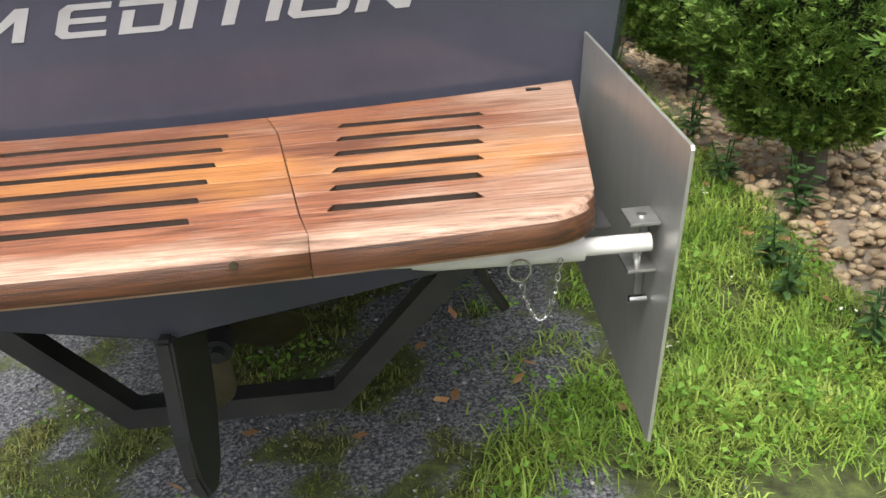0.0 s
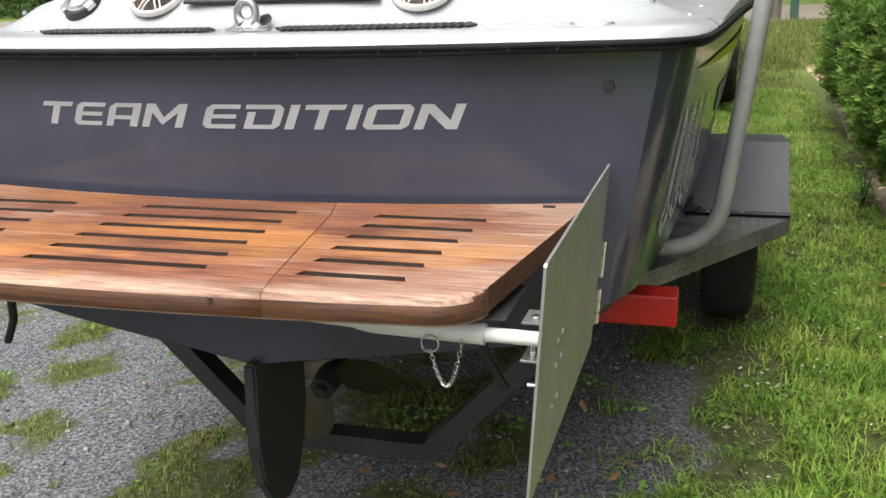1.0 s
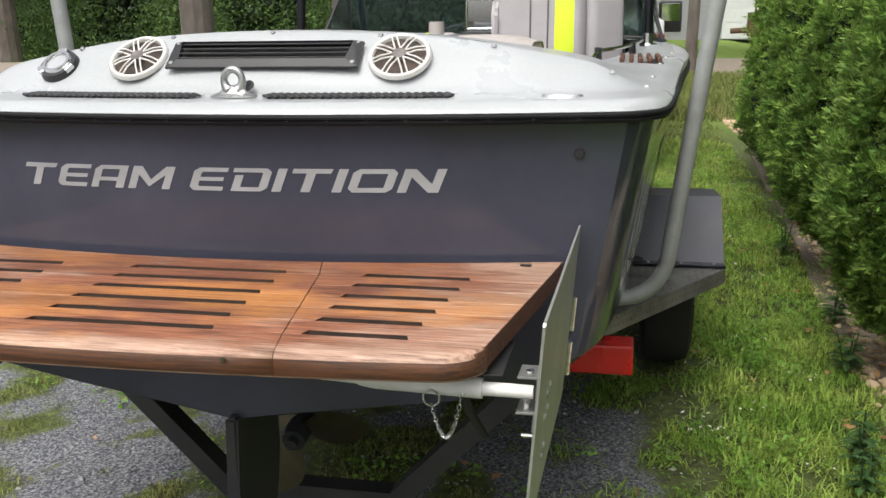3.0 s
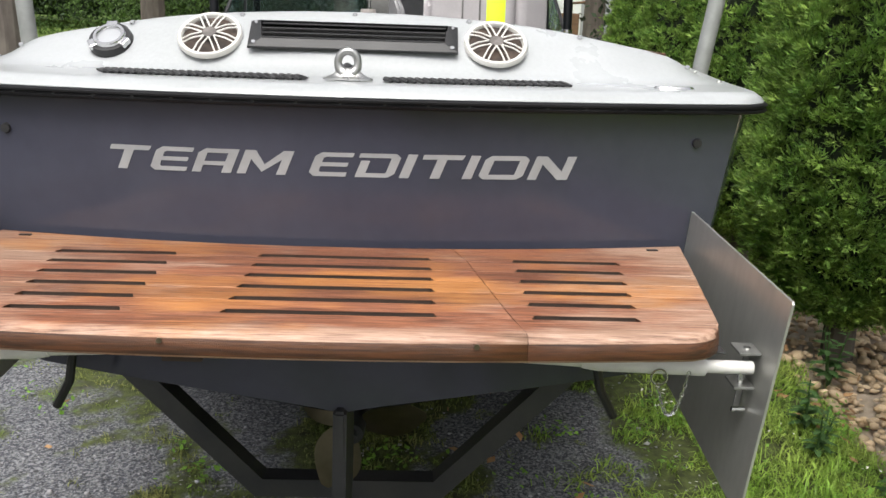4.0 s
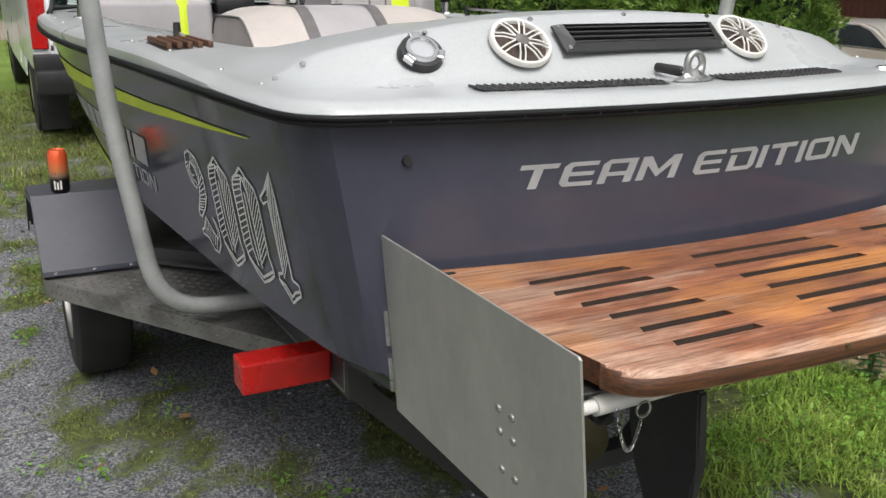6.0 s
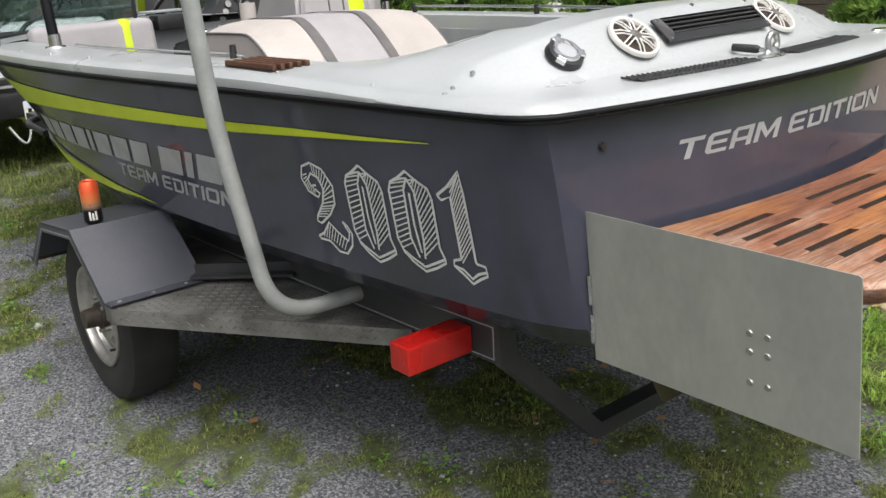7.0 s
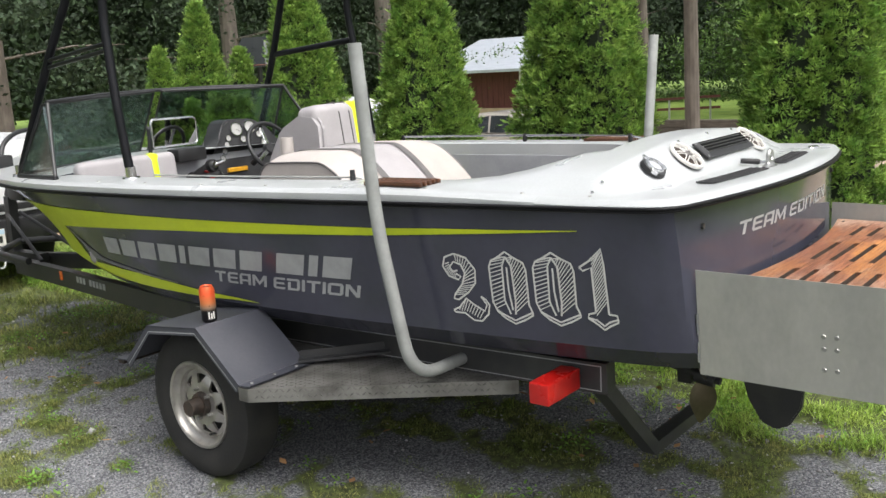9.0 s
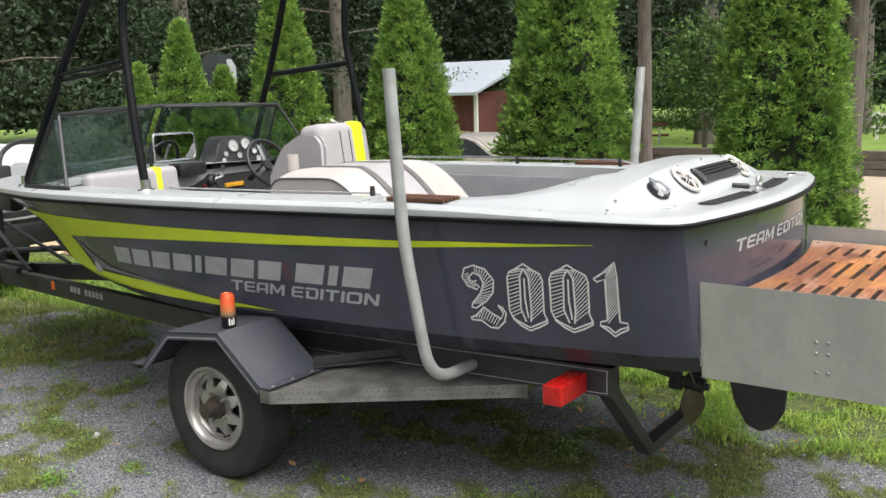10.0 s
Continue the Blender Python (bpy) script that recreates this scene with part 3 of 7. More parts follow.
def teak_nodes(m):
    m.use_nodes = True
    n, l = m.node_tree.nodes, m.node_tree.links
    b = n["Principled BSDF"]
    tc = n.new("ShaderNodeTexCoord")

    def noise_tex(scale, stretch, detail=6.0, rough=0.6):
        mp = n.new("ShaderNodeMapping")
        mp.inputs["Scale"].default_value = stretch
        tx = n.new("ShaderNodeTexNoise")
        tx.inputs["Scale"].default_value, tx.inputs["Detail"].default_value, tx.inputs["Roughness"].default_value = scale, detail, rough
        l.new(tc.outputs["Object"], mp.inputs[0]), l.new(mp.outputs[0], tx.inputs[0])
        return tx.outputs["Fac"]

    def ramp(src, stops):
        r = n.new("ShaderNodeValToRGB")
        while len(r.color_ramp.elements) < len(stops):
            r.color_ramp.elements.new(0.5)
        for e, (p, c) in zip(r.color_ramp.elements, stops):
            e.position, e.color = p, (*c, 1)
        l.new(src, r.inputs[0])
        return r.outputs[0]

    def mixed(kind, fac, a, c):
        x = n.new("ShaderNodeMix")
        x.data_type, x.blend_type = "RGBA", kind
        if isinstance(fac, float):
            x.inputs["Factor"].default_value = fac
        else:
            l.new(fac, x.inputs["Factor"])
        l.new(a, x.inputs["A"]), l.new(c, x.inputs["B"])
        return x.outputs["Result"]

    grain = noise_tex(6.0, (1.6, 34, 34), 9, 0.72)
    patch = noise_tex(2.6, (1, 1.6, 1), 3)
    bleach = noise_tex(3.4, (1.0, 2.4, 1), 7, 0.7)
    streak = noise_tex(5.0, (1.0, 46, 3), 5, 0.6)
    scuff = noise_tex(16.0, (1.0, 3.2, 3), 9, 0.8)
    base = ramp(grain, [(0.33, (0.036, 0.014, 0.009)), (0.45, (0.165, 0.058, 0.029)), (0.60, (0.32, 0.125, 0.062)), (0.78, (0.44, 0.20, 0.115))])
    warm = ramp(grain, [(0.33, (0.12, 0.040, 0.012)), (0.48, (0.40, 0.155, 0.042)), (0.72, (0.55, 0.27, 0.095))])
    pm = ramp(patch, [(0.50, (0, 0, 0)), (0.64, (1, 1, 1))])
    wood = mixed("MIX", pm, base, warm)
    # bare, bleached wood where the varnish has gone: most of all towards the ends
    pale = ramp(grain, [(0.32, (0.13, 0.070, 0.048)), (0.48, (0.37, 0.235, 0.165)), (0.75, (0.62, 0.48, 0.39))])
    sep, ends = n.new("ShaderNodeSeparateXYZ"), n.new("ShaderNodeMath")
    l.new(tc.outputs["Object"], sep.inputs[0])
    ends.operation = "MULTIPLY_ADD"
    square = n.new("ShaderNodeMath")
    square.operation = "MULTIPLY"
    l.new(sep.outputs["X"], square.inputs[0]), l.new(sep.outputs["X"], square.inputs[1])
    l.new(square.outputs[0], ends.inputs[0])
    ends.inputs[1].default_value = 0.46
    l.new(bleach, ends.inputs[2])
    # and along the worn after edge
    worn, sum_ = n.new("ShaderNodeMapRange"), n.new("ShaderNodeMath")
    worn.inputs["From Min"].default_value, worn.inputs["From Max"].default_value = 0.86, 0.80
    worn.inputs["To Min"].default_value, worn.inputs["To Max"].default_value = 0.0, 0.26
    l.new(sep.outputs["Y"], worn.inputs[0])
    sum_.operation = "ADD"
    l.new(ends.outputs[0], sum_.inputs[0]), l.new(worn.outputs[0], sum_.inputs[1])
    bm_ = ramp(sum_.outputs[0], [(0.54, (0, 0, 0)), (0.74, (0.80, 0.80, 0.80))])
    wood = mixed("MIX", bm_, wood, pale)
    sm = ramp(streak, [(0.60, (0, 0, 0)), (0.70, (0.75, 0.75, 0.75))])
    gate = ramp(scuff, [(0.46, (0, 0, 0)), (0.60, (1, 1, 1))])
    wood = mixed("MIX", mixed("MULTIPLY", 1.0, sm, gate), wood, pale)
    # thin dark checks along the grain
    dark = ramp(noise_tex(7.0, (1.0, 60, 10), 4, 0.6), [(0.30, (0.30, 0.26, 0.24)), (0.38, (1, 1, 1))])
    wood = mixed("MULTIPLY", 0.8, wood, dark)
    info = n.new("ShaderNodeObjectInfo")
    rng = n.new("ShaderNodeMapRange")
    rng.inputs["To Min"].default_value, rng.inputs["To Max"].default_value = 0.80, 1.15
    l.new(info.outputs["Random"], rng.inputs[0])
    mul = n.new("ShaderNodeVectorMath")
    mul.operation = "SCALE"
    l.new(wood, mul.inputs[0]), l.new(rng.outputs[0], mul.inputs["Scale"])
    l.new(mul.outputs[0], b.inputs["Base Color"])
    ro = n.new("ShaderNodeMapRange")
    ro.inputs["To Min"].default_value, ro.inputs["To Max"].default_value = 0.28, 0.75
    l.new(scuff, ro.inputs[0]), l.new(ro.outputs[0], b.inputs["Roughness"])
    bp = n.new("ShaderNodeBump")
    bp.inputs["Strength"].default_value, bp.inputs["Distance"].default_value = 0.5, 0.002
    l.new(grain, bp.inputs["Height"]), l.new(bp.outputs[0], b.inputs["Normal"])


teak_nodes(TEAK)
boat = thing("ski_boat", "charcoal and white inboard ski boat with lime stripes on a trailer", "boat", (XC, 0, 0))
boat.matrix_world = Matrix.Translation((XC, 1.7, 1.192)) @ Matrix.Rotation(TRIM, 4, "X") @ Matrix.Translation((0, -1.7, -1.2))
build_hull(boat)
build_deck(boat)
build_platform(boat)
build_plates(boat)
build_gear(boat)

# ---- trailer ----
trailer = thing("boat_trailer", "dark grey two-wheel boat trailer with diamond-plate steps", "trailer", (XT, 0, 0))


def build_trailer(tr):
    for s in (-1, 1):
        bm = bmesh.new()
        beam(bm, [(s * 0.592, 1.762, 0.640), (s * 0.592, 4.2, 0.565), (s * 0.10, 7.1, 0.445)], 0.06, 0.115)
        rail = part("frame_rail", bm, FRAME, tr, "dark painted box-section frame rail with a pale pinstripe")
        # pinstripe
        xs = s * 0.6235
        bm = bmesh.new()
        for z in (0.686, 0.594):
            grid(bm, [[Vector((xs, y, z - 0.0308 * (y - 1.762) + h)) for y in (1.785, 4.15)] for h in (-0.002, 0.002)])
        grid(bm, [[Vector((xs, 1.783, z)) for z in (0.591, 0.688)], [Vector((xs, 1.788, z)) for z in (0.591, 0.688)]])
        part("pinstripe", bm, DECAL, rail, "pale pinstripe")
        # rear lamp
        inner_x = 0.625 if s < 0 else 0.650
        bm = boxed(min(s * inner_x, s * 0.842), max(s * inner_x, s * 0.842), 1.868, 1.948, 0.590, 0.668, 0.006)
        if s > 0:
            part("lamp_bracket", boxed(0.622, 0.650, 1.875, 1.94, 0.595, 0.663, 0.004), FRAME, tr, "dark steel lamp bracket")
        part("tail_lamp", bm, RED, tr, "red plastic tail lamp box")
        # wheel
        wheel = part("wheel", wheel_tyre(s), RUBBER, tr, "black rubber trailer tyre", smooth=True)
        wheel_rim(s, wheel)
        # fender with bent plates
        prof = [(3.06, 0.552), (3.125, 0.548), (3.375, 0.752), (3.735, 0.712), (3.93, 0.525), (4.03, 0.515)]
        inner = [(y, z - 0.006) for y, z in prof]
        xo, xi = s * 1.180, s * 0.82
        bm = bmesh.new()
        grid(bm, [[Vector((x, y, z)) for y, z in pr] for x, pr in ((xo, inner), (xo, prof), (xi, prof), (xi, inner), (xo, inner))])
        lip = [(y, z - 0.003) for y, z in prof[1:-1]]
        rows = []
        for x, dz in ((xo - s * 0.005, 0.0), (xo, 0.0), (xo, -0.034), (xo - s * 0.005, -0.034), (xo - s * 0.005, 0.0)):
            cut = [(lip[0][0] + (0.02 if dz else 0), lip[0][1] + dz)] + [(y + (0.012 if k == 0 and dz else -0.012 if dz else 0) * (1 if k == 0 else 1), z + dz) for k, (y, z) in enumerate(lip[1:-1])] + [(lip[-1][0] - (0.02 if dz else 0), lip[-1][1] + dz)]
            rows.append([Vector((x, y, z)) for y, z in cut])
        grid(bm, rows)
        fender = part("fender", bm, FENDER, tr, "grey angular steel fender with a pale pinstripe")
        bm = bmesh.new()
        xp = xo + s * 0.0015
        pin = [(3.14, 0.528), (3.385, 0.729), (3.723, 0.690), (3.91, 0.512)]
        grid(bm, [[Vector((xp, y, z)) for y, z in pin], [Vector((xp, y, z - 0.005)) for y, z in pin]])
        part("pinstripe", bm, DECAL, fender, "pale pinstripe")
        for x in (0.90, 1.02, 1.14):
            bm = bmesh.new()
            disc(bm, Matrix.Translation((s * x, 3.09, 0.5495)), 0.008, 0.005, 8, 0.006)
            part("bolt", bm, BOLT, fender)
        # step plate
        bm = bmesh.new()
        plan = [(s * 0.625, 2.14), (s * 0.645, 2.16), (s * 0.66, 2.19), (s * 1.18, 3.07), (s * 1.18, 3.13), (s * 0.625, 3.13)]
        prism(bm, plan, lambda u, v, h: Vector((u, v, 0.541 + 0.036 * (3.11 - v) - 0.058 + h)), 0.056)
        step_plate = part("step_plate", bm, TREAD, tr, "worn diamond-plate step")
        build_tread(s, step_plate)
        # angle brace from the fender's foot to the rail, and the flat panel between fender and frame
        bm = bmesh.new()
        beam(bm, [(s * 0.86, 3.115, 0.560), (s * 0.622, 2.80, 0.585)], 0.05, 0.010)
        beam(bm, [(s * 0.845, 3.125, 0.575), (s * 0.622, 2.83, 0.600)], 0.006, 0.045)
        part("fender_brace", bm, FRAME, tr, "dark steel angle brace")
        part("fender_panel", boxed(min(s * 0.625, s * 0.822), max(s * 0.625, s * 0.822), 3.13, 3.98, 0.530, 0.536, 0.001), TREAD, tr, "flat worn metal panel inside the fender")
        bm = bmesh.new()
        beam(bm, [(s * 1.165, 4.005, 0.502), (s * 0.60, 4.005, 0.502)], 0.04, 0.025)
        part("fender_bracket", bm, RUST, tr, "rusty tube under the fender's front edge")
        # guide pole
        bm = bmesh.new()
        rise = [(0.60, 2.41, 0.615), (0.925, 2.41, 0.622)] + ([(1.01, 2.455, 1.20), (1.055, 2.46, 1.855)] if s < 0 else [(0.965, 2.41, 0.95), (1.09, 2.405, 1.85)])
        pts = rounded([(s * x, y, z) for x, y, z in rise], 0.15, 8)
        tube(bm, pts, 0.0245, 14)
        part("guide_pole", bm, GALV, tr, "grey galvanised guide pole", smooth=True)
        # bunk
        part("bunk", boxed(min(s * .36, s * .50), max(s * .36, s * .50), 2.0, 4.6, 0.64, 0.70, 0.01), BLACK, tr)
    # guard tube under the propeller
    bm = bmesh.new()
    beam(bm, [(-0.592, 1.80, 0.60), (-0.235, 1.79, 0.235), (0.235, 1.79, 0.235), (0.592, 1.80, 0.60)], 0.06, 0.055)
    part("rear_guard", bm, FRAME, tr, "bent dark steel crossbar under the propeller")
    part("axle", tube(bmesh.new(), [(-1.0, 3.56, 0.345), (1.0, 3.56, 0.345)], 0.03, 10), FRAME, tr)
    for y in (2.3, 3.1, 4.15):
        part("cross_member", beam(bmesh.new(), [(-0.57, y, 0.58), (0.57, y, 0.58)], 0.06, 0.08), FRAME, tr)
    bm = bmesh.new()
    beam(bm, [(0, 6.9, 0.48), (0, 8.0, 0.46)], 0.08, 0.1)
    part("tongue", bm, FRAME, tr)


RED = material("red_lamp_plastic", (0.46, 0.010, 0.008), 0.28, 0, (0.34, 0.012, 0.010), 14, 0.1, 150)
TREAD = material("diamond_plate", (0.27, 0.265, 0.25), 0.42, 0.6, (0.12, 0.115, 0.105), 7, 0.3, 60)
RIM = material("dull_steel_rim", (0.50, 0.48, 0.45), 0.36, 0.8, (0.38, 0.36, 0.33), 14)
RUST = material("rusty_hub_steel", (0.040, 0.034, 0.030), 0.6, 0.3, (0.075, 0.052, 0.040), 30, 0.3)


def wheel_tyre(s):
    bm = bmesh.new()
    prof = [(0.175, 0.06), (0.19, 0.085), (0.25, 0.104), (0.305, 0.100), (0.332, 0.086), (0.343, 0.06), (0.345, 0.0)]
    prof = prof + [(r, -w) for r, w in reversed(prof[:-1])]
    rows = []
    for k in range(41):
        a = 2 * math.pi * k / 40
        rows.append([Vector((s * 0.99 + w, 3.56 + r * math.cos(a), 0.343 + r * math.sin(a))) for r, w in prof])
    grid(bm, rows)
    bmesh.ops.remove_doubles(bm, verts=bm.verts, dist=0.0004)
    return bm


def wheel_rim(s, wheel):
    m = Matrix.Translation((s * 0.99, 3.56, 0.343)) @ Matrix.Rotation(s * math.pi / 2, 4, "Y")
    bm = bmesh.new()
    lip = [(0.200, 0.060), (0.203, 0.092), (0.200, 0.098), (0.194, 0.100), (0.187, 0.096), (0.183, 0.082), (0.174, 0.073), (0.164, 0.068), (0.158, 0.048), (0.150, 0.042), (0.150, 0.020)]
    grid(bm, [[m @ Vector((q * math.cos(a), q * math.sin(a), z)) for q, z in lip] for a in (2 * math.pi * k / 48 for k in range(49))])
    bmesh.ops.remove_doubles(bm, verts=bm.verts, dist=0.0003)
    part("rim", bm, RIM, wheel, "dull steel rim", smooth=True)
    bm = bmesh.new()
    disc(bm, m @ Matrix.Translation((0, 0, 0.03)), 0.158, 0.006, 32)
    part("wheel_back", bm, BLACK, wheel)
    # pressed disc with eight windows near its edge, dished between the hub and the barrel
    def disc_z(q):
        return 0.066 - 0.020 * step(0.10, 0.155, q) + 0.006 * step(0.06, 0.09, q)
    for k in range(8):
        bm = bmesh.new()
        turn = m @ Matrix.Rotation(2 * math.pi * k / 8, 4, "Z")
        half = math.pi / 8
        def at(q, w, drop=0.0):
            return turn @ Vector((q * math.cos(w), q * math.sin(w), disc_z(q) - drop))
        for q0, q1, w0, w1 in ((0.04, 0.098, 1.0, 1.0), (0.138, 0.158, 1.0, 1.0)):
            grid(bm, [[at(q, half * w) for w in np.linspace(-1, 1, 7)] for q in np.linspace(q0, q1, 4)])
        for side in (-1, 1):
            grid(bm, [[at(q, side * half * (c + (1 - c) * e)) for e in (0.0, 0.4, 1.0)] + [at(q, side * half)] for q, c in zip(np.linspace(0.098, 0.138, 5), (0.26, 0.30, 0.42, 0.56, 0.62))])
        rim_loop = [(0.098, c) for c in (-0.26, 0.26)] + [(q, c) for q, c in zip(np.linspace(0.108, 0.138, 4), (0.30, 0.42, 0.56, 0.62))] + [(0.138, 0.0)] + [(q, -c) for q, c in zip(np.linspace(0.138, 0.108, 4), (0.62, 0.56, 0.42, 0.30))]
        rim_loop.append(rim_loop[0])
        grid(bm, [[at(q, half * c) for q, c in rim_loop], [at(q, half * c, 0.012) for q, c in rim_loop]])
        part("disc_segment", bm, RIM, wheel, smooth=True)
    for k in range(5):
        bm = bmesh.new()
        disc(bm, m @ Matrix.Rotation(2 * math.pi * (k + 0.3) / 5, 4, "Z") @ Matrix.Translation((0.070, 0, 0.068)), 0.010, 0.022, 6, 0.008)
        part("wheel_nut", bm, BOLT, wheel)
    bm = bmesh.new()
    tube(bm, [m @ Vector((-0.135, -0.055, 0.05)), m @ Vector((-0.13, -0.053, 0.085))], 0.006, 8)
    part("valve", bm, BLACK, wheel)
    bm = bmesh.new()
    disc(bm, m @ Matrix.Translation((0, 0, 0.06)), 0.058, 0.030, 24, 0.052)
    disc(bm, m @ Matrix.Translation((0, 0, 0.07)), 0.042, 0.075, 20, 0.036)
    part("hub", bm, RUST, wheel, "rusty hub", smooth=True)


TREAD_WORN = material("worn_tread_lozenge", (0.20, 0.195, 0.185), 0.6, 0.4, (0.10, 0.095, 0.09), 14)


def build_tread(s, plate):
    """Raised lozenges on the step and its outer edge."""
    bm = bmesh.new()

    def lozenge(c, along, up, n):
        v = [bm.verts.new(c + along * a + up * b) for a, b in ((-0.013, 0), (0, -0.0035), (0.013, 0), (0, 0.0035))]
        t = bm.verts.new(c + n * 0.0018)
        for k in range(4):
            bm.faces.new((v[k], v[(k + 1) % 4], t))

    tilt = Vector((0, 1, -0.036)).normalized()
    nrm = Vector((0, 0.036, 1)).normalized()
    for i in range(24):
        for j in range(38):
            x, y = 0.635 + i * 0.0255, 2.16 + j * 0.0268
            if x > 0.63 + (y - 2.14) * 0.57 or y > 3.04 + 0.0:
                continue
            c = Vector((s * x, y, 0.541 + 0.036 * (3.11 - y) - 0.0019))
            d = Vector((1, 0, 0)) if (i + j) % 2 else Vector((0, 1, 0))
            a = (d * 0.7 + tilt * (0.7 if d.x else 0) + Vector((0.7 if d.y else 0, 0, 0)) * (-1 if d.y else 1)).normalized()
            lozenge(c, a, nrm.cross(a), nrm)
    edge = Vector((s * 0.52, 0.88, -0.032)).normalized()
    out = Vector((s * 0.861, -0.509, 0)).normalized()
    for j in range(40):
        for r in range(2):
            t = 0.02 + (j + 0.5 * r) * 0.0245
            c = Vector((s * 0.66, 2.19, 0.562 - 0.024 * r)) + edge * t + out * 0.0002
            a = (edge + Vector((0, 0, 0.8 if (j + r) % 2 else -0.8))).normalized()
            lozenge(c, a, out.cross(a), out)
    tagged(part("tread_pattern", bm, TREAD_WORN, plate), kind="stuff")


build_trailer(trailer)


# ---- lettering and stripes on the hull ----
def port_side(y, z, lift):
    return Vector((-half_breadth(y, z) - 0.0016 - lift, y, z))


def on_transom(x, z, lift):
    return Vector((x, transom_y(x) - 0.0014 - lift, z))


GLYPHS = {
    "T": (1.2, [[(0, 1), (1.2, 1), (1.16, 0.8), (0, 0.8)], [(0.44, 0.8), (0.72, 0.8), (0.72, 0), (0.44, 0)]]),
    "E": (1.08, [[(0.16, 1), (1.08, 1), (1.08, 0.82), (0.32, 0.82), (0.26, 0.77), (0.26, 0.59), (1.02, 0.59), (1.02, 0.42), (0.26, 0.42), (0.26, 0.23), (0.32, 0.18), (1.08, 0.18), (1.08, 0), (0.16, 0), (0, 0.16), (0, 0.84)]]),
    "A": (1.14, [[(0, 0), (0, 0.82), (0.18, 1), (0.26, 1), (0.26, 0)], [(0.26, 1), (1.14, 1), (1.14, 0.82), (0.26, 0.82)], [(0.86, 0.82), (1.14, 0.82), (1.14, 0), (0.86, 0)], [(0.26, 0.47), (0.86, 0.47), (0.86, 0.30), (0.26, 0.30)]]),
    "M": (1.4, [[(0, 0), (0, 1), (0.30, 1), (0.70, 0.42), (1.10, 1), (1.40, 1), (1.40, 0), (1.14, 0), (1.14, 0.62), (0.70, 0.10), (0.26, 0.62), (0.26, 0)]]),
    "D": (1.2, [[(0.0, 1), (1.04, 1), (1.20, 0.84), (1.20, 0.16), (1.04, 0), (0.10, 0), (0.10, 0.70), (0.36, 0.70), (0.36, 0.18), (0.92, 0.18), (0.94, 0.2), (0.94, 0.8), (0.92, 0.82), (0.0, 0.82)]]),
    "I": (0.28, [[(0, 0), (0, 1), (0.28, 1), (0.28, 0)]]),
    "O": (1.3, [[(0.16, 0), (1.14, 0), (1.30, 0.16), (1.30, 0.5), (1.03, 0.5), (1.03, 0.2), (0.27, 0.2), (0.27, 0.5), (0, 0.5), (0, 0.16)], [(0, 0.5), (0.27, 0.5), (0.27, 0.8), (1.03, 0.8), (1.03, 0.5), (1.30, 0.5), (1.30, 0.84), (1.14, 1), (0.16, 1), (0, 0.84)]]),
    "N": (1.2, [[(0, 0), (0, 1), (0.32, 1), (0.93, 0.36), (0.93, 1), (1.20, 1), (1.20, 0), (0.90, 0), (0.27, 0.66), (0.27, 0)]]),
}


def line_of_letters(text, start, end, z0, z1, place, name, mat, parent, lean=0.28, space=0.17, gap=0.32):
    """Letters from start to end along the surface; each is a part."""
    widths = [gap if c == " " else GLYPHS[c][0] for c in text]
    total = sum(widths) + space * (len(text) - 1) + lean
    k = (end - start) / total
    h = z1 - z0
    u = 0.0
    group = part(name, bmesh.new(), mat, parent, "silver italic lettering reading " + text.title())
    for c, w in zip(text, widths):
        if c != " ":
            bm = bmesh.new()
            for poly in GLYPHS[c][1]:
                pts = [(start + k * (u + a + lean * b), z0 + h * b) for a, b in poly]
                bm.faces.new([bm.verts.new(place(p, q, 0.0)) for p, q in pts])
            part("letter", bm, mat, group)
        u += w + space


line_of_letters("TEAM EDITION", -0.4637, 0.457, 1.159, 1.205, on_transom, "transom_lettering", DECAL, boat, space=0.17, gap=0.30)
line_of_letters("TEAM EDITION", 3.605, 2.713, 0.908, 0.961, port_side, "side_lettering", DECAL, boat)
line_of_letters("TEAM EDITION", 2.713, 3.605, 0.908, 0.961, lambda y, z, l: Vector((half_breadth(y, z) + 0.0025 + l, y, z)), "side_lettering", DECAL, boat)

# the maker's name above it, as plain slanted blocks
for sgn in (-1, 1):
    plate = part("name_blocks", bmesh.new(), DECAL, boat, "row of plain silver slanted blocks")
    y = 4.53
    for w in (0.15, 0.15, 0.145, 0.14, 0.045, 0.15, 0.15, 0.14, -0.06, 0.16, 0.05, 0.15):
        if w < 0:
            y += w
            continue
        bm = bmesh.new()
        z0, z1 = 0.972 + 0.012 * (4.53 - y) / 1.8, 1.062 + 0.014 * (4.53 - y) / 1.8
        pts = [(y, z0), (y - w, z0), (y - w - 0.035, z1), (y - 0.035, z1)]
        rows = []
        for v in (0.0, 0.25, 0.5, 0.75, 1.0):
            low, high = pts[0][0] + (pts[3][0] - pts[0][0]) * v, pts[1][0] + (pts[2][0] - pts[1][0]) * v
            rows.append([Vector((sgn * (half_breadth(a, z0 + (z1 - z0) * v) + 0.003), a, z0 + (z1 - z0) * v)) for a in np.linspace(low, high, 5)])
        grid(bm, rows)
        part("block", bm, DECAL, plate)
        y -= w + 0.028

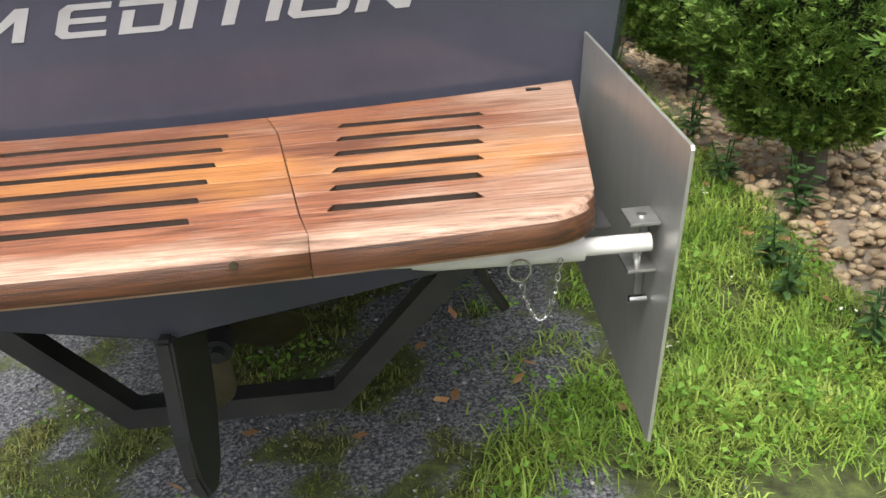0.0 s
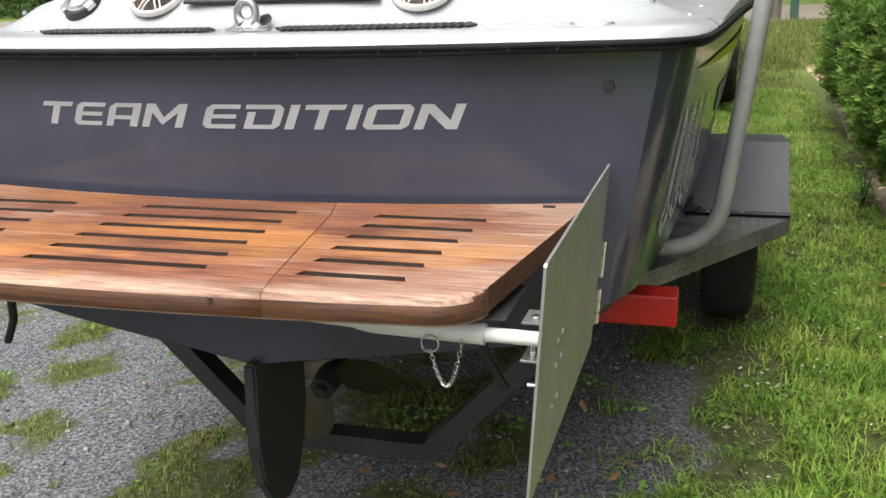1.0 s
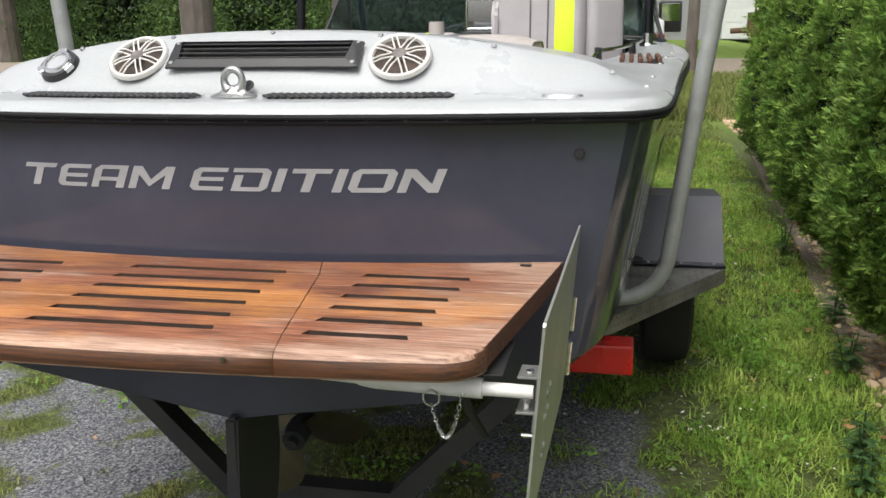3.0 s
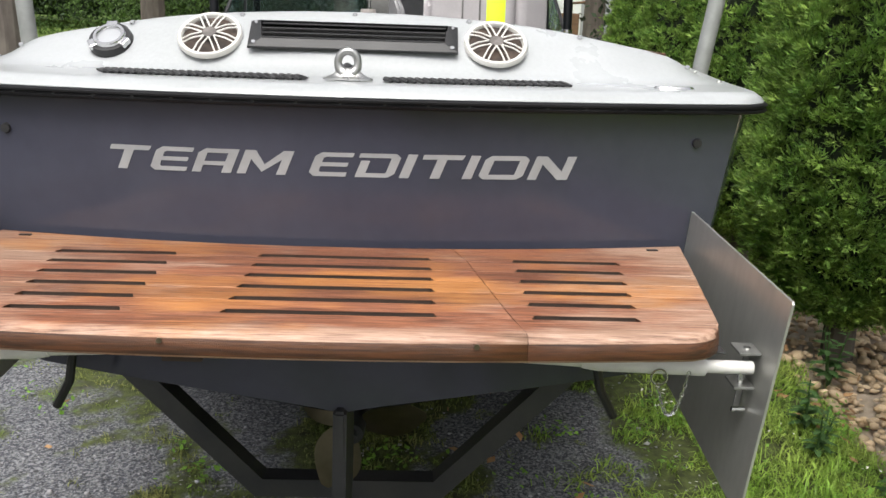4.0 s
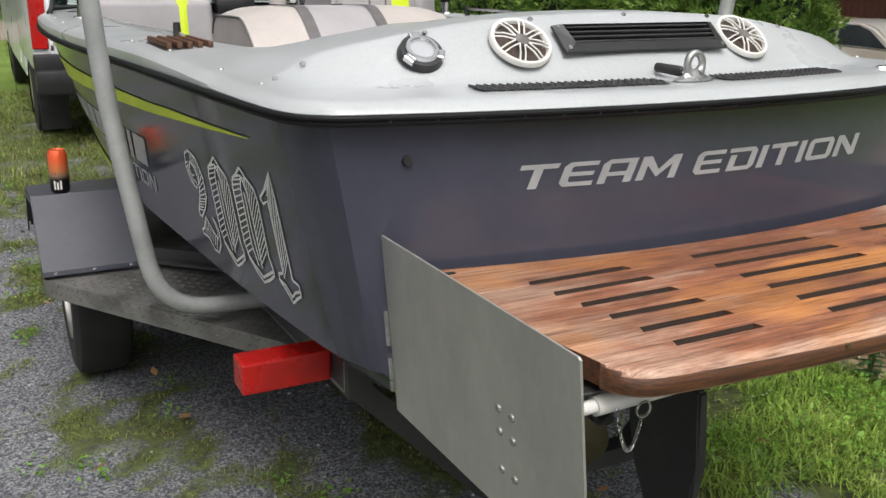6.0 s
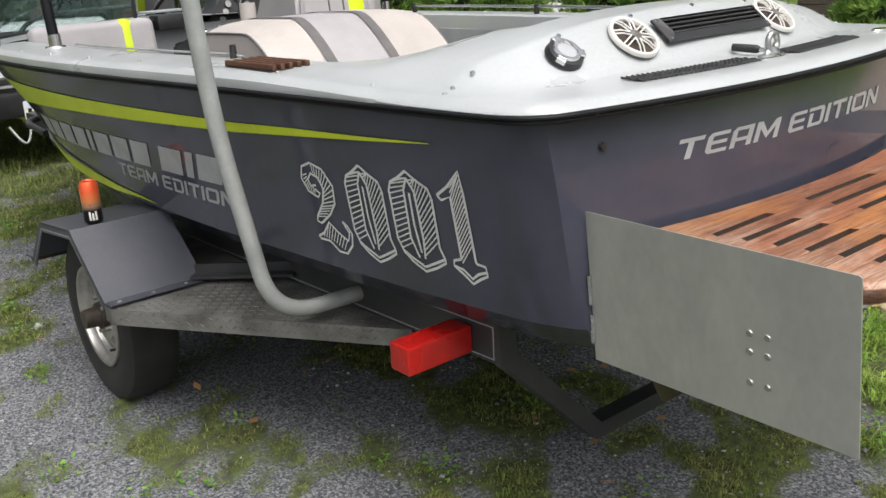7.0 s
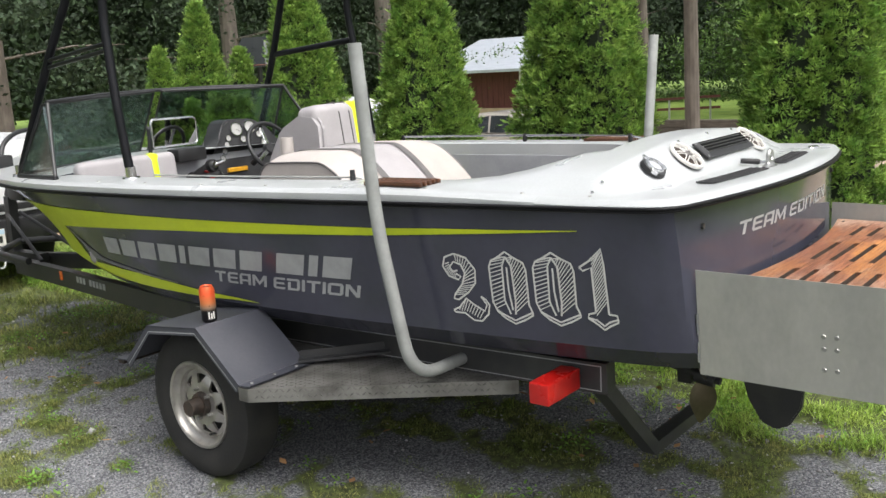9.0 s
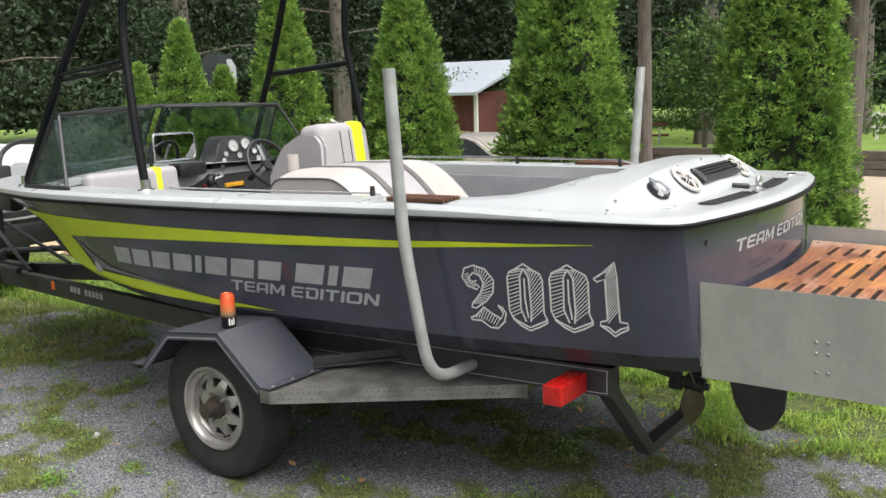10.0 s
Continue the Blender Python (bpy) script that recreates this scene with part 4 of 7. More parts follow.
# lime stripes: a long wedge and a limb that sweeps back under it
UPPER = [(5.62, 1.205, 1.19), (5.4, 1.204, 1.14), (5.2, 1.204, 1.105), (5.0, 1.203, 1.082), (4.7, 1.203, 1.10), (4.43, 1.203, 1.116), (4.1, 1.202, 1.13), (3.7, 1.200, 1.143), (3.26, 1.200, 1.153), (2.9, 1.201, 1.164), (2.58, 1.203, 1.174), (2.3, 1.212, 1.190), (2.0, 1.218, 1.207), (1.74, 1.226, 1.224)]
LOWER = [((5.0, 1.082), (5.40, 1.14)), ((4.965, 1.02), (5.38, 1.04)), ((4.93, 0.96), (5.30, 0.95)), ((4.90, 0.905), (5.20, 0.87)), ((4.83, 0.884), (5.06, 0.826)), ((4.6, 0.886), (4.72, 0.815)), ((4.28, 0.884), (4.33, 0.818)), ((3.98, 0.866), (4.0, 0.818)), ((3.72, 0.845), (3.74, 0.816)), ((3.5, 0.838), (3.5, 0.826)), ((3.34, 0.828), (3.34, 0.827))]
def finer(rows, n=5):
    """More rows between the given ones, so that stripes follow the curve of the hull."""
    out = []
    for a, b in zip(rows, rows[1:]):
        out += [tuple(p + (q - p) * k / n for p, q in zip(a, b)) for k in range(n)]
    return out + [rows[-1]]


for sgn in (-1, 1):
    def on_side(y, z):
        return Vector((sgn * (half_breadth(y, z) + 0.0045), y, z))
    bm = bmesh.new()
    grid(bm, [[on_side(y, z1 + (z0 - z1) * k / 8) for k in range(9)] for y, z0, z1 in finer(UPPER)])
    part("lime_stripe", bm, LIME, boat, "bright lime tapering stripe")
    bm = bmesh.new()
    grid(bm, [[on_side(a + (c - a) * k / 12, b + (d - b) * k / 12) for k in range(13)] for a, b, c, d in finer([(*p, *q) for p, q in LOWER])])
    part("lime_stripe", bm, LIME, boat, "bright lime swept stripe")
    bm = bmesh.new()
    wedge = [((4.97, 1.062), (4.96, 1.064)), ((4.86, 0.965), (4.80, 0.975)), ((4.80, 0.91), (4.66, 0.925)), ((4.4, 0.89), (4.35, 0.905)), ((3.92, 0.867), (3.90, 0.868))]
    grid(bm, [[on_side(a + (c - a) * k / 4, b + (d - b) * k / 4) for k in range(5)] for a, b, c, d in finer([(*p, *q) for p, q in wedge])])
    part("grey_accent", bm, GREY_STRIPE, boat, "thin grey accent stripe")


# the year in chalk-like outlined numerals with hatching
def stroke(bm, pts, w, place, lift):
    pts = [Vector((a, b)) for a, b in pts]
    left, right = [], []
    for i, p in enumerate(pts):
        d = (pts[min(i + 1, len(pts) - 1)] - pts[max(i - 1, 0)])
        d = d.normalized() if d.length > 1e-6 else Vector((1, 0))
        n = Vector((-d.y, d.x)) * w / 2
        left.append(p + n), right.append(p - n)
    grid(bm, [[place(p.x, p.y, lift) for p in left], [place(p.x, p.y, lift) for p in right]])


def hatch(a, b, n, slant):
    """Short slanting strokes between two lines, evenly spaced along them."""
    def at(line, t):
        line = [Vector(p) for p in line]
        steps = [(q - p).length for p, q in zip(line, line[1:])]
        d = min(0.999, max(0.0, t)) * sum(steps)
        for p, q, m in zip(line, line[1:], steps):
            if d <= m:
                return tuple(p.lerp(q, d / m))
            d -= m
        return tuple(line[-1])
    return [[at(a, (i + 0.5) / n), at(b, (i + 0.5) / n + slant)] for i in range(n)]


ZERO_L, ZERO_R = [(0.42, 1.0), (0.24, 0.92), (0.06, 0.86), (0.0, 0.77), (0.03, 0.26), (0.12, 0.14), (0.30, 0.08)], [(0.42, 1.0), (0.60, 0.93), (0.84, 0.86), (0.90, 0.76), (0.92, 0.26), (1.0, 0.15)]
ZERO_IL, ZERO_IR = [(0.42, 0.93), (0.33, 0.80), (0.33, 0.30), (0.46, 0.10)], [(0.42, 0.93), (0.55, 0.80), (0.60, 0.30), (0.58, 0.10)]
ZERO = [ZERO_L, ZERO_R, ZERO_IL, ZERO_IR, [(0.44, 0.78), (0.45, 0.45), (0.52, 0.16)], [(0.30, 0.08), (0.56, 0.01), (0.78, 0.08), (1.0, 0.15)], [(0.12, 0.13), (0.32, 0.03), (0.56, -0.04), (0.80, 0.03), (1.0, 0.11), (1.0, 0.15)]]
ZERO_HATCH = hatch(ZERO_L[1:-1], ZERO_IL, 16, -0.17) + hatch(ZERO_IR, ZERO_R[1:], 16, -0.17)
ONE = [[(0.0, 0.75), (0.28, 0.84), (0.62, 1.0), (0.68, 0.80), (0.76, 0.17)], [(0.0, 0.75), (0.10, 0.71), (0.34, 0.76), (0.40, 0.18)], [(0.40, 0.18), (0.20, 0.15), (0.18, 0.10), (0.42, 0.08), (0.62, 0.01), (0.78, 0.07), (1.0, 0.11), (0.98, 0.16), (0.76, 0.17)], [(0.18, 0.10), (0.42, 0.03), (0.62, -0.04), (0.80, 0.02), (1.0, 0.07), (1.0, 0.11)]]
ONE_HATCH = hatch([(0.34, 0.86), (0.36, 0.6), (0.42, 0.12)], [(0.61, 0.97), (0.68, 0.7), (0.75, 0.2)], 17, -0.15)
TWO = [[(0.30, 0.70), (0.40, 0.66), (0.34, 0.61), (0.12, 0.66), (0.0, 0.80), (0.06, 0.94), (0.28, 1.0), (0.55, 0.95), (0.74, 0.78), (0.72, 0.58), (0.55, 0.43), (0.30, 0.30), (0.20, 0.31), (0.22, 0.37), (0.42, 0.55), (0.50, 0.72), (0.42, 0.84), (0.26, 0.88), (0.16, 0.80), (0.22, 0.73), (0.34, 0.75)],
       [(0.16, 0.13), (0.30, 0.18), (0.48, 0.33), (0.66, 0.24), (0.88, 0.16), (0.94, 0.26), (0.82, 0.38)], [(0.16, 0.13), (0.20, 0.10), (0.42, 0.10), (0.62, 0.0), (0.80, 0.0), (0.96, 0.12), (1.0, 0.26), (0.92, 0.34), (0.82, 0.38)]]
TWO_HATCH = hatch([(0.30, 0.90), (0.46, 0.82), (0.50, 0.70), (0.40, 0.52), (0.24, 0.36)], [(0.30, 0.99), (0.58, 0.93), (0.73, 0.76), (0.70, 0.57), (0.40, 0.36)], 16, -0.03) + hatch([(0.26, 0.14), (0.50, 0.12), (0.78, 0.03)], [(0.34, 0.24), (0.50, 0.31), (0.86, 0.16)], 9, 0.05) + hatch([(0.05, 0.86), (0.08, 0.70), (0.3, 0.64)], [(0.16, 0.88), (0.17, 0.78), (0.32, 0.70)], 9, 0.0)
for sgn in (-1, 1):
    numerals = part("year_numerals", bmesh.new(), CHALK, boat, "white hatched blackletter numerals reading 2001")
    for lines, hatches, y0, y1, z0, z1 in ((TWO, TWO_HATCH, 2.305, 2.118, 0.868, 1.120), (ZERO, ZERO_HATCH, 2.106, 1.943, 0.882, 1.139), (ZERO, ZERO_HATCH, 1.930, 1.761, 0.893, 1.146), (ONE, ONE_HATCH, 1.756, 1.628, 0.894, 1.168)):
        lift, numeral = 0.0, None
        for width, group in ((0.0070, lines), (0.0037, hatches)):
            bm = bmesh.new()
            for pts in group:
                def put(u, v, l):
                    y = y0 + (y1 - y0) * (u / (y0 - y1)) + 0.02 * (0.5 - (v - z0) / (z1 - z0))
                    return Vector((sgn * (half_breadth(y, v) + 0.0025 + l), y, v))
                stroke(bm, [(a * (y0 - y1), z0 + (z1 - z0) * b) for a, b in pts], width, put, lift)
                lift += 0.00004
            if numeral is None:
                numeral = tagged(part("numeral", bm, CHALK, numerals), kind="stuff")
            else:
                tagged(part("hatching", bm, CHALK, numeral), kind="stuff")


# ---- fittings on the stern deck ----
FACE = Matrix.Rotation(radians(40), 4, "X")


def face_at(x, lift=0.0):
    """A frame on the sloping face at x: local z stands off the face, local y runs up it."""
    d = 0.298
    y = 1.298 + 0.165 * x * x * (1.0 - 0.75 * step(0.2, 0.54, d)) + d
    z = deck_z(x, y, d)
    side = math.atan2(hump(x + 0.02, d) - hump(x - 0.02, d), 0.04)
    return Matrix.Translation((x, y, z)) @ Matrix.Rotation(-side, 4, "Y") @ FACE @ Matrix.Translation((0, 0, lift))


def speaker(x):
    m = face_at(x, 0.002)
    bm = bmesh.new()
    ring(bm, m, 0.0575, 0.069, 0.011, 40)
    sp = part("speaker", bm, WHITE, boat, "round white marine speaker with a spoked grille", smooth=True)
    bm = bmesh.new()
    disc(bm, m, 0.058, 0.002, 32)
    part("cone", bm, SPEAKER_CONE, sp, "dusty brown speaker cone")
    bm = bmesh.new()
    disc(bm, m @ Matrix.Translation((0, 0, 0.004)), 0.017, 0.011, 20, 0.015)
    part("cap", bm, SPEAKER_CAP, sp, "grey centre badge")
    for k in range(8):
        for off in (-0.0055, 0.0055):
            bm = bmesh.new()
            a = m @ Matrix.Rotation(2 * math.pi * (k + 0.5) / 8, 4, "Z")
            tube(bm, [a @ Vector((0.015, off, 0.014)), a @ Vector((0.040, off, 0.015)), a @ Vector((0.060, off, 0.010))], 0.0019, 6)
            part("spoke", bm, WHITE, sp)


SPEAKER_CONE = material("dusty_speaker_cone", (0.070, 0.045, 0.032), 0.7, 0, (0.025, 0.018, 0.015), 40)
SPEAKER_CAP = material("grey_badge", (0.20, 0.18, 0.17), 0.5, 0.2, (0.10, 0.09, 0.085), 40)
speaker(-0.304), speaker(0.307)


def fuel_cap():
    m = face_at(-0.522, 0.002)
    bm = bmesh.new()
    disc(bm, m, 0.048, 0.016, 36, 0.044)
    cap = part("fuel_cap", bm, BLACK, boat, "chrome and black round fuel filler cap", smooth=True)
    bm = bmesh.new()
    ring(bm, m @ Matrix.Translation((0, 0, 0.012)), 0.024, 0.036, 0.012, 36)
    part("ring", bm, STEEL, cap, "chrome ring", smooth=True)
    for k in range(3):
        bm = bmesh.new()
        a = m @ Matrix.Rotation(radians(90 + 120 * k), 4, "Z")
        box(bm, 0.030, 0.047, -0.012, 0.012, 0.008, 0.021, 0.003, a)
        part("lug", bm, STEEL, cap)
    bm = bmesh.new()
    disc(bm, m @ Matrix.Translation((0, 0, 0.012)), 0.025, 0.005, 28)
    part("lid", bm, LINER, cap, "grey lid")


fuel_cap()


def deck_vent():
    m = face_at(0.003, 0.002)
    bm = bmesh.new()
    outer = [(-0.222, -0.040), (0.222, -0.040), (0.222, 0.040), (-0.222, 0.040)]
    inner = [(-0.192, -0.022), (0.192, -0.022), (0.200, 0.034), (-0.200, 0.034)]
    loops = [[m @ Vector((x, y, 0.0)) for x, y in outer], [m @ Vector((x * 0.997, y * 0.98, 0.006)) for x, y in outer], [m @ Vector((x, y, 0.014)) for x, y in inner], [m @ Vector((x, y, -0.001)) for x, y in inner]]
    grid(bm, [loop + loop[:1] for loop in loops])
    box(bm, -0.20, 0.20, -0.026, 0.036, -0.002, 0.001, 0, m)
    vent = part("deck_vent", bm, BLACK, boat, "black plastic louvred deck vent")
    for k in range(4):
        bm = bmesh.new()
        y = -0.015 + 0.0142 * k
        box(bm, -0.195, 0.195, -0.006, 0.006, 0, 0.0024, 0.0008, m @ Matrix.Translation((0, y, 0.0095)) @ Matrix.Rotation(radians(-35), 4, "X"))
        part("louvre", bm, LOUVRE, vent)
    for x in (-0.209, 0.209):
        for y in (-0.030, 0.032):
            bm = bmesh.new()
            disc(bm, m @ Matrix.Translation((x, y, 0.008)), 0.005, 0.003, 10)
            part("screw", bm, STEEL, vent)


LOUVRE = material("grey_black_louvre", (0.045, 0.045, 0.048), 0.35, 0, (0.05, 0.05, 0.05), 20)
deck_vent()

# screws along the ridge
for x in (-0.80, -0.745, -0.49, -0.245, 0.0, 0.25, 0.50, 0.755):
    d = 0.362
    y = 1.298 + 0.165 * x * x * 0.45 + d
    bm = bmesh.new()
    disc(bm, Matrix.Translation((x, y, deck_z(x, y, d))) @ FACE @ Matrix.Translation((0, 0, -0.001)), 0.0065, 0.004, 12, 0.005)
    part("screw", bm, STEEL, boat)

# tread strips of overlapping rubber scales
for x0, x1 in ((-0.49, -0.075), (0.075, 0.45)):
    def strip_y(x):
        return 1.298 + 0.165 * x * x + 0.125
    bm = bmesh.new()
    xs = np.linspace(x0, x1, 12)
    grid(bm, [[Vector((x, strip_y(x) + o, 1.3365)) for x in xs] for o in (-0.032, 0.032)])
    strip = part("tread_strip", bm, SCALE_GREY, boat, "black non-slip tread strip")
    bm = bmesh.new()
    n = int((x1 - x0) / 0.0155)
    for i in range(n):
        for r in range(5):
            x = x0 + 0.008 + i * 0.0155 + 0.0075 * (r % 2)
            if x > x1 - 0.006:
                continue
            m = Matrix.Translation((x, strip_y(x) - 0.024 + r * 0.012, 1.3375)) @ Matrix.Rotation(radians(28 if r % 2 else -28), 4, "Z") @ Matrix.Rotation(radians(14), 4, "Y")
            box(bm, -0.009, 0.009, -0.005, 0.005, -0.001, 0.003, 0, m)
    tagged(part("tread_scale", bm, SCALE_GREY, strip), kind="stuff")


# ski-tow eye
def tow_eye():
    c = Vector((0.004, 1.298 + 0.122, 1.336))
    bm = bmesh.new()
    foot = [(0.050, 0.0), (0.049, 0.003), (0.040, 0.006), (0.031, 0.010), (0.024, 0.017), (0.020, 0.022), (0.0, 0.023)]
    grid(bm, [[c + Vector((q * math.cos(a), 0.46 * q * math.sin(a) * (1.0 if q > 0.045 else 0.8), z)) for q, z in foot] for a in (2 * math.pi * k / 32 for k in range(33))])
    bmesh.ops.remove_doubles(bm, verts=bm.verts, dist=0.0003)
    eye = part("tow_eye", bm, CAST, boat, "polished chrome tow eye on a round base", smooth=True)
    bm = bmesh.new()
    pts = []
    for k in range(17):
        a = radians(-58 + 296 * k / 16)
        pts.append(c + Vector((math.cos(a) * 0.0195, 0, 0.033 + math.sin(a) * 0.0225)))
    tube(bm, pts, [0.013, 0.010, 0.009] + [0.0078] * 11 + [0.009, 0.010, 0.013], 12)
    part("eye", bm, CAST, eye, smooth=True)
    bm = bmesh.new()
    tube(bm, [c + Vector((0.0, 0.004, 0.014)), c + Vector((0.002, 0.045, 0.013))], 0.005, 10)
    part("pin", bm, STEEL, eye, smooth=True)
    bm = bmesh.new()
    tube(bm, [c + Vector((0.002, 0.036, 0.013)), c + Vector((0.002, 0.044, 0.014)), c + Vector((-0.010, 0.106, 0.018))], [0.007, 0.011, 0.010], 10)
    part("pin_handle", bm, BLACK, eye, "black pin handle", smooth=True)


tow_eye()
bm = bmesh.new()
disc(bm, Matrix.Translation((0.665, 1.298 + 0.165 * .44 + 0.10, 1.3345)) @ Matrix.Diagonal((1.6, 0.75, 1, 1)), 0.026, 0.004, 28, 0.024)
part("oval_plate", bm, STEEL, boat, "thin oval metal plate on the deck")
for x, z in ((0.704, 1.232), (-0.66, 1.225)):
    bm = bmesh.new()
    disc(bm, Matrix.Translation((x, transom_y(x), z)) @ Matrix.Rotation(radians(90), 4, "X"), 0.0105, 0.008, 8, 0.009)
    part("drain_fitting", bm, BLACK, boat, "small black drain fitting")
# rub-rail screws along the stern
for k in range(-9, 10):
    x = 0.078 * k + 0.006 * math.sin(7 * k)
    bm = bmesh.new()
    disc(bm, Matrix.Translation((x, 1.2915 + 0.165 * x * x, 1.301)) @ Matrix.Rotation(radians(90), 4, "X"), 0.0026, 0.0025, 10)
    part("rail_screw", bm, FRAME, boat)
# gunwale screws
for s in (-1, 1):
    for y in (1.7, 1.95, 2.35, 2.75, 3.15, 3.55, 3.95, 4.35, 4.75, 5.1):
        e = deck_edge(y) - 0.055 if y > 1.8 else 0.83
        bm = bmesh.new()
        disc(bm, Matrix.Translation((s * e, y, side_z(y) + 0.0015)), 0.007, 0.004, 12, 0.005)
        part("deck_screw", bm, BOLT, boat)


# platform screws, chain and brackets
for x in (-0.21, 0.235):
    bm = bmesh.new()
    disc(bm, Matrix.Translation((x, platform_front(x) - 0.0005, 1.013)) @ Matrix.Rotation(radians(90), 4, "X"), 0.0042, 0.003, 10)
    part("platform_screw", bm, BRONZE, boat)
for x in (-0.610, 0.612):
    bm = boxed(x - 0.011, x + 0.011, 1.325, 1.334, PLATFORM_Z + 0.0005, PLATFORM_Z + 0.0025)
    part("platform_slot", bm, BLACK, boat)


def chain(p, q, drop, links=26):
    bm = bmesh.new()
    p, q = Vector(p), Vector(q)
    for i in range(links):
        t = (i + 0.5) / links
        c = p.lerp(q, t) + Vector((0, 0, -drop * (1 - (2 * t - 1) ** 2)))
        t2 = t + 0.01
        d = (p.lerp(q, t2) + Vector((0, 0, -drop * (1 - (2 * t2 - 1) ** 2))) - c).normalized()
        m = Matrix.Translation(c) @ d.to_track_quat("X", "Z").to_matrix().to_4x4() @ Matrix.Rotation(radians(90 * (i % 2)), 4, "X")
        pts = [m @ Vector((math.cos(a) * 0.0052, math.sin(a) * 0.0028, 0)) for a in (2 * math.pi * k / 8 for k in range(9))]
        tube(bm, pts, 0.0008, 4, False)
    return bm


for s in (-1, 1):
    safety = part("safety_chain", chain((s * 0.522, 0.887, 0.93), (s * 0.568, 0.887, 0.95), 0.062), STEEL, boat, "thin steel safety chain")
    bm = bmesh.new()
    ring(bm, Matrix.Translation((s * 0.522, 0.886, 0.940)) @ Matrix.Rotation(radians(90), 4, "X"), 0.011, 0.014, 0.003, 20)
    part("split_ring", bm, STEEL, safety)
    # thin black stay under the platform
    bm = bmesh.new()
    tube(bm, [(s * 0.46, 1.20, 0.99), (s * 0.515, 1.25, 0.76), (s * 0.545, 1.255, 0.705)], 0.009, 8)
    part("platform_stay", bm, BLACK, boat, "thin black stay under the platform")

# teak slatted vents in the side decks
for s in (-1, 1):
    bm = boxed(min(s * 0.755, s * 0.885), max(s * 0.755, s * 0.885), 2.37, 2.645, 1.348, 1.3575, 0.002)
    vent = part("side_vent", bm, BLACK, boat, "small teak slatted vent in the side deck")
    for k in range(5):
        bm = boxed(-0.007, 0.007, 2.365, 2.65, 0, 0.018, 0.005, Matrix.Translation((s * (0.768 + 0.0262 * k), 0, 1.357)))
        part("slat", bm, TEAK_EDGE, vent)


# ---- windscreen ----
def pane_and_frame(corners, mullion=0.010):
    """A glass pane with a black frame round it, under a part."""
    pts = [Vector(c) for c in corners]
    bm = bmesh.new()
    tube(bm, pts + [pts[0]], mullion, 8, False)
    fr = part("windscreen_frame", bm, BLACK, boat, "black framed green-tinted windscreen panel", smooth=True)
    bm = bmesh.new()
    bm.faces.new([bm.verts.new(p) for p in pts])
    bmesh.ops.solidify(bm, geom=list(bm.faces), thickness=0.005)
    g = part("pane", bm, GLASS, fr, "green tinted glass pane")
    g.visible_shadow = False
    return fr


for s in (-1, 1):
    pane_and_frame([(s * 0.955, 4.79, 1.366), (s * 0.915, 5.25, 1.368), (s * 0.848, 5.02, 1.736), (s * 0.835, 4.985, 1.745)])
    pane_and_frame([(s * 0.912, 5.255, 1.372), (s * 0.03, 5.44, 1.40), (s * 0.03, 5.20, 1.772), (s * 0.837, 5.0, 1.747)])
bm = bmesh.new()
tube(bm, [(-0.840, 4.99, 1.752), (-0.42, 5.12, 1.772), (0, 5.21, 1.778), (0.42, 5.12, 1.772), (0.840, 4.99, 1.752)], 0.011, 8)
part("windscreen_rail", bm, BLACK, boat, "black top rail of the windscreen", smooth=True)
for s in (-1, 1):
    bm = bmesh.new()
    tube(bm, [(s * 0.962, 4.77, 1.362), (s * 0.915, 5.26, 1.364)], 0.013, 8)
    tube(bm, [(s * 0.915, 5.26, 1.366), (s * 0.5, 5.37, 1.385), (0, 5.45, 1.395)], 0.013, 8)
    part("windscreen_base", bm, BLACK, boat, smooth=True)
# mirror on a post
bm = bmesh.new()
tube(bm, rounded([(MIRROR_X0, MIRROR_Y, 1.435), (MIRROR_X0, MIRROR_Y, 1.605), (MIRROR_X1, MIRROR_Y + 0.04, 1.595), (MIRROR_X1, MIRROR_Y + 0.04, 1.435), (MIRROR_X0, MIRROR_Y, 1.435)], 0.03), 0.008, 8, False)
mirror = part("mirror_frame", bm, STEEL, boat, "wide rear-view mirror in a chrome frame", smooth=True)
bm = bmesh.new()
box(bm, 0, MIRROR_X1 - MIRROR_X0 - 0.004, -0.002, 0.004, 1.438, 1.598, 0.001, Matrix.Translation((MIRROR_X0 + 0.002, MIRROR_Y, 0)) @ Matrix.Rotation(radians(6), 4, "Z"))
part("mirror", bm, MIRROR_GLASS, mirror, "mirror glass")
bm = bmesh.new()
tube(bm, [(MIRROR_X0 - 0.005, MIRROR_Y + 0.02, 1.55), (MIRROR_X0 - 0.005, MIRROR_Y + 0.03, 1.40)], 0.012, 8)
part("mirror_post", bm, BLACK, mirror)

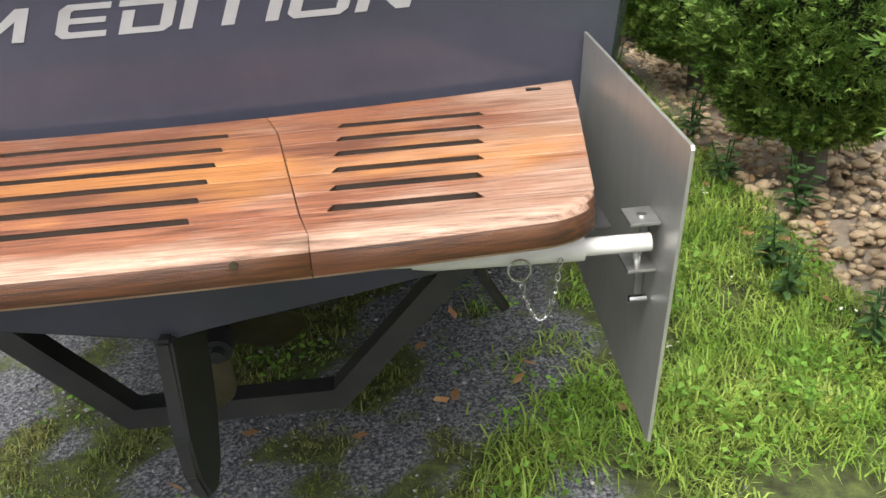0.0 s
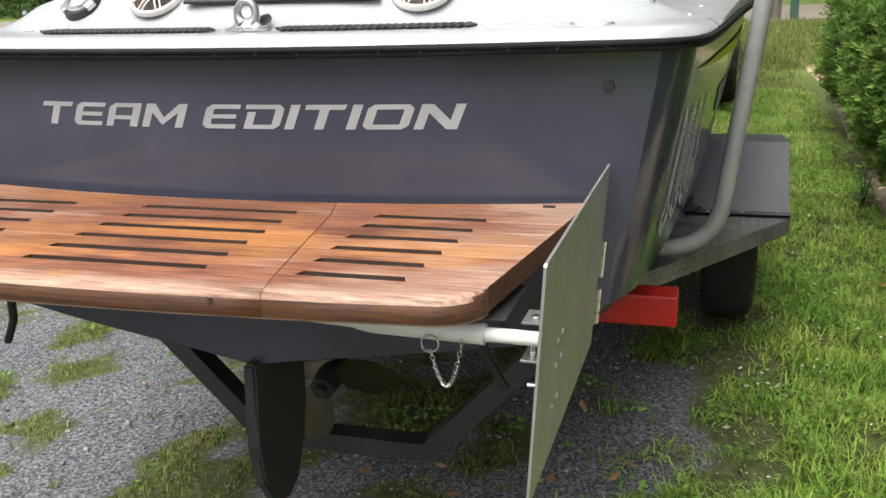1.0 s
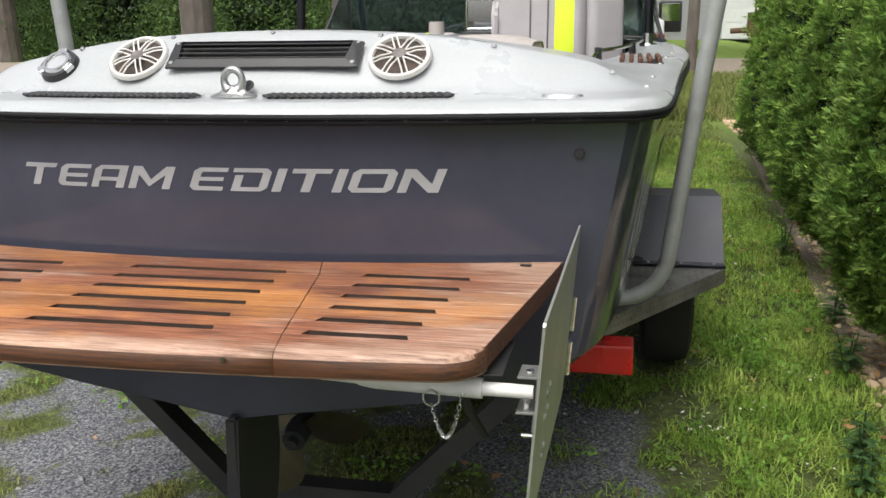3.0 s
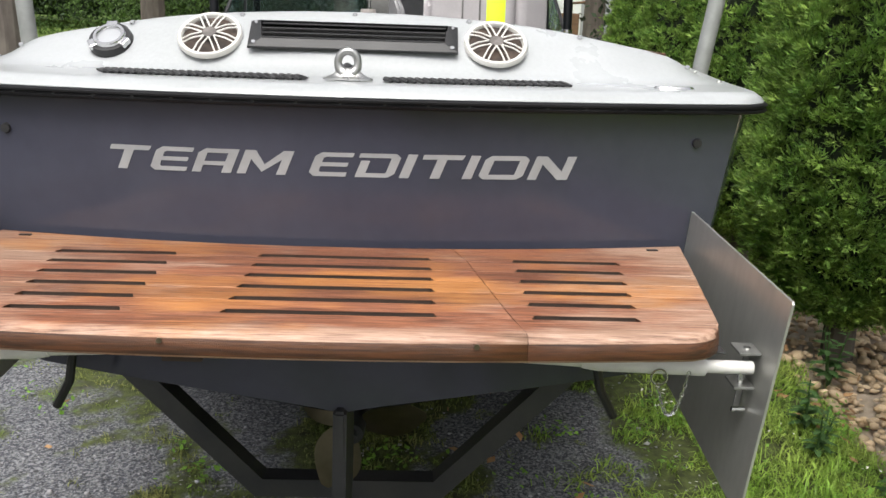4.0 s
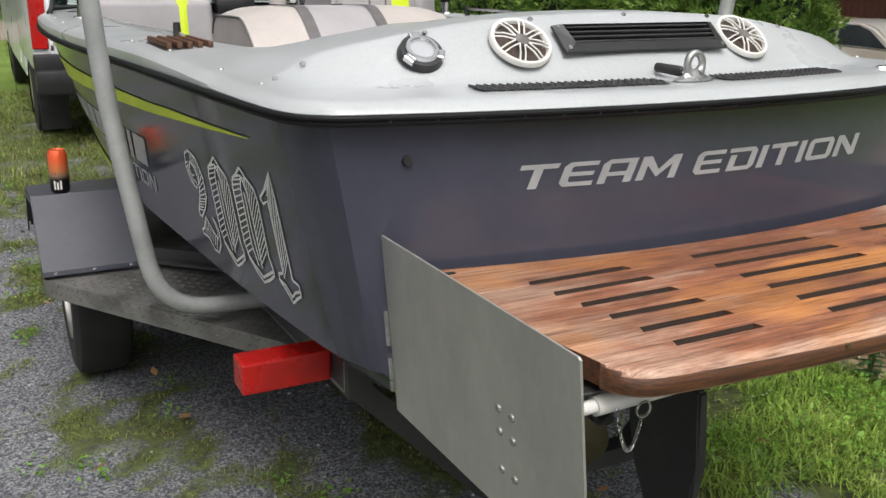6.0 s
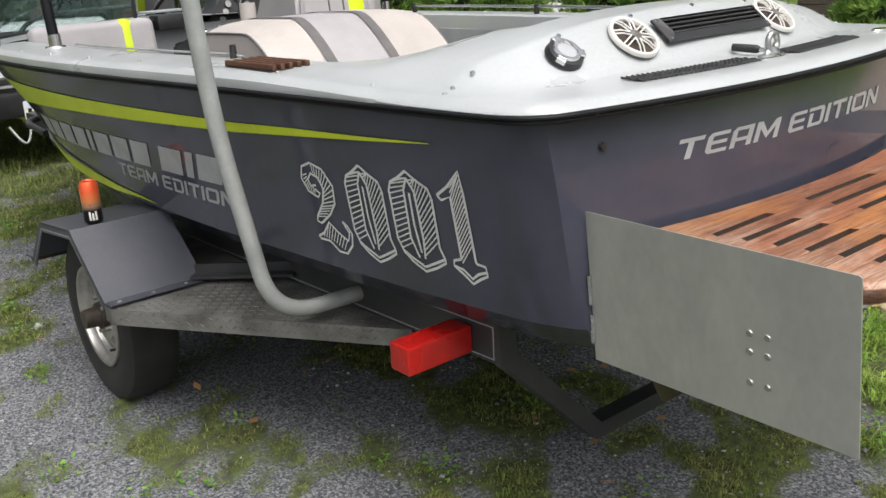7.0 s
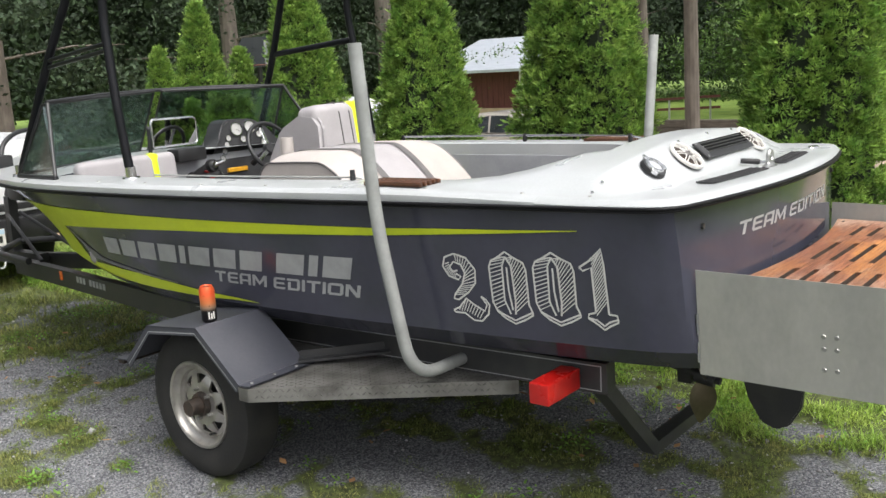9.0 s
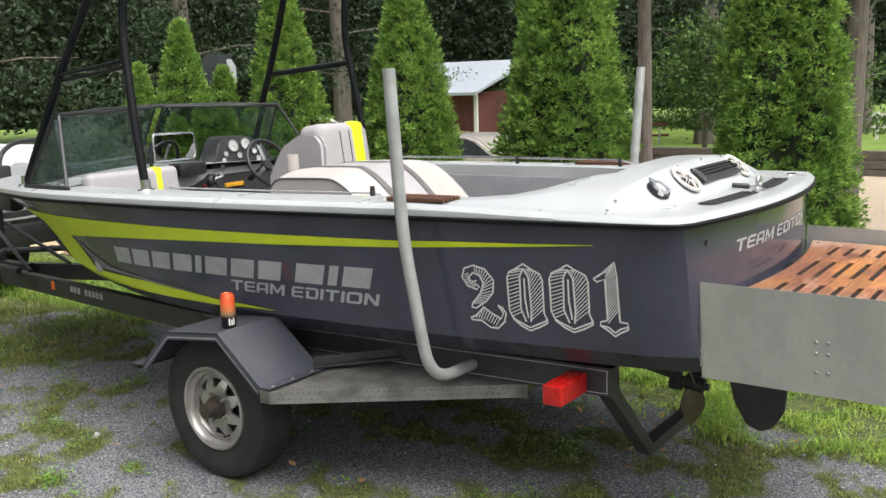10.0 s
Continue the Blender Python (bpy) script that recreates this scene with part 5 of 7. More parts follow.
# ---- wakeboard tower ----
for s in (-1, 1):
    front = [(0.855, 5.36, 1.36), (0.79, 5.0, 1.97), (0.73, 4.80, 2.31), (0.62, 4.45, 2.95)]
    rear = [(0.868, 4.23, 1.36), (0.868, 4.27, 1.68), (0.838, 4.34, 2.16), (0.80, 4.25, 2.75), (0.74, 4.24, 2.95)]
    for pts in (rear, front):
        bm = bmesh.new()
        tube(bm, rounded([(s * x, y, z) for x, y, z in pts], 0.12, 6), 0.0225, 12)
        leg = part("tower_leg", bm, GLOSS_BLACK, boat, "glossy black tower tube", smooth=True)
        bm = bmesh.new()
        disc(bm, Matrix.Translation((s * pts[0][0], pts[0][1], 1.354)), 0.045, 0.012, 20, 0.04)
        disc(bm, Matrix.Translation((s * pts[0][0], pts[0][1], 1.364)), 0.027, 0.05, 16, 0.025)
        part("tower_foot", bm, STEEL, leg, "polished metal tower foot", smooth=True)
    for dz in (0.012, -0.022) if s < 0 else (0.0,):
        bm = bmesh.new()
        tube(bm, [(s * 0.79, 5.02, 1.955 + dz), (s * 0.845, 4.33, 2.0 + dz)], 0.011 if s < 0 else 0.019, 10)
        part("tower_brace", bm, GLOSS_BLACK, boat, "black tower brace", smooth=True)
for y, x in ((4.45, 0.62), (4.24, 0.74)):
    bm = bmesh.new()
    tube(bm, rounded([(-x, y, 2.93), (-x + 0.07, y - 0.02, 3.12), (x - 0.07, y - 0.02, 3.12), (x, y, 2.93)], 0.10, 6), 0.0225, 12)
    part("tower_top", bm, GLOSS_BLACK, boat, "black tower top hoop", smooth=True)

# ---- cockpit ----
bm = boxed(-0.66, 0.66, 1.95, 4.60, 0.80, 0.83)
part("cockpit_floor", bm, CARPET, boat, "dark grey carpeted cockpit floor")
for s in (-1, 1):
    rows = []
    for y in np.linspace(1.9, 4.95, 24):
        x = lerp_table(COCKPIT, y) - 0.006
        low = min(x, half_breadth(y, 0.90) - 0.05)
        rows.append([Vector((s * (x + 0.02), y, 1.30)), Vector((s * x, y, 1.29)), Vector((s * min(x, half_breadth(y, 1.05) - 0.04), y, 1.05)), Vector((s * low, y, 0.90 if y > 4.3 else 0.84))])
    bm = bmesh.new()
    grid(bm, rows)
    part("side_panel", bm, LINER, boat, "grey upholstered cockpit side panel", smooth=True)
bm = boxed(-0.68, 0.68, 4.96, 5.0, 0.92, 1.36)
part("dash_bulkhead", bm, LINER, boat)


def cushion(name, x0, x1, y0, y1, z0, z1, r, mat, label, m=None, parent=None):
    bm = bmesh.new()
    vs = bmesh.ops.create_cube(bm, size=1.0)["verts"]
    for v in vs:
        v.co = Vector((x0 + (v.co.x + .5) * (x1 - x0), y0 + (v.co.y + .5) * (y1 - y0), z0 + (v.co.z + .5) * (z1 - z0)))
    bmesh.ops.bevel(bm, geom=list(bm.edges), offset=r, segments=5, affect="EDGES", profile=0.5)
    if m is not None:
        bmesh.ops.transform(bm, matrix=m, verts=list(bm.verts))
    return part(name, bm, mat, parent or boat, label, smooth=True)


# padded engine cover, its sections side by side, with a grey band and dark piping
def cover_profile(y):
    """Height of the cover's top along the boat."""
    return 1.426 - 0.012 * ((y - 3.45) / 0.45) ** 2


def cover_row(x, lift=0.0):
    """The cover's outline along the boat at one place across it."""
    side = 0.06 * (abs(x) / 0.45) ** 6
    row = [Vector((x, 3.10 + 0.01 * abs(x), 0.83))]
    for k in range(9):
        q = k / 8
        row.append(Vector((x, 3.11 + 0.27 * q - lift, cover_profile(3.3) - side - 0.20 * (1 - q) ** 1.5 + lift)))
    for y in (3.42, 3.52, 3.62):
        row.append(Vector((x, y, cover_profile(y) - side + lift)))
    for k in range(7):
        a = math.pi / 2 * k / 6
        row.append(Vector((x, 3.71 + 0.10 * math.sin(a), cover_profile(3.71) - side - 0.10 * (1 - math.cos(a)) + lift)))
    row.append(Vector((x, 3.83, 0.83)))
    return row


def cover_strip(x0, x1, mat, name, label, lift=0.0, parent=None):
    bm = bmesh.new()
    grid(bm, [cover_row(x, lift) for x in np.linspace(x0, x1, 8)])
    return part(name, bm, mat, parent or boat, label, smooth=True)


cover = cover_strip(-0.41, -0.20, VINYL, "engine_cover", "padded off-white vinyl engine cover with a grey band")
cover_strip(-0.20, 0.10, VINYL_GREY, "grey_band", "grey vinyl band", 0.0, cover)
cover_strip(0.10, 0.40, VINYL, "cover_panel", "", 0.0, cover)
for x in (-0.215, 0.07):
    cover_strip(x, x + 0.045, PIPING, "piping", "dark grey piping", 0.004, cover)
for s in (-1, 1):
    xe = 0.41 if s < 0 else 0.40
    edge = cover_row(s * xe)
    bm = bmesh.new()
    prism(bm, [(p.y, p.z) for p in edge], lambda u, v, h: Vector((s * (xe - 0.003 + h), u, v)), 0.014)
    part("cover_side", bm, VINYL, cover, "off-white vinyl side panel")
    bm = bmesh.new()
    tube(bm, [Vector((s * (xe + 0.012), p.y, p.z - 0.004)) for p in edge[3:-2]], 0.005, 6)
    part("piping", bm, PIPING, cover, smooth=True)

# driver's bench back with a lime stripe
M_SEAT = Matrix.Translation((0.10, 4.01, 1.10)) @ Matrix.Rotation(radians(-7), 4, "X")
seat = cushion("seat_back", 0.06, 0.485, -0.09, 0.09, -0.28, 0.53, 0.05, VINYL_GREY, "grey vinyl bench seat back with a lime stripe", M_SEAT)
bm = bmesh.new()
box(bm, 0.318, 0.462, -0.095, 0.095, -0.10, 0.5345, 0.045, M_SEAT)
part("stripe", bm, LIME_VINYL, seat, "lime vinyl stripe", smooth=True)
cushion("seat_side", 0.0, 0.22, -0.08, 0.08, -0.28, 0.51, 0.05, VINYL_GREY, "grey vinyl wrap-around seat side", M_SEAT @ Matrix.Translation((0.455, 0.0, 0.0)) @ Matrix.Rotation(radians(42), 4, "Z"), seat)
for x in (0.235, 0.315):
    bm = bmesh.new()
    pts = [M_SEAT @ Vector((x, y, z)) for y, z in ((-0.092, -0.1), (-0.092, 0.47), (-0.06, 0.532), (0.06, 0.532), (0.092, 0.47))]
    tube(bm, pts, 0.004, 6)
    part("seam", bm, PIPING, seat)
cushion("seat_cushion", 0.06, 0.76, 4.16, 4.62, 1.0, 1.14, 0.05, VINYL_GREY, "grey vinyl bench seat cushion")
# small side wing of the seat and a cup holder
bm = bmesh.new()
wing = [(4.05, 1.20), (4.05, 1.52), (4.10, 1.58), (4.20, 1.595), (4.40, 1.50), (4.52, 1.33), (4.52, 1.20)]
prism(bm, wing, lambda u, v, h: Vector((0.155 + h, u - 0.10, v)), 0.05)
bmesh.ops.bevel(bm, geom=list(bm.edges), offset=0.018, segments=3, affect="EDGES")
part("seat_wing", bm, VINYL_GREY, seat, "grey padded seat side", smooth=True)
bm = bmesh.new()
ring(bm, Matrix.Translation((-0.10, 3.95, 1.39)), 0.030, 0.036, 0.09, 24)
part("cup_holder", bm, VINYL, boat, "pale cup holder", smooth=True)

# port observer's seat: grey back panel with a lime stripe
M_OBS = Matrix.Translation((0, 4.86, 1.11)) @ Matrix.Rotation(radians(-6), 4, "X")
obs = cushion("observer_backrest", -0.79, -0.17, -0.05, 0.05, -0.25, 0.31, 0.04, VINYL_GREY, "grey padded observer backrest with a lime stripe", M_OBS)
bm = bmesh.new()
box(bm, -0.365, -0.285, -0.0545, 0.0545, -0.2, 0.3145, 0.036, M_OBS)
part("stripe", bm, LIME_VINYL, obs, "lime vinyl stripe", smooth=True)


# dashboard
def dashboard():
    bm = bmesh.new()
    prof = [(-0.04, 1.10), (-0.04, 1.26), (0.12, 1.30), (0.20, 1.36), (0.26, 1.44), (0.31, 1.53), (0.36, 1.56), (0.56, 1.555), (0.66, 1.50), (0.76, 1.38), (0.76, 1.10)]
    prism(bm, prof, lambda u, v, h: Vector((u, 4.93 + h + (v - 1.2) * 0.25, v)), 0.16)
    bmesh.ops.bevel(bm, geom=[e for e in bm.edges if e.calc_length() > 0.02], offset=0.012, segments=2, affect="EDGES")
    dash = part("dashboard", bm, DASH, boat, "black dashboard with round gauges", smooth=True)
    tilt = Matrix.Rotation(radians(76), 4, "X")
    for x, z, r in ((0.405, 1.495, 0.046), (0.515, 1.502, 0.044), (0.325, 1.445, 0.021), (0.300, 1.405, 0.021), (0.272, 1.365, 0.021), (0.245, 1.325, 0.021), (0.575, 1.45, 0.024), (0.60, 1.40, 0.022), (0.44, 1.43, 0.024)):
        m = Matrix.Translation((x, 4.926 + (z - 1.2) * 0.25, z)) @ tilt
        bm = bmesh.new()
        ring(bm, m, r * 0.82, r, 0.010, 24)
        gauge = part("gauge", bm, STEEL, dash, "round instrument with a pale dial", smooth=True)
        bm = bmesh.new()
        disc(bm, m, r * 0.84, 0.003, 20)
        part("dial", bm, DIAL, gauge)
        bm = bmesh.new()
        box(bm, -0.0012, 0.0012, 0, r * 0.7, 0.003, 0.004, 0, m @ Matrix.Rotation(radians(40 + 500 * x), 4, "Z"))
        part("needle", bm, BLACK, gauge)
    for k in range(6):
        bm = bmesh.new()
        z = 1.315 - 0.018 * k
        disc(bm, Matrix.Translation((0.17 + 0.008 * k, 4.925 + (z - 1.2) * 0.25, z)) @ tilt, 0.007, 0.010, 10)
        part("switch", bm, STEEL, dash)
    bm = boxed(0.26, 0.41, 4.925, 4.955, 1.235, 1.262, 0.003)
    part("warning_label", bm, LABEL_YELLOW, dash, "small yellow label")
    for x, z in ((0.10, 1.262), (0.13, 1.222)):
        part("warning_label", boxed(x - 0.014, x + 0.014, 4.928, 4.95, z - 0.006, z + 0.006, 0.002), RED, dash, "small red label")
    # steering wheel
    m = Matrix.Translation((0.395, 4.655, 1.383)) @ Matrix.Rotation(radians(62), 4, "X")
    bm = bmesh.new()
    tube(bm, [m @ Vector((math.cos(a) * 0.165, math.sin(a) * 0.165, 0)) for a in (2 * math.pi * k / 32 for k in range(33))], 0.013, 10, False)
    wheel = part("steering_wheel", bm, BLACK, boat, "black three-spoke steering wheel", smooth=True)
    for k in range(3):
        bm = bmesh.new()
        a = m @ Matrix.Rotation(radians(90 + 120 * k), 4, "Z")
        box(bm, 0.02, 0.160, -0.012, 0.012, -0.025, -0.018, 0.002, a)
        part("spoke", bm, STEEL, wheel)
    bm = bmesh.new()
    disc(bm, m @ Matrix.Translation((0, 0, -0.04)), 0.04, 0.03, 20, 0.032)
    tube(bm, [m @ Vector((0, 0, -0.03)), m @ Vector((0, 0, -0.22))], 0.02, 10)
    part("hub", bm, BLACK, wheel, smooth=True)
    # stereo pod and throttle at the middle
    bm = boxed(-0.145, 0.06, 4.86, 4.98, 1.345, 1.425, 0.016)
    part("glove_box", bm, BLACK, boat, "black glove box pod", smooth=True)
    bm = bmesh.new()
    disc(bm, Matrix.Translation((0.085, 4.87, 1.30)) @ Matrix.Rotation(radians(80), 4, "X"), 0.042, 0.03, 24, 0.036)
    thr = part("throttle", bm, BLACK, boat, "black throttle with a chrome knob", smooth=True)
    bm = bmesh.new()
    disc(bm, Matrix.Translation((0.09, 4.845, 1.305)) @ Matrix.Rotation(radians(80), 4, "X"), 0.026, 0.02, 20, 0.022)
    tube(bm, [(0.09, 4.835, 1.305), (0.13, 4.795, 1.325)], 0.012, 8)
    part("knob", bm, STEEL, thr, smooth=True)


dashboard()
# grab cords along both gunwales on black stand-offs
for s in (-1, 1):
    line = [(s * (lerp_table(COCKPIT, y) + (0.035 if s > 0 else 0.02)), y, 1.392 if s > 0 else 1.372) for y in (np.linspace(2.35, 3.95, 8) if s > 0 else np.linspace(2.82, 4.1, 8))]
    bm = bmesh.new()
    tube(bm, [(line[0][0] - s * 0.02, line[0][1] - (0.16 if s > 0 else 0.03), 1.364)] + line, 0.006 if s > 0 else 0.004, 8)
    rail = part("grab_rail", bm, STEEL if s > 0 else GALV, boat, "thin grab rail along the side deck", smooth=True)
    for p in ((line[0], line[3], line[-1]) if s > 0 else (line[0],)):
        bm = bmesh.new()
        disc(bm, Matrix.Translation((p[0], p[1], 1.356)), 0.012, 0.02, 12)
        disc(bm, Matrix.Translation((p[0], p[1], 1.374)), 0.012, 0.028, 10, 0.010)
        part("stand_off", bm, BLACK, rail)
# black bow rail
bm = bmesh.new()
tube(bm, rounded([(-0.60, 6.12, 1.38), (-0.56, 6.16, 1.50), (-0.42, 6.25, 1.575), (0.0, 6.4, 1.59), (0.42, 6.25, 1.575), (0.56, 6.16, 1.50), (0.60, 6.12, 1.38)], 0.12), 0.016, 10)
part("bow_rail", bm, BLACK, boat, "black bow hand rail", smooth=True)
bm = boxed(-0.64, -0.55, 6.05, 6.13, 1.36, 1.44, 0.012)
part("bow_chock", bm, BLACK, boat, smooth=True)

# ---- trailer front: winch post and tongue details ----
bm = bmesh.new()
beam(bm, [(0, 7.33, 0.50), (0, 7.30, 0.95)], 0.07, 0.07)
beam(bm, [(0, 7.30, 0.95), (0, 7.20, 1.10)], 0.06, 0.06)
part("winch_post", bm, FRAME, trailer, "dark steel winch post")
part("bow_stop", boxed(-0.06, 0.06, 6.98, 7.22, 0.93, 1.16, 0.03), BLACK, trailer, "black rubber bow stop", smooth=True)
for s in (-1, 1):
    bm = bmesh.new()
    tube(bm, [(s * 0.05, 7.28, 0.82), (s * 0.16, 6.62, 0.53)], 0.014, 8)
    part("winch_brace", bm, FRAME, trailer)
    bm = bmesh.new()
    tube(bm, rounded([(s * 0.34, 6.45, 0.58), (s * 0.34, 6.9, 0.60), (0, 7.25, 0.60)], 0.1), 0.024, 10)
    part("front_guide", bm, FRAME, trailer, smooth=True)
    bm = boxed(-0.012, 0.012, -0.02, 0.02, -0.03, 0.03, 0.003, Matrix.Translation((s * 0.295, 6.10, 0.505)))
    part("side_marker", bm, AMBER, trailer, "small amber side marker lamp")
    for k in range(9):
        y = 5.80 - 0.055 * k
        xx = 0.592 - 0.492 * (y - 4.2) / 2.9 + 0.0325
        bm = boxed(-0.001, 0.001, -0.018, 0.018, -0.02, 0.02, 0, Matrix.Translation((s * xx, y, 0.575 - 0.1 * (y - 4.2) / 2.9)) @ Matrix.Rotation(s * math.atan(0.445 / 2.9), 4, "Z"))
        if k != 3:
            part("name_block", bm, DECAL, trailer)

# ---- the drink can on the fender ----
can = thing("drink_can", "tall orange and black drink can standing on the fender", "can", (XT - 1.075, 3.415, 0.748))
bm = bmesh.new()
prof = [(0.0, 0.003), (0.024, 0.0), (0.027, 0.003), (0.033, 0.012), (0.033, 0.142), (0.027, 0.153), (0.0255, 0.157), (0.024, 0.155), (0.0235, 0.151), (0.0, 0.151)]
grid(bm, [[Vector((r * math.cos(a), r * math.sin(a), z)) for r, z in prof] for a in (2 * math.pi * k / 28 for k in range(29))])
bmesh.ops.remove_doubles(bm, verts=bm.verts, dist=0.0003)
part("can_body", bm, CAN, can, "orange can wall fading to black", smooth=True)
bm = bmesh.new()
disc(bm, Matrix.Translation((0, 0, 0.1512)), 0.0235, 0.0015, 24)
box(bm, -0.006, 0.006, -0.012, 0.012, 0.1525, 0.154, 0.0005)
part("lid", bm, STEEL, can, "silver can lid")
for k in range(3):
    bm = bmesh.new()
    a0 = -2.3 + 0.32 * k
    rows = [[Vector((0.0334 * math.cos(a0 + q), 0.0334 * math.sin(a0 + q), z)) for z in (0.018, 0.050 - 0.006 * (k % 2))] for q in (0.0, 0.1, 0.2)]
    grid(bm, rows)
    part("print_bar", bm, WHITE, can, "white printed bar")


# ---- tow vehicle: white pickup ahead of the trailer ----
WHITE_PAINT = material("white_car_paint", (0.74, 0.75, 0.76), 0.3, 0, (0.70, 0.71, 0.72), 2, coat=0.6)
BEIGE_PAINT = material("beige_car_paint", (0.50, 0.46, 0.42), 0.35, 0.2, (0.46, 0.42, 0.38), 2, coat=0.6)
DARK_GLASS = material("dark_car_glass", (0.02, 0.025, 0.028), 0.06, 0, (0.03, 0.035, 0.04), 3, coat=0.6, rough_var=0.02)
PLATE_BLUE = material("pale_blue_plate", (0.55, 0.66, 0.74), 0.4, 0, (0.40, 0.55, 0.68), 6)


def road_wheel(parent, x, y, r, w):
    s = 1 if x > 0 else -1
    bm = bmesh.new()
    prof = [(r * 0.6, w / 2), (r * 0.85, w / 2 + 0.01), (r * 0.97, w / 2 - 0.02), (r, w / 2 - 0.05), (r, -w / 2 + 0.05), (r * 0.97, -w / 2 + 0.02), (r * 0.6, -w / 2)]
    grid(bm, [[Vector((x + a, y + q * math.cos(t), r + q * math.sin(t))) for q, a in prof] for t in (2 * math.pi * k / 32 for k in range(33))])
    wheel = part("wheel", bm, RUBBER, parent, "black tyre", smooth=True)
    bm = bmesh.new()
    disc(bm, Matrix.Translation((x + s * (w / 2 - 0.03), y, r)) @ Matrix.Rotation(s * math.pi / 2, 4, "Y"), r * 0.6, 0.02, 24, r * 0.5)
    part("rim", bm, RIM, wheel, "steel rim")


def pickup():
    t = thing("pickup_truck", "white pickup truck with a black rear bumper hitched to the trailer", "truck", (-0.30, 8.28, 0))
    bm = bmesh.new()
    # bed walls and tailgate
    box(bm, -0.96, -0.82, 0, 2.2, 0.62, 1.34, 0.03)
    box(bm, 0.82, 0.96, 0, 2.2, 0.62, 1.34, 0.03)
    box(bm, -0.82, 0.82, 0.0, 2.2, 0.60, 0.74, 0.01)
    part("bed", bm, WHITE_PAINT, t, "white pickup bed", smooth=True)
    part("tailgate", boxed(-0.80, 0.80, -0.02, 0.05, 0.76, 1.32, 0.02), WHITE_PAINT, t, smooth=True)
    part("tailgate_handle", boxed(-0.09, 0.09, -0.03, -0.018, 1.16, 1.22, 0.005), BLACK, t)
    bm = bmesh.new()
    prof = [(2.2, 0.45), (2.2, 1.30), (2.28, 1.82), (2.45, 1.87), (3.75, 1.87), (4.35, 1.32), (5.65, 1.22), (5.8, 1.05), (5.8, 0.45)]
    prism(bm, prof, lambda u, v, h: Vector((-0.96 + h + (0.10 if v > 1.5 else 0) * (1 if h < 0.5 else -1), u, v)), 1.92)
    bmesh.ops.bevel(bm, geom=[e for e in bm.edges], offset=0.04, segments=2, affect="EDGES")
    part("cab", bm, WHITE_PAINT, t, "white cab and bonnet", smooth=True)
    bm = bmesh.new()
    box(bm, -0.70, 0.70, 2.20, 2.235, 1.36, 1.76, 0.01, Matrix.Translation((0, -0.02, 0)) )
    part("rear_window", bm, DARK_GLASS, t)
    for s in (-1, 1):
        bm = bmesh.new()
        prism(bm, [(2.42, 1.34), (2.46, 1.76), (3.70, 1.76), (4.15, 1.34)], lambda u, v, h: Vector((s * (0.962 - (v - 1.34) * 0.22 + h), u, v)), 0.006)
        part("side_window", bm, DARK_GLASS, t)
        part("tail_lamp", boxed(min(s * .84, s * .965), max(s * .84, s * .965), -0.025, 0.02, 0.82, 1.22, 0.01), RED, t, "red tail lamp")
        bm = boxed(min(s * 1.00, s * 1.28), max(s * 1.00, s * 1.28), 3.52, 3.66, 1.12, 1.50, 0.03)
        mir = part("door_mirror", bm, BLACK, t, "large black towing mirror", smooth=True)
        part("mirror_glass", boxed(min(s * 1.03, s * 1.25), max(s * 1.03, s * 1.25), 3.512, 3.52, 1.26, 1.47, 0.002), MIRROR_GLASS, mir)
        bm = bmesh.new()
        tube(bm, [(s * 0.94, 3.6, 1.25), (s * 1.05, 3.6, 1.30)], 0.02, 8)
        part("mirror_arm", bm, BLACK, mir)
        for y in (0.86, 4.6):
            road_wheel(t, s * 0.84, y, 0.39, 0.25)
        part("sill", boxed(min(s * .80, s * .95), max(s * .80, s * .95), 1.6, 4.2, 0.42, 0.62, 0.02), WHITE_PAINT, t)
    bm = bmesh.new()
    box(bm, -0.97, 0.97, -0.18, 0.02, 0.46, 0.66, 0.03)
    box(bm, -0.97, 0.97, -0.10, 0.03, 0.62, 0.78, 0.02)
    part("rear_bumper", bm, BLACK, t, "black rear bumper", smooth=True)
    part("bumper_trim", boxed(-0.75, 0.75, -0.108, -0.099, 0.70, 0.72), GALV, t)
    plate = part("number_plate", boxed(-0.155, 0.155, -0.194, -0.184, 0.435, 0.59, 0.004), WHITE, t, "number plate with a pale blue top")
    part("plate_band", boxed(-0.150, 0.150, -0.1955, -0.1938, 0.545, 0.585), PLATE_BLUE, plate)
    for k in range(6):
        x = -0.125 + 0.045 * k
        part("plate_bar", boxed(x, x + 0.028, -0.1955, -0.1938, 0.47, 0.53), BLACK, plate)
    bm = bmesh.new()
    beam(bm, [(-0.12, -0.55, 0.45), (-0.12, 0.1, 0.45)], 0.06, 0.06)
    disc(bm, Matrix.Translation((-0.12, -0.49, 0.47)), 0.025, 0.05, 14)
    part("hitch", bm, STEEL, t, "steel tow hitch")
    for s in (-1, 1):
        bm = bmesh.new()
        tube(bm, [Vector((-0.12 + s * (0.03 + 0.17 * q), -0.30 - 0.1 * math.sin(3.1 * q), 0.42 - 0.13 * math.sin(3.14 * q))) for q in np.linspace(0, 1, 12)], 0.010, 6)
        part("hitch_chain", bm, GALV, t)
    part("mud_flap", boxed(-0.94, -0.70, 0.30, 0.315, 0.10, 0.55, 0.004), BLACK, t, "black mud flap")


pickup()


# ---- the lie of the land ----
def clump(x, y, f, seed=0.0):
    return noise.noise(Vector((x * f, y * f, seed)))


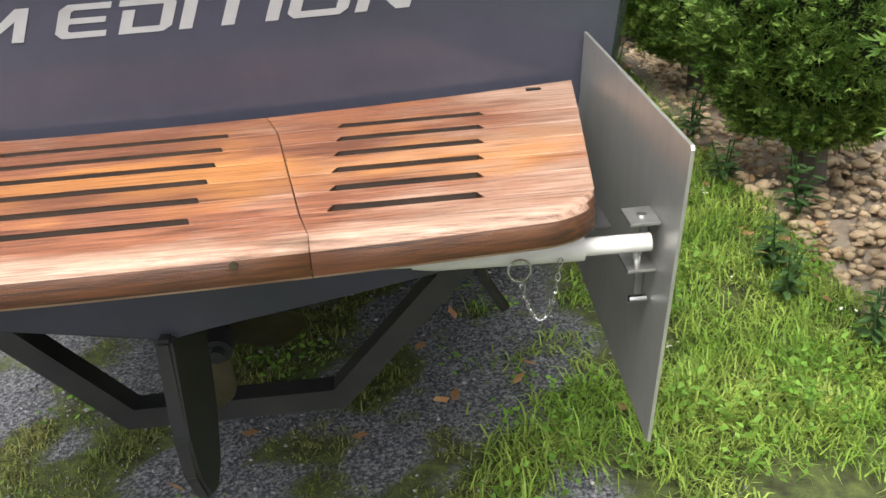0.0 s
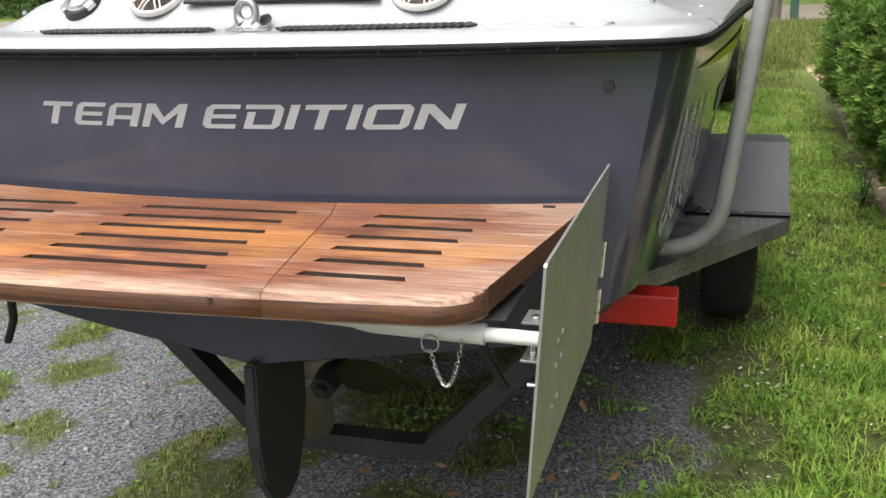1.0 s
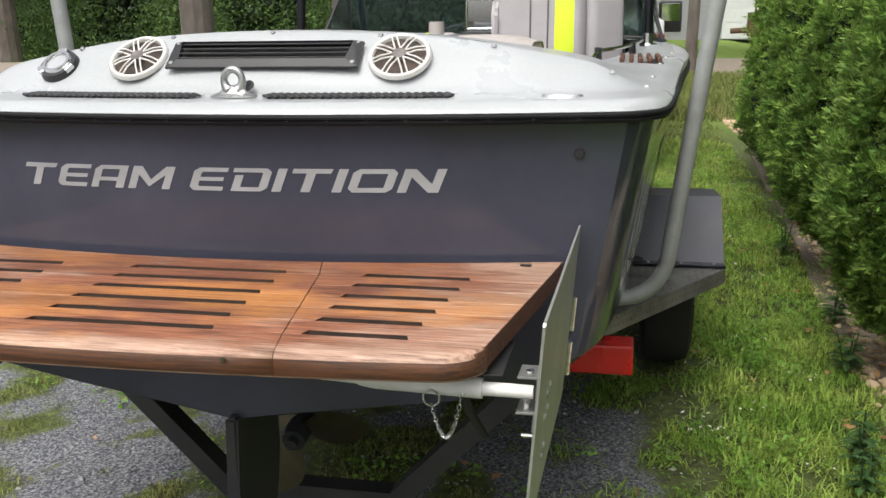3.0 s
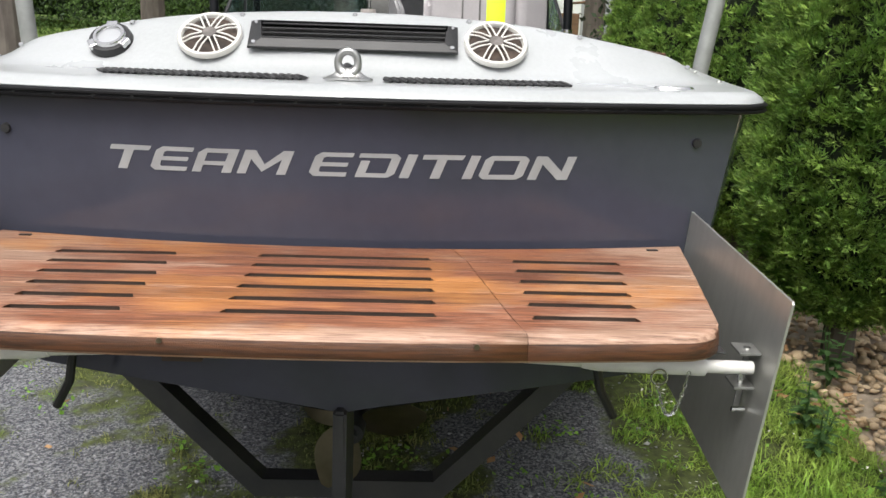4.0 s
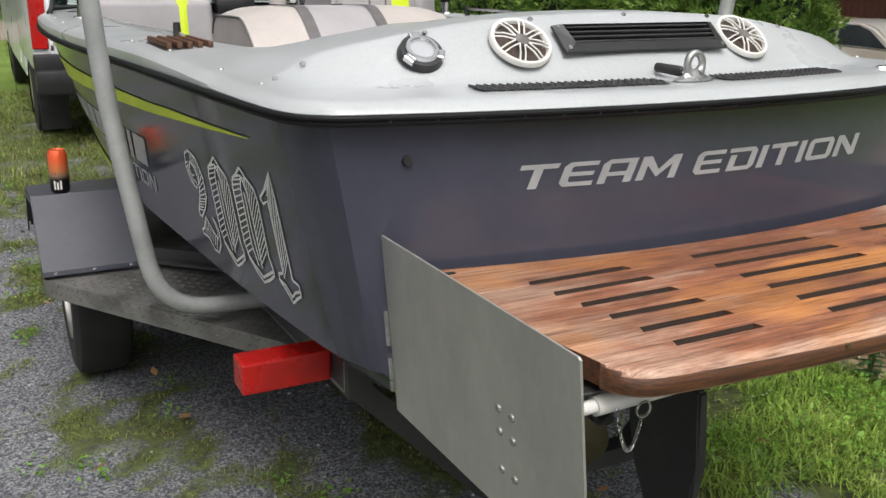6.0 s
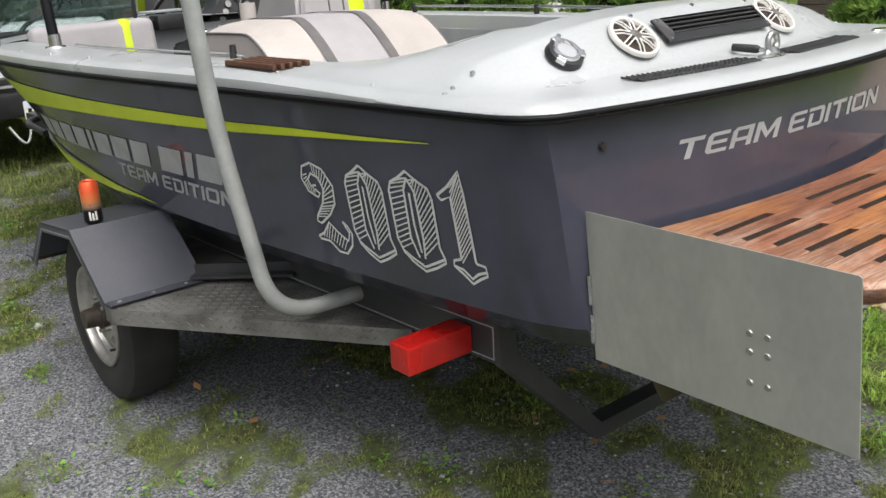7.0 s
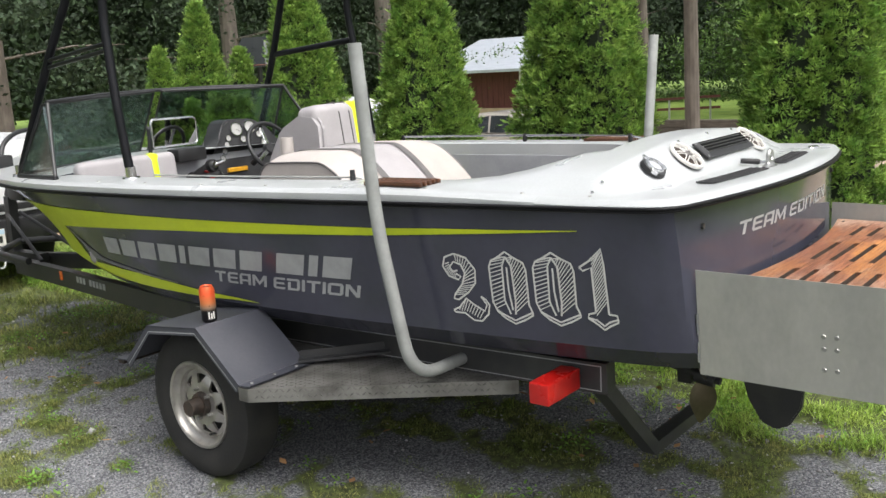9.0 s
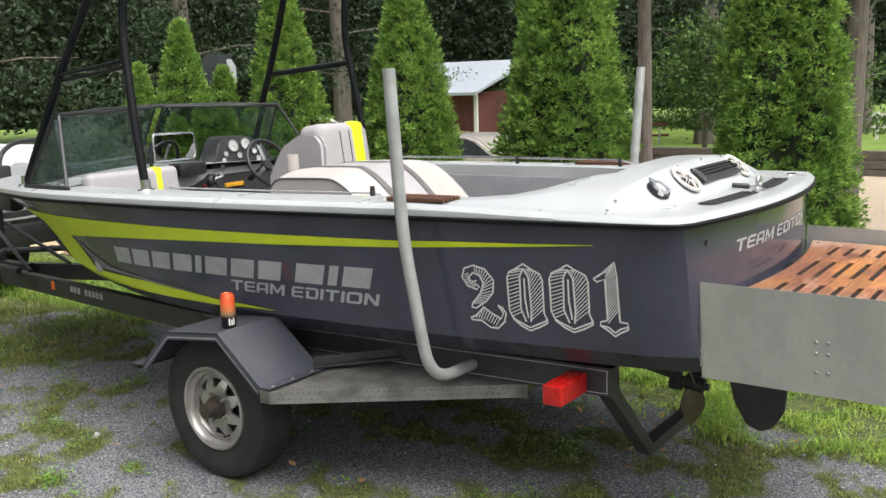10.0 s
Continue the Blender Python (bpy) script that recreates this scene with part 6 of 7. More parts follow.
def ground_z(x, y):
    """Height of the ground: level round the boat, lower on the far drive and towards the road."""
    far = -0.55 - 0.30 * step(7.0, 12.0, y)
    z = far * step(4.5, 7.5, x)
    z += 0.52 * step(18.2, 18.3, x) * step(14.0, 12.0, y) * step(27.0, 20.0, x)
    return z - 0.4 * step(26.0, 40.0, y) * step(7.5, 4.5, x)


def sedan(at, turn, paint, name, label, size=1.0, tall=1.0):
    t = thing(name, label, "car", at)
    t.rotation_euler = (0, 0, turn)
    low = [(-2.2, 0.30), (-2.25, 0.62), (-2.15, 0.88), (-1.45, 0.96), (1.0, 0.94), (2.05, 0.80), (2.25, 0.60), (2.2, 0.30)]
    bm = bmesh.new()
    prism(bm, [(a * size, b * tall) for a, b in low], lambda u, v, h: Vector((-0.86 + h, u, v)), 1.72)
    bmesh.ops.bevel(bm, geom=list(bm.edges), offset=0.07, segments=3, affect="EDGES")
    part("body", bm, paint, t, smooth=True)
    roof = [(-1.75, 0.92), (-1.20, 1.30), (-0.70, 1.43), (0.1, 1.43), (0.45, 1.34), (1.15, 0.92)]
    bm = bmesh.new()
    prism(bm, [(a * size, b * tall) for a, b in roof], lambda u, v, h: Vector(((-0.80 + h) * (1 - 0.28 * max(0, v / tall - 0.92)), u, v)), 1.60)
    bmesh.ops.bevel(bm, geom=list(bm.edges), offset=0.05, segments=3, affect="EDGES")
    part("roof", bm, paint, t, smooth=True)
    for s in (-1, 1):
        for pts in ([(-1.42, 0.98), (-1.05, 1.26), (-0.42, 1.36), (-0.42, 0.98)], [(-0.36, 0.98), (-0.36, 1.36), (0.08, 1.36), (0.36, 1.28), (0.85, 0.98)]):
            bm = bmesh.new()
            prism(bm, [(a * size, b * tall) for a, b in pts], lambda u, v, h: Vector((s * (0.80 * (1 - 0.28 * max(0, v / tall - 0.92)) + 0.004 + h), u, v)), 0.004)
            part("window", bm, DARK_GLASS, t, "dark side window")
        for y in (-1.35, 1.4):
            road_wheel(t, s * 0.76, y * size, 0.32, 0.2)
    return t


sedan((14.2, 12.4, ground_z(14.2, 12.4)), radians(178), BEIGE_PAINT, "sedan", "beige saloon car parked beyond the hedge")
sedan((11.6, 16.1, ground_z(11.6, 16.1)), radians(4), WHITE_PAINT, "suv", "white car parked beyond the hedge", 0.85, 1.36)

# ---- buildings ----
BARN_RED = material("dark_red_boards", (0.12, 0.035, 0.030), 0.8, 0, (0.09, 0.028, 0.025), 3, 0.4, 20, (8, 8, 1))
ROOF_METAL = material("pale_metal_roof", (0.52, 0.56, 0.62), 0.45, 0.4, (0.46, 0.50, 0.56), 2, 0.2, 10, (6, 1, 1))
SIDING = material("grey_siding", (0.34, 0.34, 0.36), 0.7, 0, (0.30, 0.30, 0.32), 3, 0.2, 20, (1, 1, 12))
BOARD = material("bare_plywood", (0.42, 0.32, 0.22), 0.8, 0, (0.36, 0.27, 0.18), 4)


def barn():
    t = thing("barn", "dark red boarded barn with a pale metal roof", "barn", (24.0, 19.0, -1.02))
    wall = part("wall", boxed(0, 7, 0.0, 4.0, 0, 2.45), BARN_RED, t)
    for k in range(16):
        part("board", boxed(-0.03, 0.0, k * 0.25 + 0.008, (k + 1) * 0.25 - 0.008, 0.02, 2.44), BARN_RED, wall)
    bm = bmesh.new()
    prism(bm, [(-0.5, 2.35), (3.5, 3.52), (7.5, 2.35), (7.5, 2.45), (3.5, 3.64), (-0.5, 2.45)], lambda u, v, h: Vector((u, -0.3 + h, v)), 4.6)
    roof = part("roof", bm, ROOF_METAL, t, "pale ribbed metal roof")
    part("corner_trim", boxed(-0.06, 0.06, -0.07, 0.05, 0, 2.4), WHITE, t, "white corner board")
    part("board_sheet", boxed(-0.16, -0.12, 0.2, 2.4, 0.15, 1.05), BOARD, t, "bare plywood sheet leaning on the wall")


barn()


def garage():
    t = thing("garage", "grey-sided garage with a white overhead door", "building", (2.6, 48.0, -0.42))
    wall = part("wall", boxed(-2.0, 12.0, 0, 7, 0, 4.6), SIDING, t)
    for k in range(14):
        part("siding_board", boxed(-2.0, 12.0, -0.02, 0.0, 0.3 + 0.3 * k + 0.012, 0.3 + 0.3 * (k + 1)), SIDING, wall)
    bm = bmesh.new()
    prism(bm, [(-2.5, 4.5), (5.0, 7.2), (12.5, 4.5), (12.5, 4.7), (5.0, 7.4), (-2.5, 4.7)], lambda u, v, h: Vector((u, -0.4 + h, v)), 8.0)
    part("roof", bm, ROOF_METAL, t)
    door = part("overhead_door", boxed(2.1, 5.3, -0.07, -0.02, 0.05, 2.9), WHITE_PAINT, t, "white panelled overhead door")
    for r in range(4):
        for c in range(4):
            part("door_panel", boxed(2.2 + c * 0.78, 2.2 + c * 0.78 + 0.66, -0.085, -0.07, 0.15 + r * 0.7, 0.15 + r * 0.7 + 0.55, 0.01), WHITE_PAINT, door)


garage()

RUST_HOOP = material("dull_orange_hoop", (0.10, 0.035, 0.02), 0.6, 0.3, (0.07, 0.03, 0.02), 10)
# basketball hoop beyond the hedge
hoop = thing("basketball_hoop", "basketball backboard on a dark pole", "basketball hoop", (8.95, 15.38, ground_z(8.95, 15.38)))
bm = bmesh.new()
tube(bm, [(0.2, 0.2, 0), (0.2, 0.2, 3.0)], 0.05, 10)
part("pole", bm, BLACK, hoop)
bm = bmesh.new()
prism(bm, [(-0.42, 2.75), (0.34, 2.75), (0.34, 3.12), (0.22, 3.36), (-0.30, 3.36), (-0.42, 3.12)], lambda u, v, h: Vector((u * 0.8, -u * 0.5 - h, v)), 0.04)
part("backboard", bm, DARK_GLASS, hoop, "dark backboard with a pale edge")
bm = bmesh.new()
prism(bm, [(0.14, 2.78), (0.33, 2.78), (0.33, 3.10), (0.24, 3.26), (0.14, 3.26)], lambda u, v, h: Vector((u * 0.8 - 0.005, -u * 0.5 - 0.04 - h, v)), 0.01)
part("backboard_panel", bm, LINER, hoop, "white backboard panel")
bm = bmesh.new()
ring(bm, Matrix.Translation((-0.15, -0.25, 2.78)), 0.18, 0.195, 0.02, 24)
part("rim", bm, RUST_HOOP, hoop)

# green utility box and a rusty pump stand beyond the hedge
part_box = thing("utility_box", "small green metal utility box on the lawn", "utility box", (1.98, 20.2, 0))
part("case", boxed(-0.08, 0.08, -0.08, 0.08, 0, 0.55, 0.02), material("green_box_paint", (0.03, 0.09, 0.06), 0.5, 0, (0.04, 0.10, 0.07), 4), part_box)
part("lid", boxed(-0.085, 0.085, -0.085, 0.085, 0.55, 0.58, 0.01), BOTTOM, part_box)
RUST_IRON = material("rusty_brown_iron", (0.16, 0.09, 0.045), 0.8, 0.2, (0.10, 0.06, 0.035), 8, 0.4)
pump = thing("hand_pump", "rusty brown iron hand pump on a post", "pump", (2.95, 20.2, 0))
pump.scale = (0.72, 0.72, 0.72)
part("post", boxed(-0.16, 0.16, -0.16, 0.16, 0, 1.06, 0.02), RUST_IRON, pump)
part("pump_body", boxed(-0.30, 0.30, -0.25, 0.25, 1.05, 1.72, 0.05), RUST_IRON, pump)
bm = bmesh.new()
tube(bm, [(-0.2, 0, 1.23), (-0.78, 0, 1.20)], 0.08, 10)
part("spout", bm, RUST_IRON, pump)
bm = bmesh.new()
tube(bm, [(-0.1, 0, 1.70), (-0.1, 0, 2.0), (0.48, 0, 2.06)], 0.04, 8)
part("handle", bm, RUST_IRON, pump)
# red and white rail at the far lawn
fence = thing("far_fence", "low white and red rail fence on the lawn", "fence", (24.4, 12.1, ground_z(24.4, 12.1)))
for k in range(4):
    part("post", boxed(-0.025, 0.025, k * 1.4 - 0.025, k * 1.4 + 0.025, 0, 0.85), GALV, fence)
bm = bmesh.new()
beam(bm, [(0.06, -0.3, 0.95), (0.06, 4.5, 0.75)], 0.03, 0.08)
beam(bm, [(0.06, -0.3, 0.6), (0.06, 4.5, 0.45)], 0.03, 0.08)
part("rail", bm, BARN_RED, fence)


SLEEPER = material("dark_weathered_sleeper", (0.085, 0.072, 0.060), 0.9, 0, (0.14, 0.12, 0.10), 4, 0.5, 30, (6, 1, 6))
retaining = thing("retaining_wall", "low dark weathered timber retaining wall along the far drive", "wall", (18.2, 0.0, -0.6), kind="structure")
for course in range(3):
    for k in range(7):
        part("sleeper", boxed(-0.12, 0.06, -4.0 + 2.3 * k + 0.4 * (course % 2), -1.72 + 2.3 * k + 0.4 * (course % 2), 0.21 * course, 0.21 * course + 0.20, 0.02), SLEEPER, retaining)
rail = thing("white_rail", "white painted rail on the far lawn", "fence", (30.0, 6.6, ground_z(30.0, 6.6)))
for k in range(3):
    part("post", boxed(-0.05, 0.05, -1.6 * k - 0.05, -1.6 * k + 0.05, 0, 0.95, 0.01), WHITE, rail)
for z in (0.45, 0.85):
    part("rail_board", boxed(-0.08, -0.05, -3.4, 0.2, z - 0.06, z + 0.06, 0.005), WHITE, rail)


# ---- ground ----
def bed_edge(y):
    """Where the lawn gives way to the stones under the hedge."""
    return 1.30 + 0.048 * (y - 2.1)


def grass_cover(x, y):
    """How much grass grows at a place, from 0 to 1."""
    lawn = 0.92 * step(0.20, 1.0, x + 0.30 * clump(x, y, 1.3, 3.0))
    under = 0.50 * step(-1.7, -0.9, x) * step(6.0, 3.0, y)
    ahead = 0.95 * step(5.6, 6.9, y + 0.5 * clump(x, y, 0.8, 5.0)) * step(-3.2, -1.2, x + 0.12 * (y - 6))
    base = max(lawn, under, ahead, 0.33)
    if base < 0.9:
        base += 0.65 * clump(x, y, 1.6, 1.0) + 0.90 * clump(x, y, 4.2, 2.0) + 0.75 * clump(x, y, 10.0, 2.5) - 0.03
    else:
        base += 0.6 * clump(x, y, 2.3, 21.0) + 0.65 * clump(x, y, 7.0, 22.0) - 0.20
    if bed_edge(y) < x < 3.2 and 0.4 < y < 13.8:
        base = 0.04 + 0.55 * step(0.10, -0.02, x - bed_edge(y) + 0.12 * clump(x, y, 6.0, 6.0))
    road = (7.4 < x < 18.2 and y < 26) or (19.5 < y < 25.5 and -30 < x < 7)
    if road:
        base = 0.05
    elif x > 3.2 or y > 12 or x < -14:
        base = 0.95
    return min(1.0, max(0.0, base))


def ground_material():
    m = bpy.data.materials.new("gravel_and_lawn")
    m.use_nodes = True
    n, l = m.node_tree.nodes, m.node_tree.links
    b = n["Principled BSDF"]
    b.inputs["Roughness"].default_value = 0.9
    b.inputs["Specular IOR Level"].default_value = 0.25
    tc = n.new("ShaderNodeTexCoord")

    def tex(kind, scale, detail=4.0):
        t = n.new(kind)
        t.inputs["Scale"].default_value = scale
        if "Detail" in t.inputs:
            t.inputs["Detail"].default_value = detail
        l.new(tc.outputs["Object"], t.inputs["Vector"])
        return t

    def ramp(src, stops):
        r = n.new("ShaderNodeValToRGB")
        while len(r.color_ramp.elements) < len(stops):
            r.color_ramp.elements.new(0.5)
        for e, (p, c) in zip(r.color_ramp.elements, stops):
            e.position, e.color = p, (*c, 1)
        l.new(src, r.inputs[0])
        return r.outputs[0]

    def mixed(fac, a, c, kind="MIX"):
        x = n.new("ShaderNodeMix")
        x.data_type, x.blend_type = "RGBA", kind
        if isinstance(fac, float):
            x.inputs["Factor"].default_value = fac
        else:
            l.new(fac, x.inputs["Factor"])
        l.new(a, x.inputs["A"]), l.new(c, x.inputs["B"])
        return x.outputs["Result"]

    chips = tex("ShaderNodeTexVoronoi", 140)
    small = tex("ShaderNodeTexVoronoi", 260)
    big = tex("ShaderNodeTexNoise", 1.7, 6)
    chip_grey = ramp(chips.outputs["Color"], [(0.0, (0.050, 0.053, 0.062)), (0.55, (0.064, 0.068, 0.079)), (0.94, (0.088, 0.092, 0.104)), (1.0, (0.32, 0.32, 0.32))])
    fine_grey = ramp(small.outputs["Color"], [(0.0, (0.048, 0.051, 0.060)), (1.0, (0.085, 0.089, 0.102))])
    gravel = mixed(0.45, chip_grey, fine_grey)
    gravel = mixed(0.5, gravel, ramp(big.outputs["Fac"], [(0.3, (0.62, 0.62, 0.64)), (0.7, (1, 1, 1))]), "MULTIPLY")
    grit = tex("ShaderNodeTexNoise", 85, 10)
    gravel = mixed(1.0, gravel, ramp(grit.outputs["Fac"], [(0.36, (0.55, 0.55, 0.55)), (0.5, (1, 1, 1)), (0.66, (1.5, 1.5, 1.5))]), "MULTIPLY")
    soil_noise = tex("ShaderNodeTexNoise", 26, 6)
    turf = ramp(soil_noise.outputs["Fac"], [(0.3, (0.040, 0.040, 0.022)), (0.5, (0.070, 0.085, 0.030)), (0.75, (0.12, 0.15, 0.045))])
    far_turf = ramp(big.outputs["Fac"], [(0.3, (0.10, 0.165, 0.032)), (0.7, (0.17, 0.24, 0.05))])
    attr = n.new("ShaderNodeAttribute")
    attr.attribute_name = "grass"
    far = n.new("ShaderNodeAttribute")
    far.attribute_name = "distance"
    tan = n.new("ShaderNodeAttribute")
    tan.attribute_name = "sand"
    turf = mixed(far.outputs["Fac"], turf, far_turf)
    sandy = ramp(soil_noise.outputs["Fac"], [(0.3, (0.28, 0.22, 0.16)), (0.7, (0.42, 0.35, 0.27))])
    bare = mixed(tan.outputs["Fac"], gravel, sandy)
    edge = n.new("ShaderNodeMath")
    edge.operation = "MULTIPLY_ADD"
    l.new(soil_noise.outputs["Fac"], edge.inputs[0])
    edge.inputs[1].default_value = 0.5
    l.new(attr.outputs["Fac"], edge.inputs[2])
    mask = ramp(edge.outputs[0], [(0.62, (0, 0, 0)), (0.88, (1, 1, 1))])
    l.new(mixed(mask, bare, turf), b.inputs["Base Color"])
    bp = n.new("ShaderNodeBump")
    bp.inputs["Strength"].default_value, bp.inputs["Distance"].default_value = 0.45, 0.005
    l.new(chips.outputs["Distance"], bp.inputs["Height"]), l.new(bp.outputs[0], b.inputs["Normal"])
    return m


def build_ground():
    xs = [-400, -200, -100, -60, -40, -28, -20, -14, -11, -9, -7.5, -6.5] + [-6 + 0.09 * k for k in range(101)] + [3.2, 3.4, 4, 5, 6, 7, 7.4, 7.6, 9, 11, 13, 15, 17, 18.19, 18.31, 20, 22, 24, 27, 35, 50, 80, 150, 400]
    ys = [-400, -150, -60, -30, -16, -9, -6, -4, -3, -2.2] + [-1.6 + 0.09 * k for k in range(131)] + [10.6, 11.2, 12, 13, 14.5, 16, 18, 19.4, 19.6, 22, 24, 25.4, 25.6, 28, 31, 35, 42, 55, 80, 150, 400]
    verts, cover, far, sand = [], [], [], []
    for y in ys:
        for x in xs:
            near = -6 < x < 3.2 and -1.6 < y < 10
            z = 0.012 * clump(x, y, 2.2, 7.0) + 0.02 * clump(x, y, 0.5, 8.0) if near else ground_z(x, y)
            verts.append((x, y, z - (0.02 if bed_edge(y) < x < 3.2 and 0.4 < y < 13.8 else 0)))
            turf = 0.85 * step(0.25, 0.6, x + 0.15 * clump(x, y, 3.0, 31.0)) if x < bed_edge(y) and y < 12 else 0.0
            # plain gravel and lawn away from the boat
            plain = (x < -6 or y < -1.6) and y < 6
            cover.append((0.95 if x > 0.5 or x < -13 else 0.2) if plain else max(grass_cover(x, y), turf))
            far.append(max(step(3.2, 6.0, x), step(9.0, 13.0, y)))
            sand.append(1.0 if (7.3 < x < 18.25 and y < 26) else 0.9 if bed_edge(y) - 0.05 < x < 3.3 and 0.2 < y < 13.9 else 0.7 if 19.5 < y < 25.5 else 0.0)
    w = len(xs)
    faces = [(j * w + i, j * w + i + 1, (j + 1) * w + i + 1, (j + 1) * w + i) for j in range(len(ys) - 1) for i in range(w - 1)]
    me = bpy.data.meshes.new("ground")
    me.from_pydata(verts, [], faces)
    me.shade_smooth()
    for name, data in (("grass", cover), ("distance", far), ("sand", sand)):
        me.attributes.new(name, "FLOAT", "POINT").data.foreach_set("value", data)
    me.materials.append(ground_material())
    return tagged(new("ground", me), "grey gravel drive with grass growing through it", "ground", kind="structure")


build_ground()


def mesh_from(name, verts, faces, mat, label, category, kind="", parent=None):
    """One mesh from arrays of points and of equal-sized faces."""
    verts, faces = np.asarray(verts, dtype=np.float32), np.asarray(faces, dtype=np.int32)
    me = bpy.data.meshes.new(name)
    k = faces.shape[1]
    me.vertices.add(len(verts)), me.loops.add(faces.size), me.polygons.add(len(faces))
    me.vertices.foreach_set("co", verts.ravel())
    me.loops.foreach_set("vertex_index", faces.ravel())
    me.polygons.foreach_set("loop_start", np.arange(0, faces.size, k, dtype=np.int32))
    me.update(calc_edges=True)
    me.materials.append(mat)
    ob = new(name, me)
    ob.parent = parent
    return tagged(ob, label, category, "", kind)


def leaf_material(name, dark, light, rough=0.55, low=0.55, high=1.25, through=0.25, patch=2.2):
    m = material(name, dark, rough, 0, light, patch, 0.0, 30)
    n, l = m.node_tree.nodes, m.node_tree.links
    b = n["Principled BSDF"]
    b.inputs["Specular IOR Level"].default_value = 0.3
    random_tint(m, low, high)
    out = n["Material Output"]
    tr = n.new("ShaderNodeBsdfTranslucent")
    l.new(b.inputs["Base Color"].links[0].from_socket, tr.inputs["Color"])
    mx = n.new("ShaderNodeMixShader")
    mx.inputs[0].default_value = through
    l.new(b.outputs[0], mx.inputs[1]), l.new(tr.outputs[0], mx.inputs[2]), l.new(mx.outputs[0], out.inputs["Surface"])
    return m


rng = np.random.default_rng(7)
GRASS = leaf_material("grass_blade", (0.22, 0.37, 0.055), (0.39, 0.50, 0.11), 0.5, 0.45, 1.4, 0.35, 4.0)
DRY_GRASS = leaf_material("olive_grass_blade", (0.15, 0.205, 0.045), (0.27, 0.275, 0.09), 0.6, 0.45, 1.4, 0.3, 5.0)


def blades(centres, spread, length, width, lean, per):
    """Bent grass blades in tufts; returns points and triangles."""
    c = np.repeat(np.asarray(centres, dtype=np.float64), per, axis=0)
    k = len(c)
    base = c.copy()
    base[:, :2] += rng.normal(0, 1, (k, 2)) * spread * c[:, 3:4]
    base = np.column_stack([base[:, :2], np.zeros(k)])
    ang = rng.uniform(0, 2 * np.pi, k)
    ln = length * c[:, 3] * rng.uniform(0.5, 1.3, k)
    tilt = lean * rng.uniform(0.2, 1.4, k)
    d = np.column_stack([np.cos(ang), np.sin(ang), np.zeros(k)])
    s = np.column_stack([-np.sin(ang), np.cos(ang), np.zeros(k)]) * (width * rng.uniform(0.6, 1.3, k))[:, None]
    up = np.array([0, 0, 1.0])
    mid = base + d * (ln * 0.42 * np.sin(tilt))[:, None] + up * (ln * 0.55 * np.cos(tilt * 0.6))[:, None]
    tip = base + d * (ln * np.sin(np.minimum(1.5, tilt * 1.3)))[:, None] + up * (ln * 0.9 * np.cos(np.minimum(1.45, tilt * 1.25)))[:, None]
    v = np.stack([base - s, base + s, mid - s * 0.8, mid + s * 0.8, tip], axis=1).reshape(-1, 3)
    i = np.arange(k)[:, None] * 5
    f = np.concatenate([i + [[0, 1, 3]], i + [[0, 3, 2]], i + [[2, 3, 4]]])
    return v, f


def scatter(x0, x1, y0, y1, n, power, size, limit=1.0):
    out = []
    for x, y, q in zip(rng.uniform(x0, x1, n), rng.uniform(y0, y1, n), rng.uniform(0, 1, n)):
        g = grass_cover(x, y)
        if q < max(0.0, g - 0.12) ** power * limit:
            tyre = any(abs(x - XT - s * 0.99) < 0.12 and abs(y - 3.56) < 0.2 for s in (-1, 1))
            if not tyre:
                out.append((x, y, 0, size * (0.6 + 0.7 * g) * (1 + 0.45 * clump(x, y, 2.5, 9.0) + 0.55 * clump(x, y, 7.0, 4.0))))
    return out


lush = [(x, y, z, s * (1 - 0.3 * step(1.1, 1.4, x))) for x, y, z, s in scatter(0.15, 1.42, -0.3, 10, 13500, 1.4, 1.0)]
v, f = blades(lush, 0.030, 0.060, 0.0024, 1.3, 14)
mesh_from("lawn_grass", v, f, GRASS, "lush green lawn grass beside the hedge", "grass", "stuff")
patchy = scatter(-5.2, 0.35, -0.4, 6.3, 46000, 1.7, 0.85)
patchy = [(x, y, z, s * (1.0 - 0.35 * step(-1.9, -1.2, x) * step(6.0, 4.8, y))) for x, y, z, s in patchy]
v, f = blades(patchy, 0.024, 0.040, 0.0018, 1.3, 13)
mesh_from("patchy_grass", v, f, DRY_GRASS, "patchy olive grass growing through the gravel", "grass", "stuff")
ahead = scatter(-5.2, 1.4, 6.0, 12.0, 14000, 1.5, 0.95)
v, f = blades(ahead, 0.03, 0.066, 0.0026, 1.1, 8)
beyond = scatter(-1.0, 2.6, 11.8, 19.4, 6000, 1.2, 1.4)
v2, f2 = blades(beyond, 0.05, 0.085, 0.0045, 1.0, 8)
v, f = np.concatenate([v, v2]), np.concatenate([f, f2 + len(v)])
mesh_from("front_grass", v, f, DRY_GRASS, "olive grass ahead of the gravel", "grass", "stuff")

# clover and small broad leaves among the grass
CLOVER = leaf_material("clover_leaf", (0.13, 0.27, 0.035), (0.20, 0.36, 0.055), 0.5, 0.6, 1.35, 0.3)


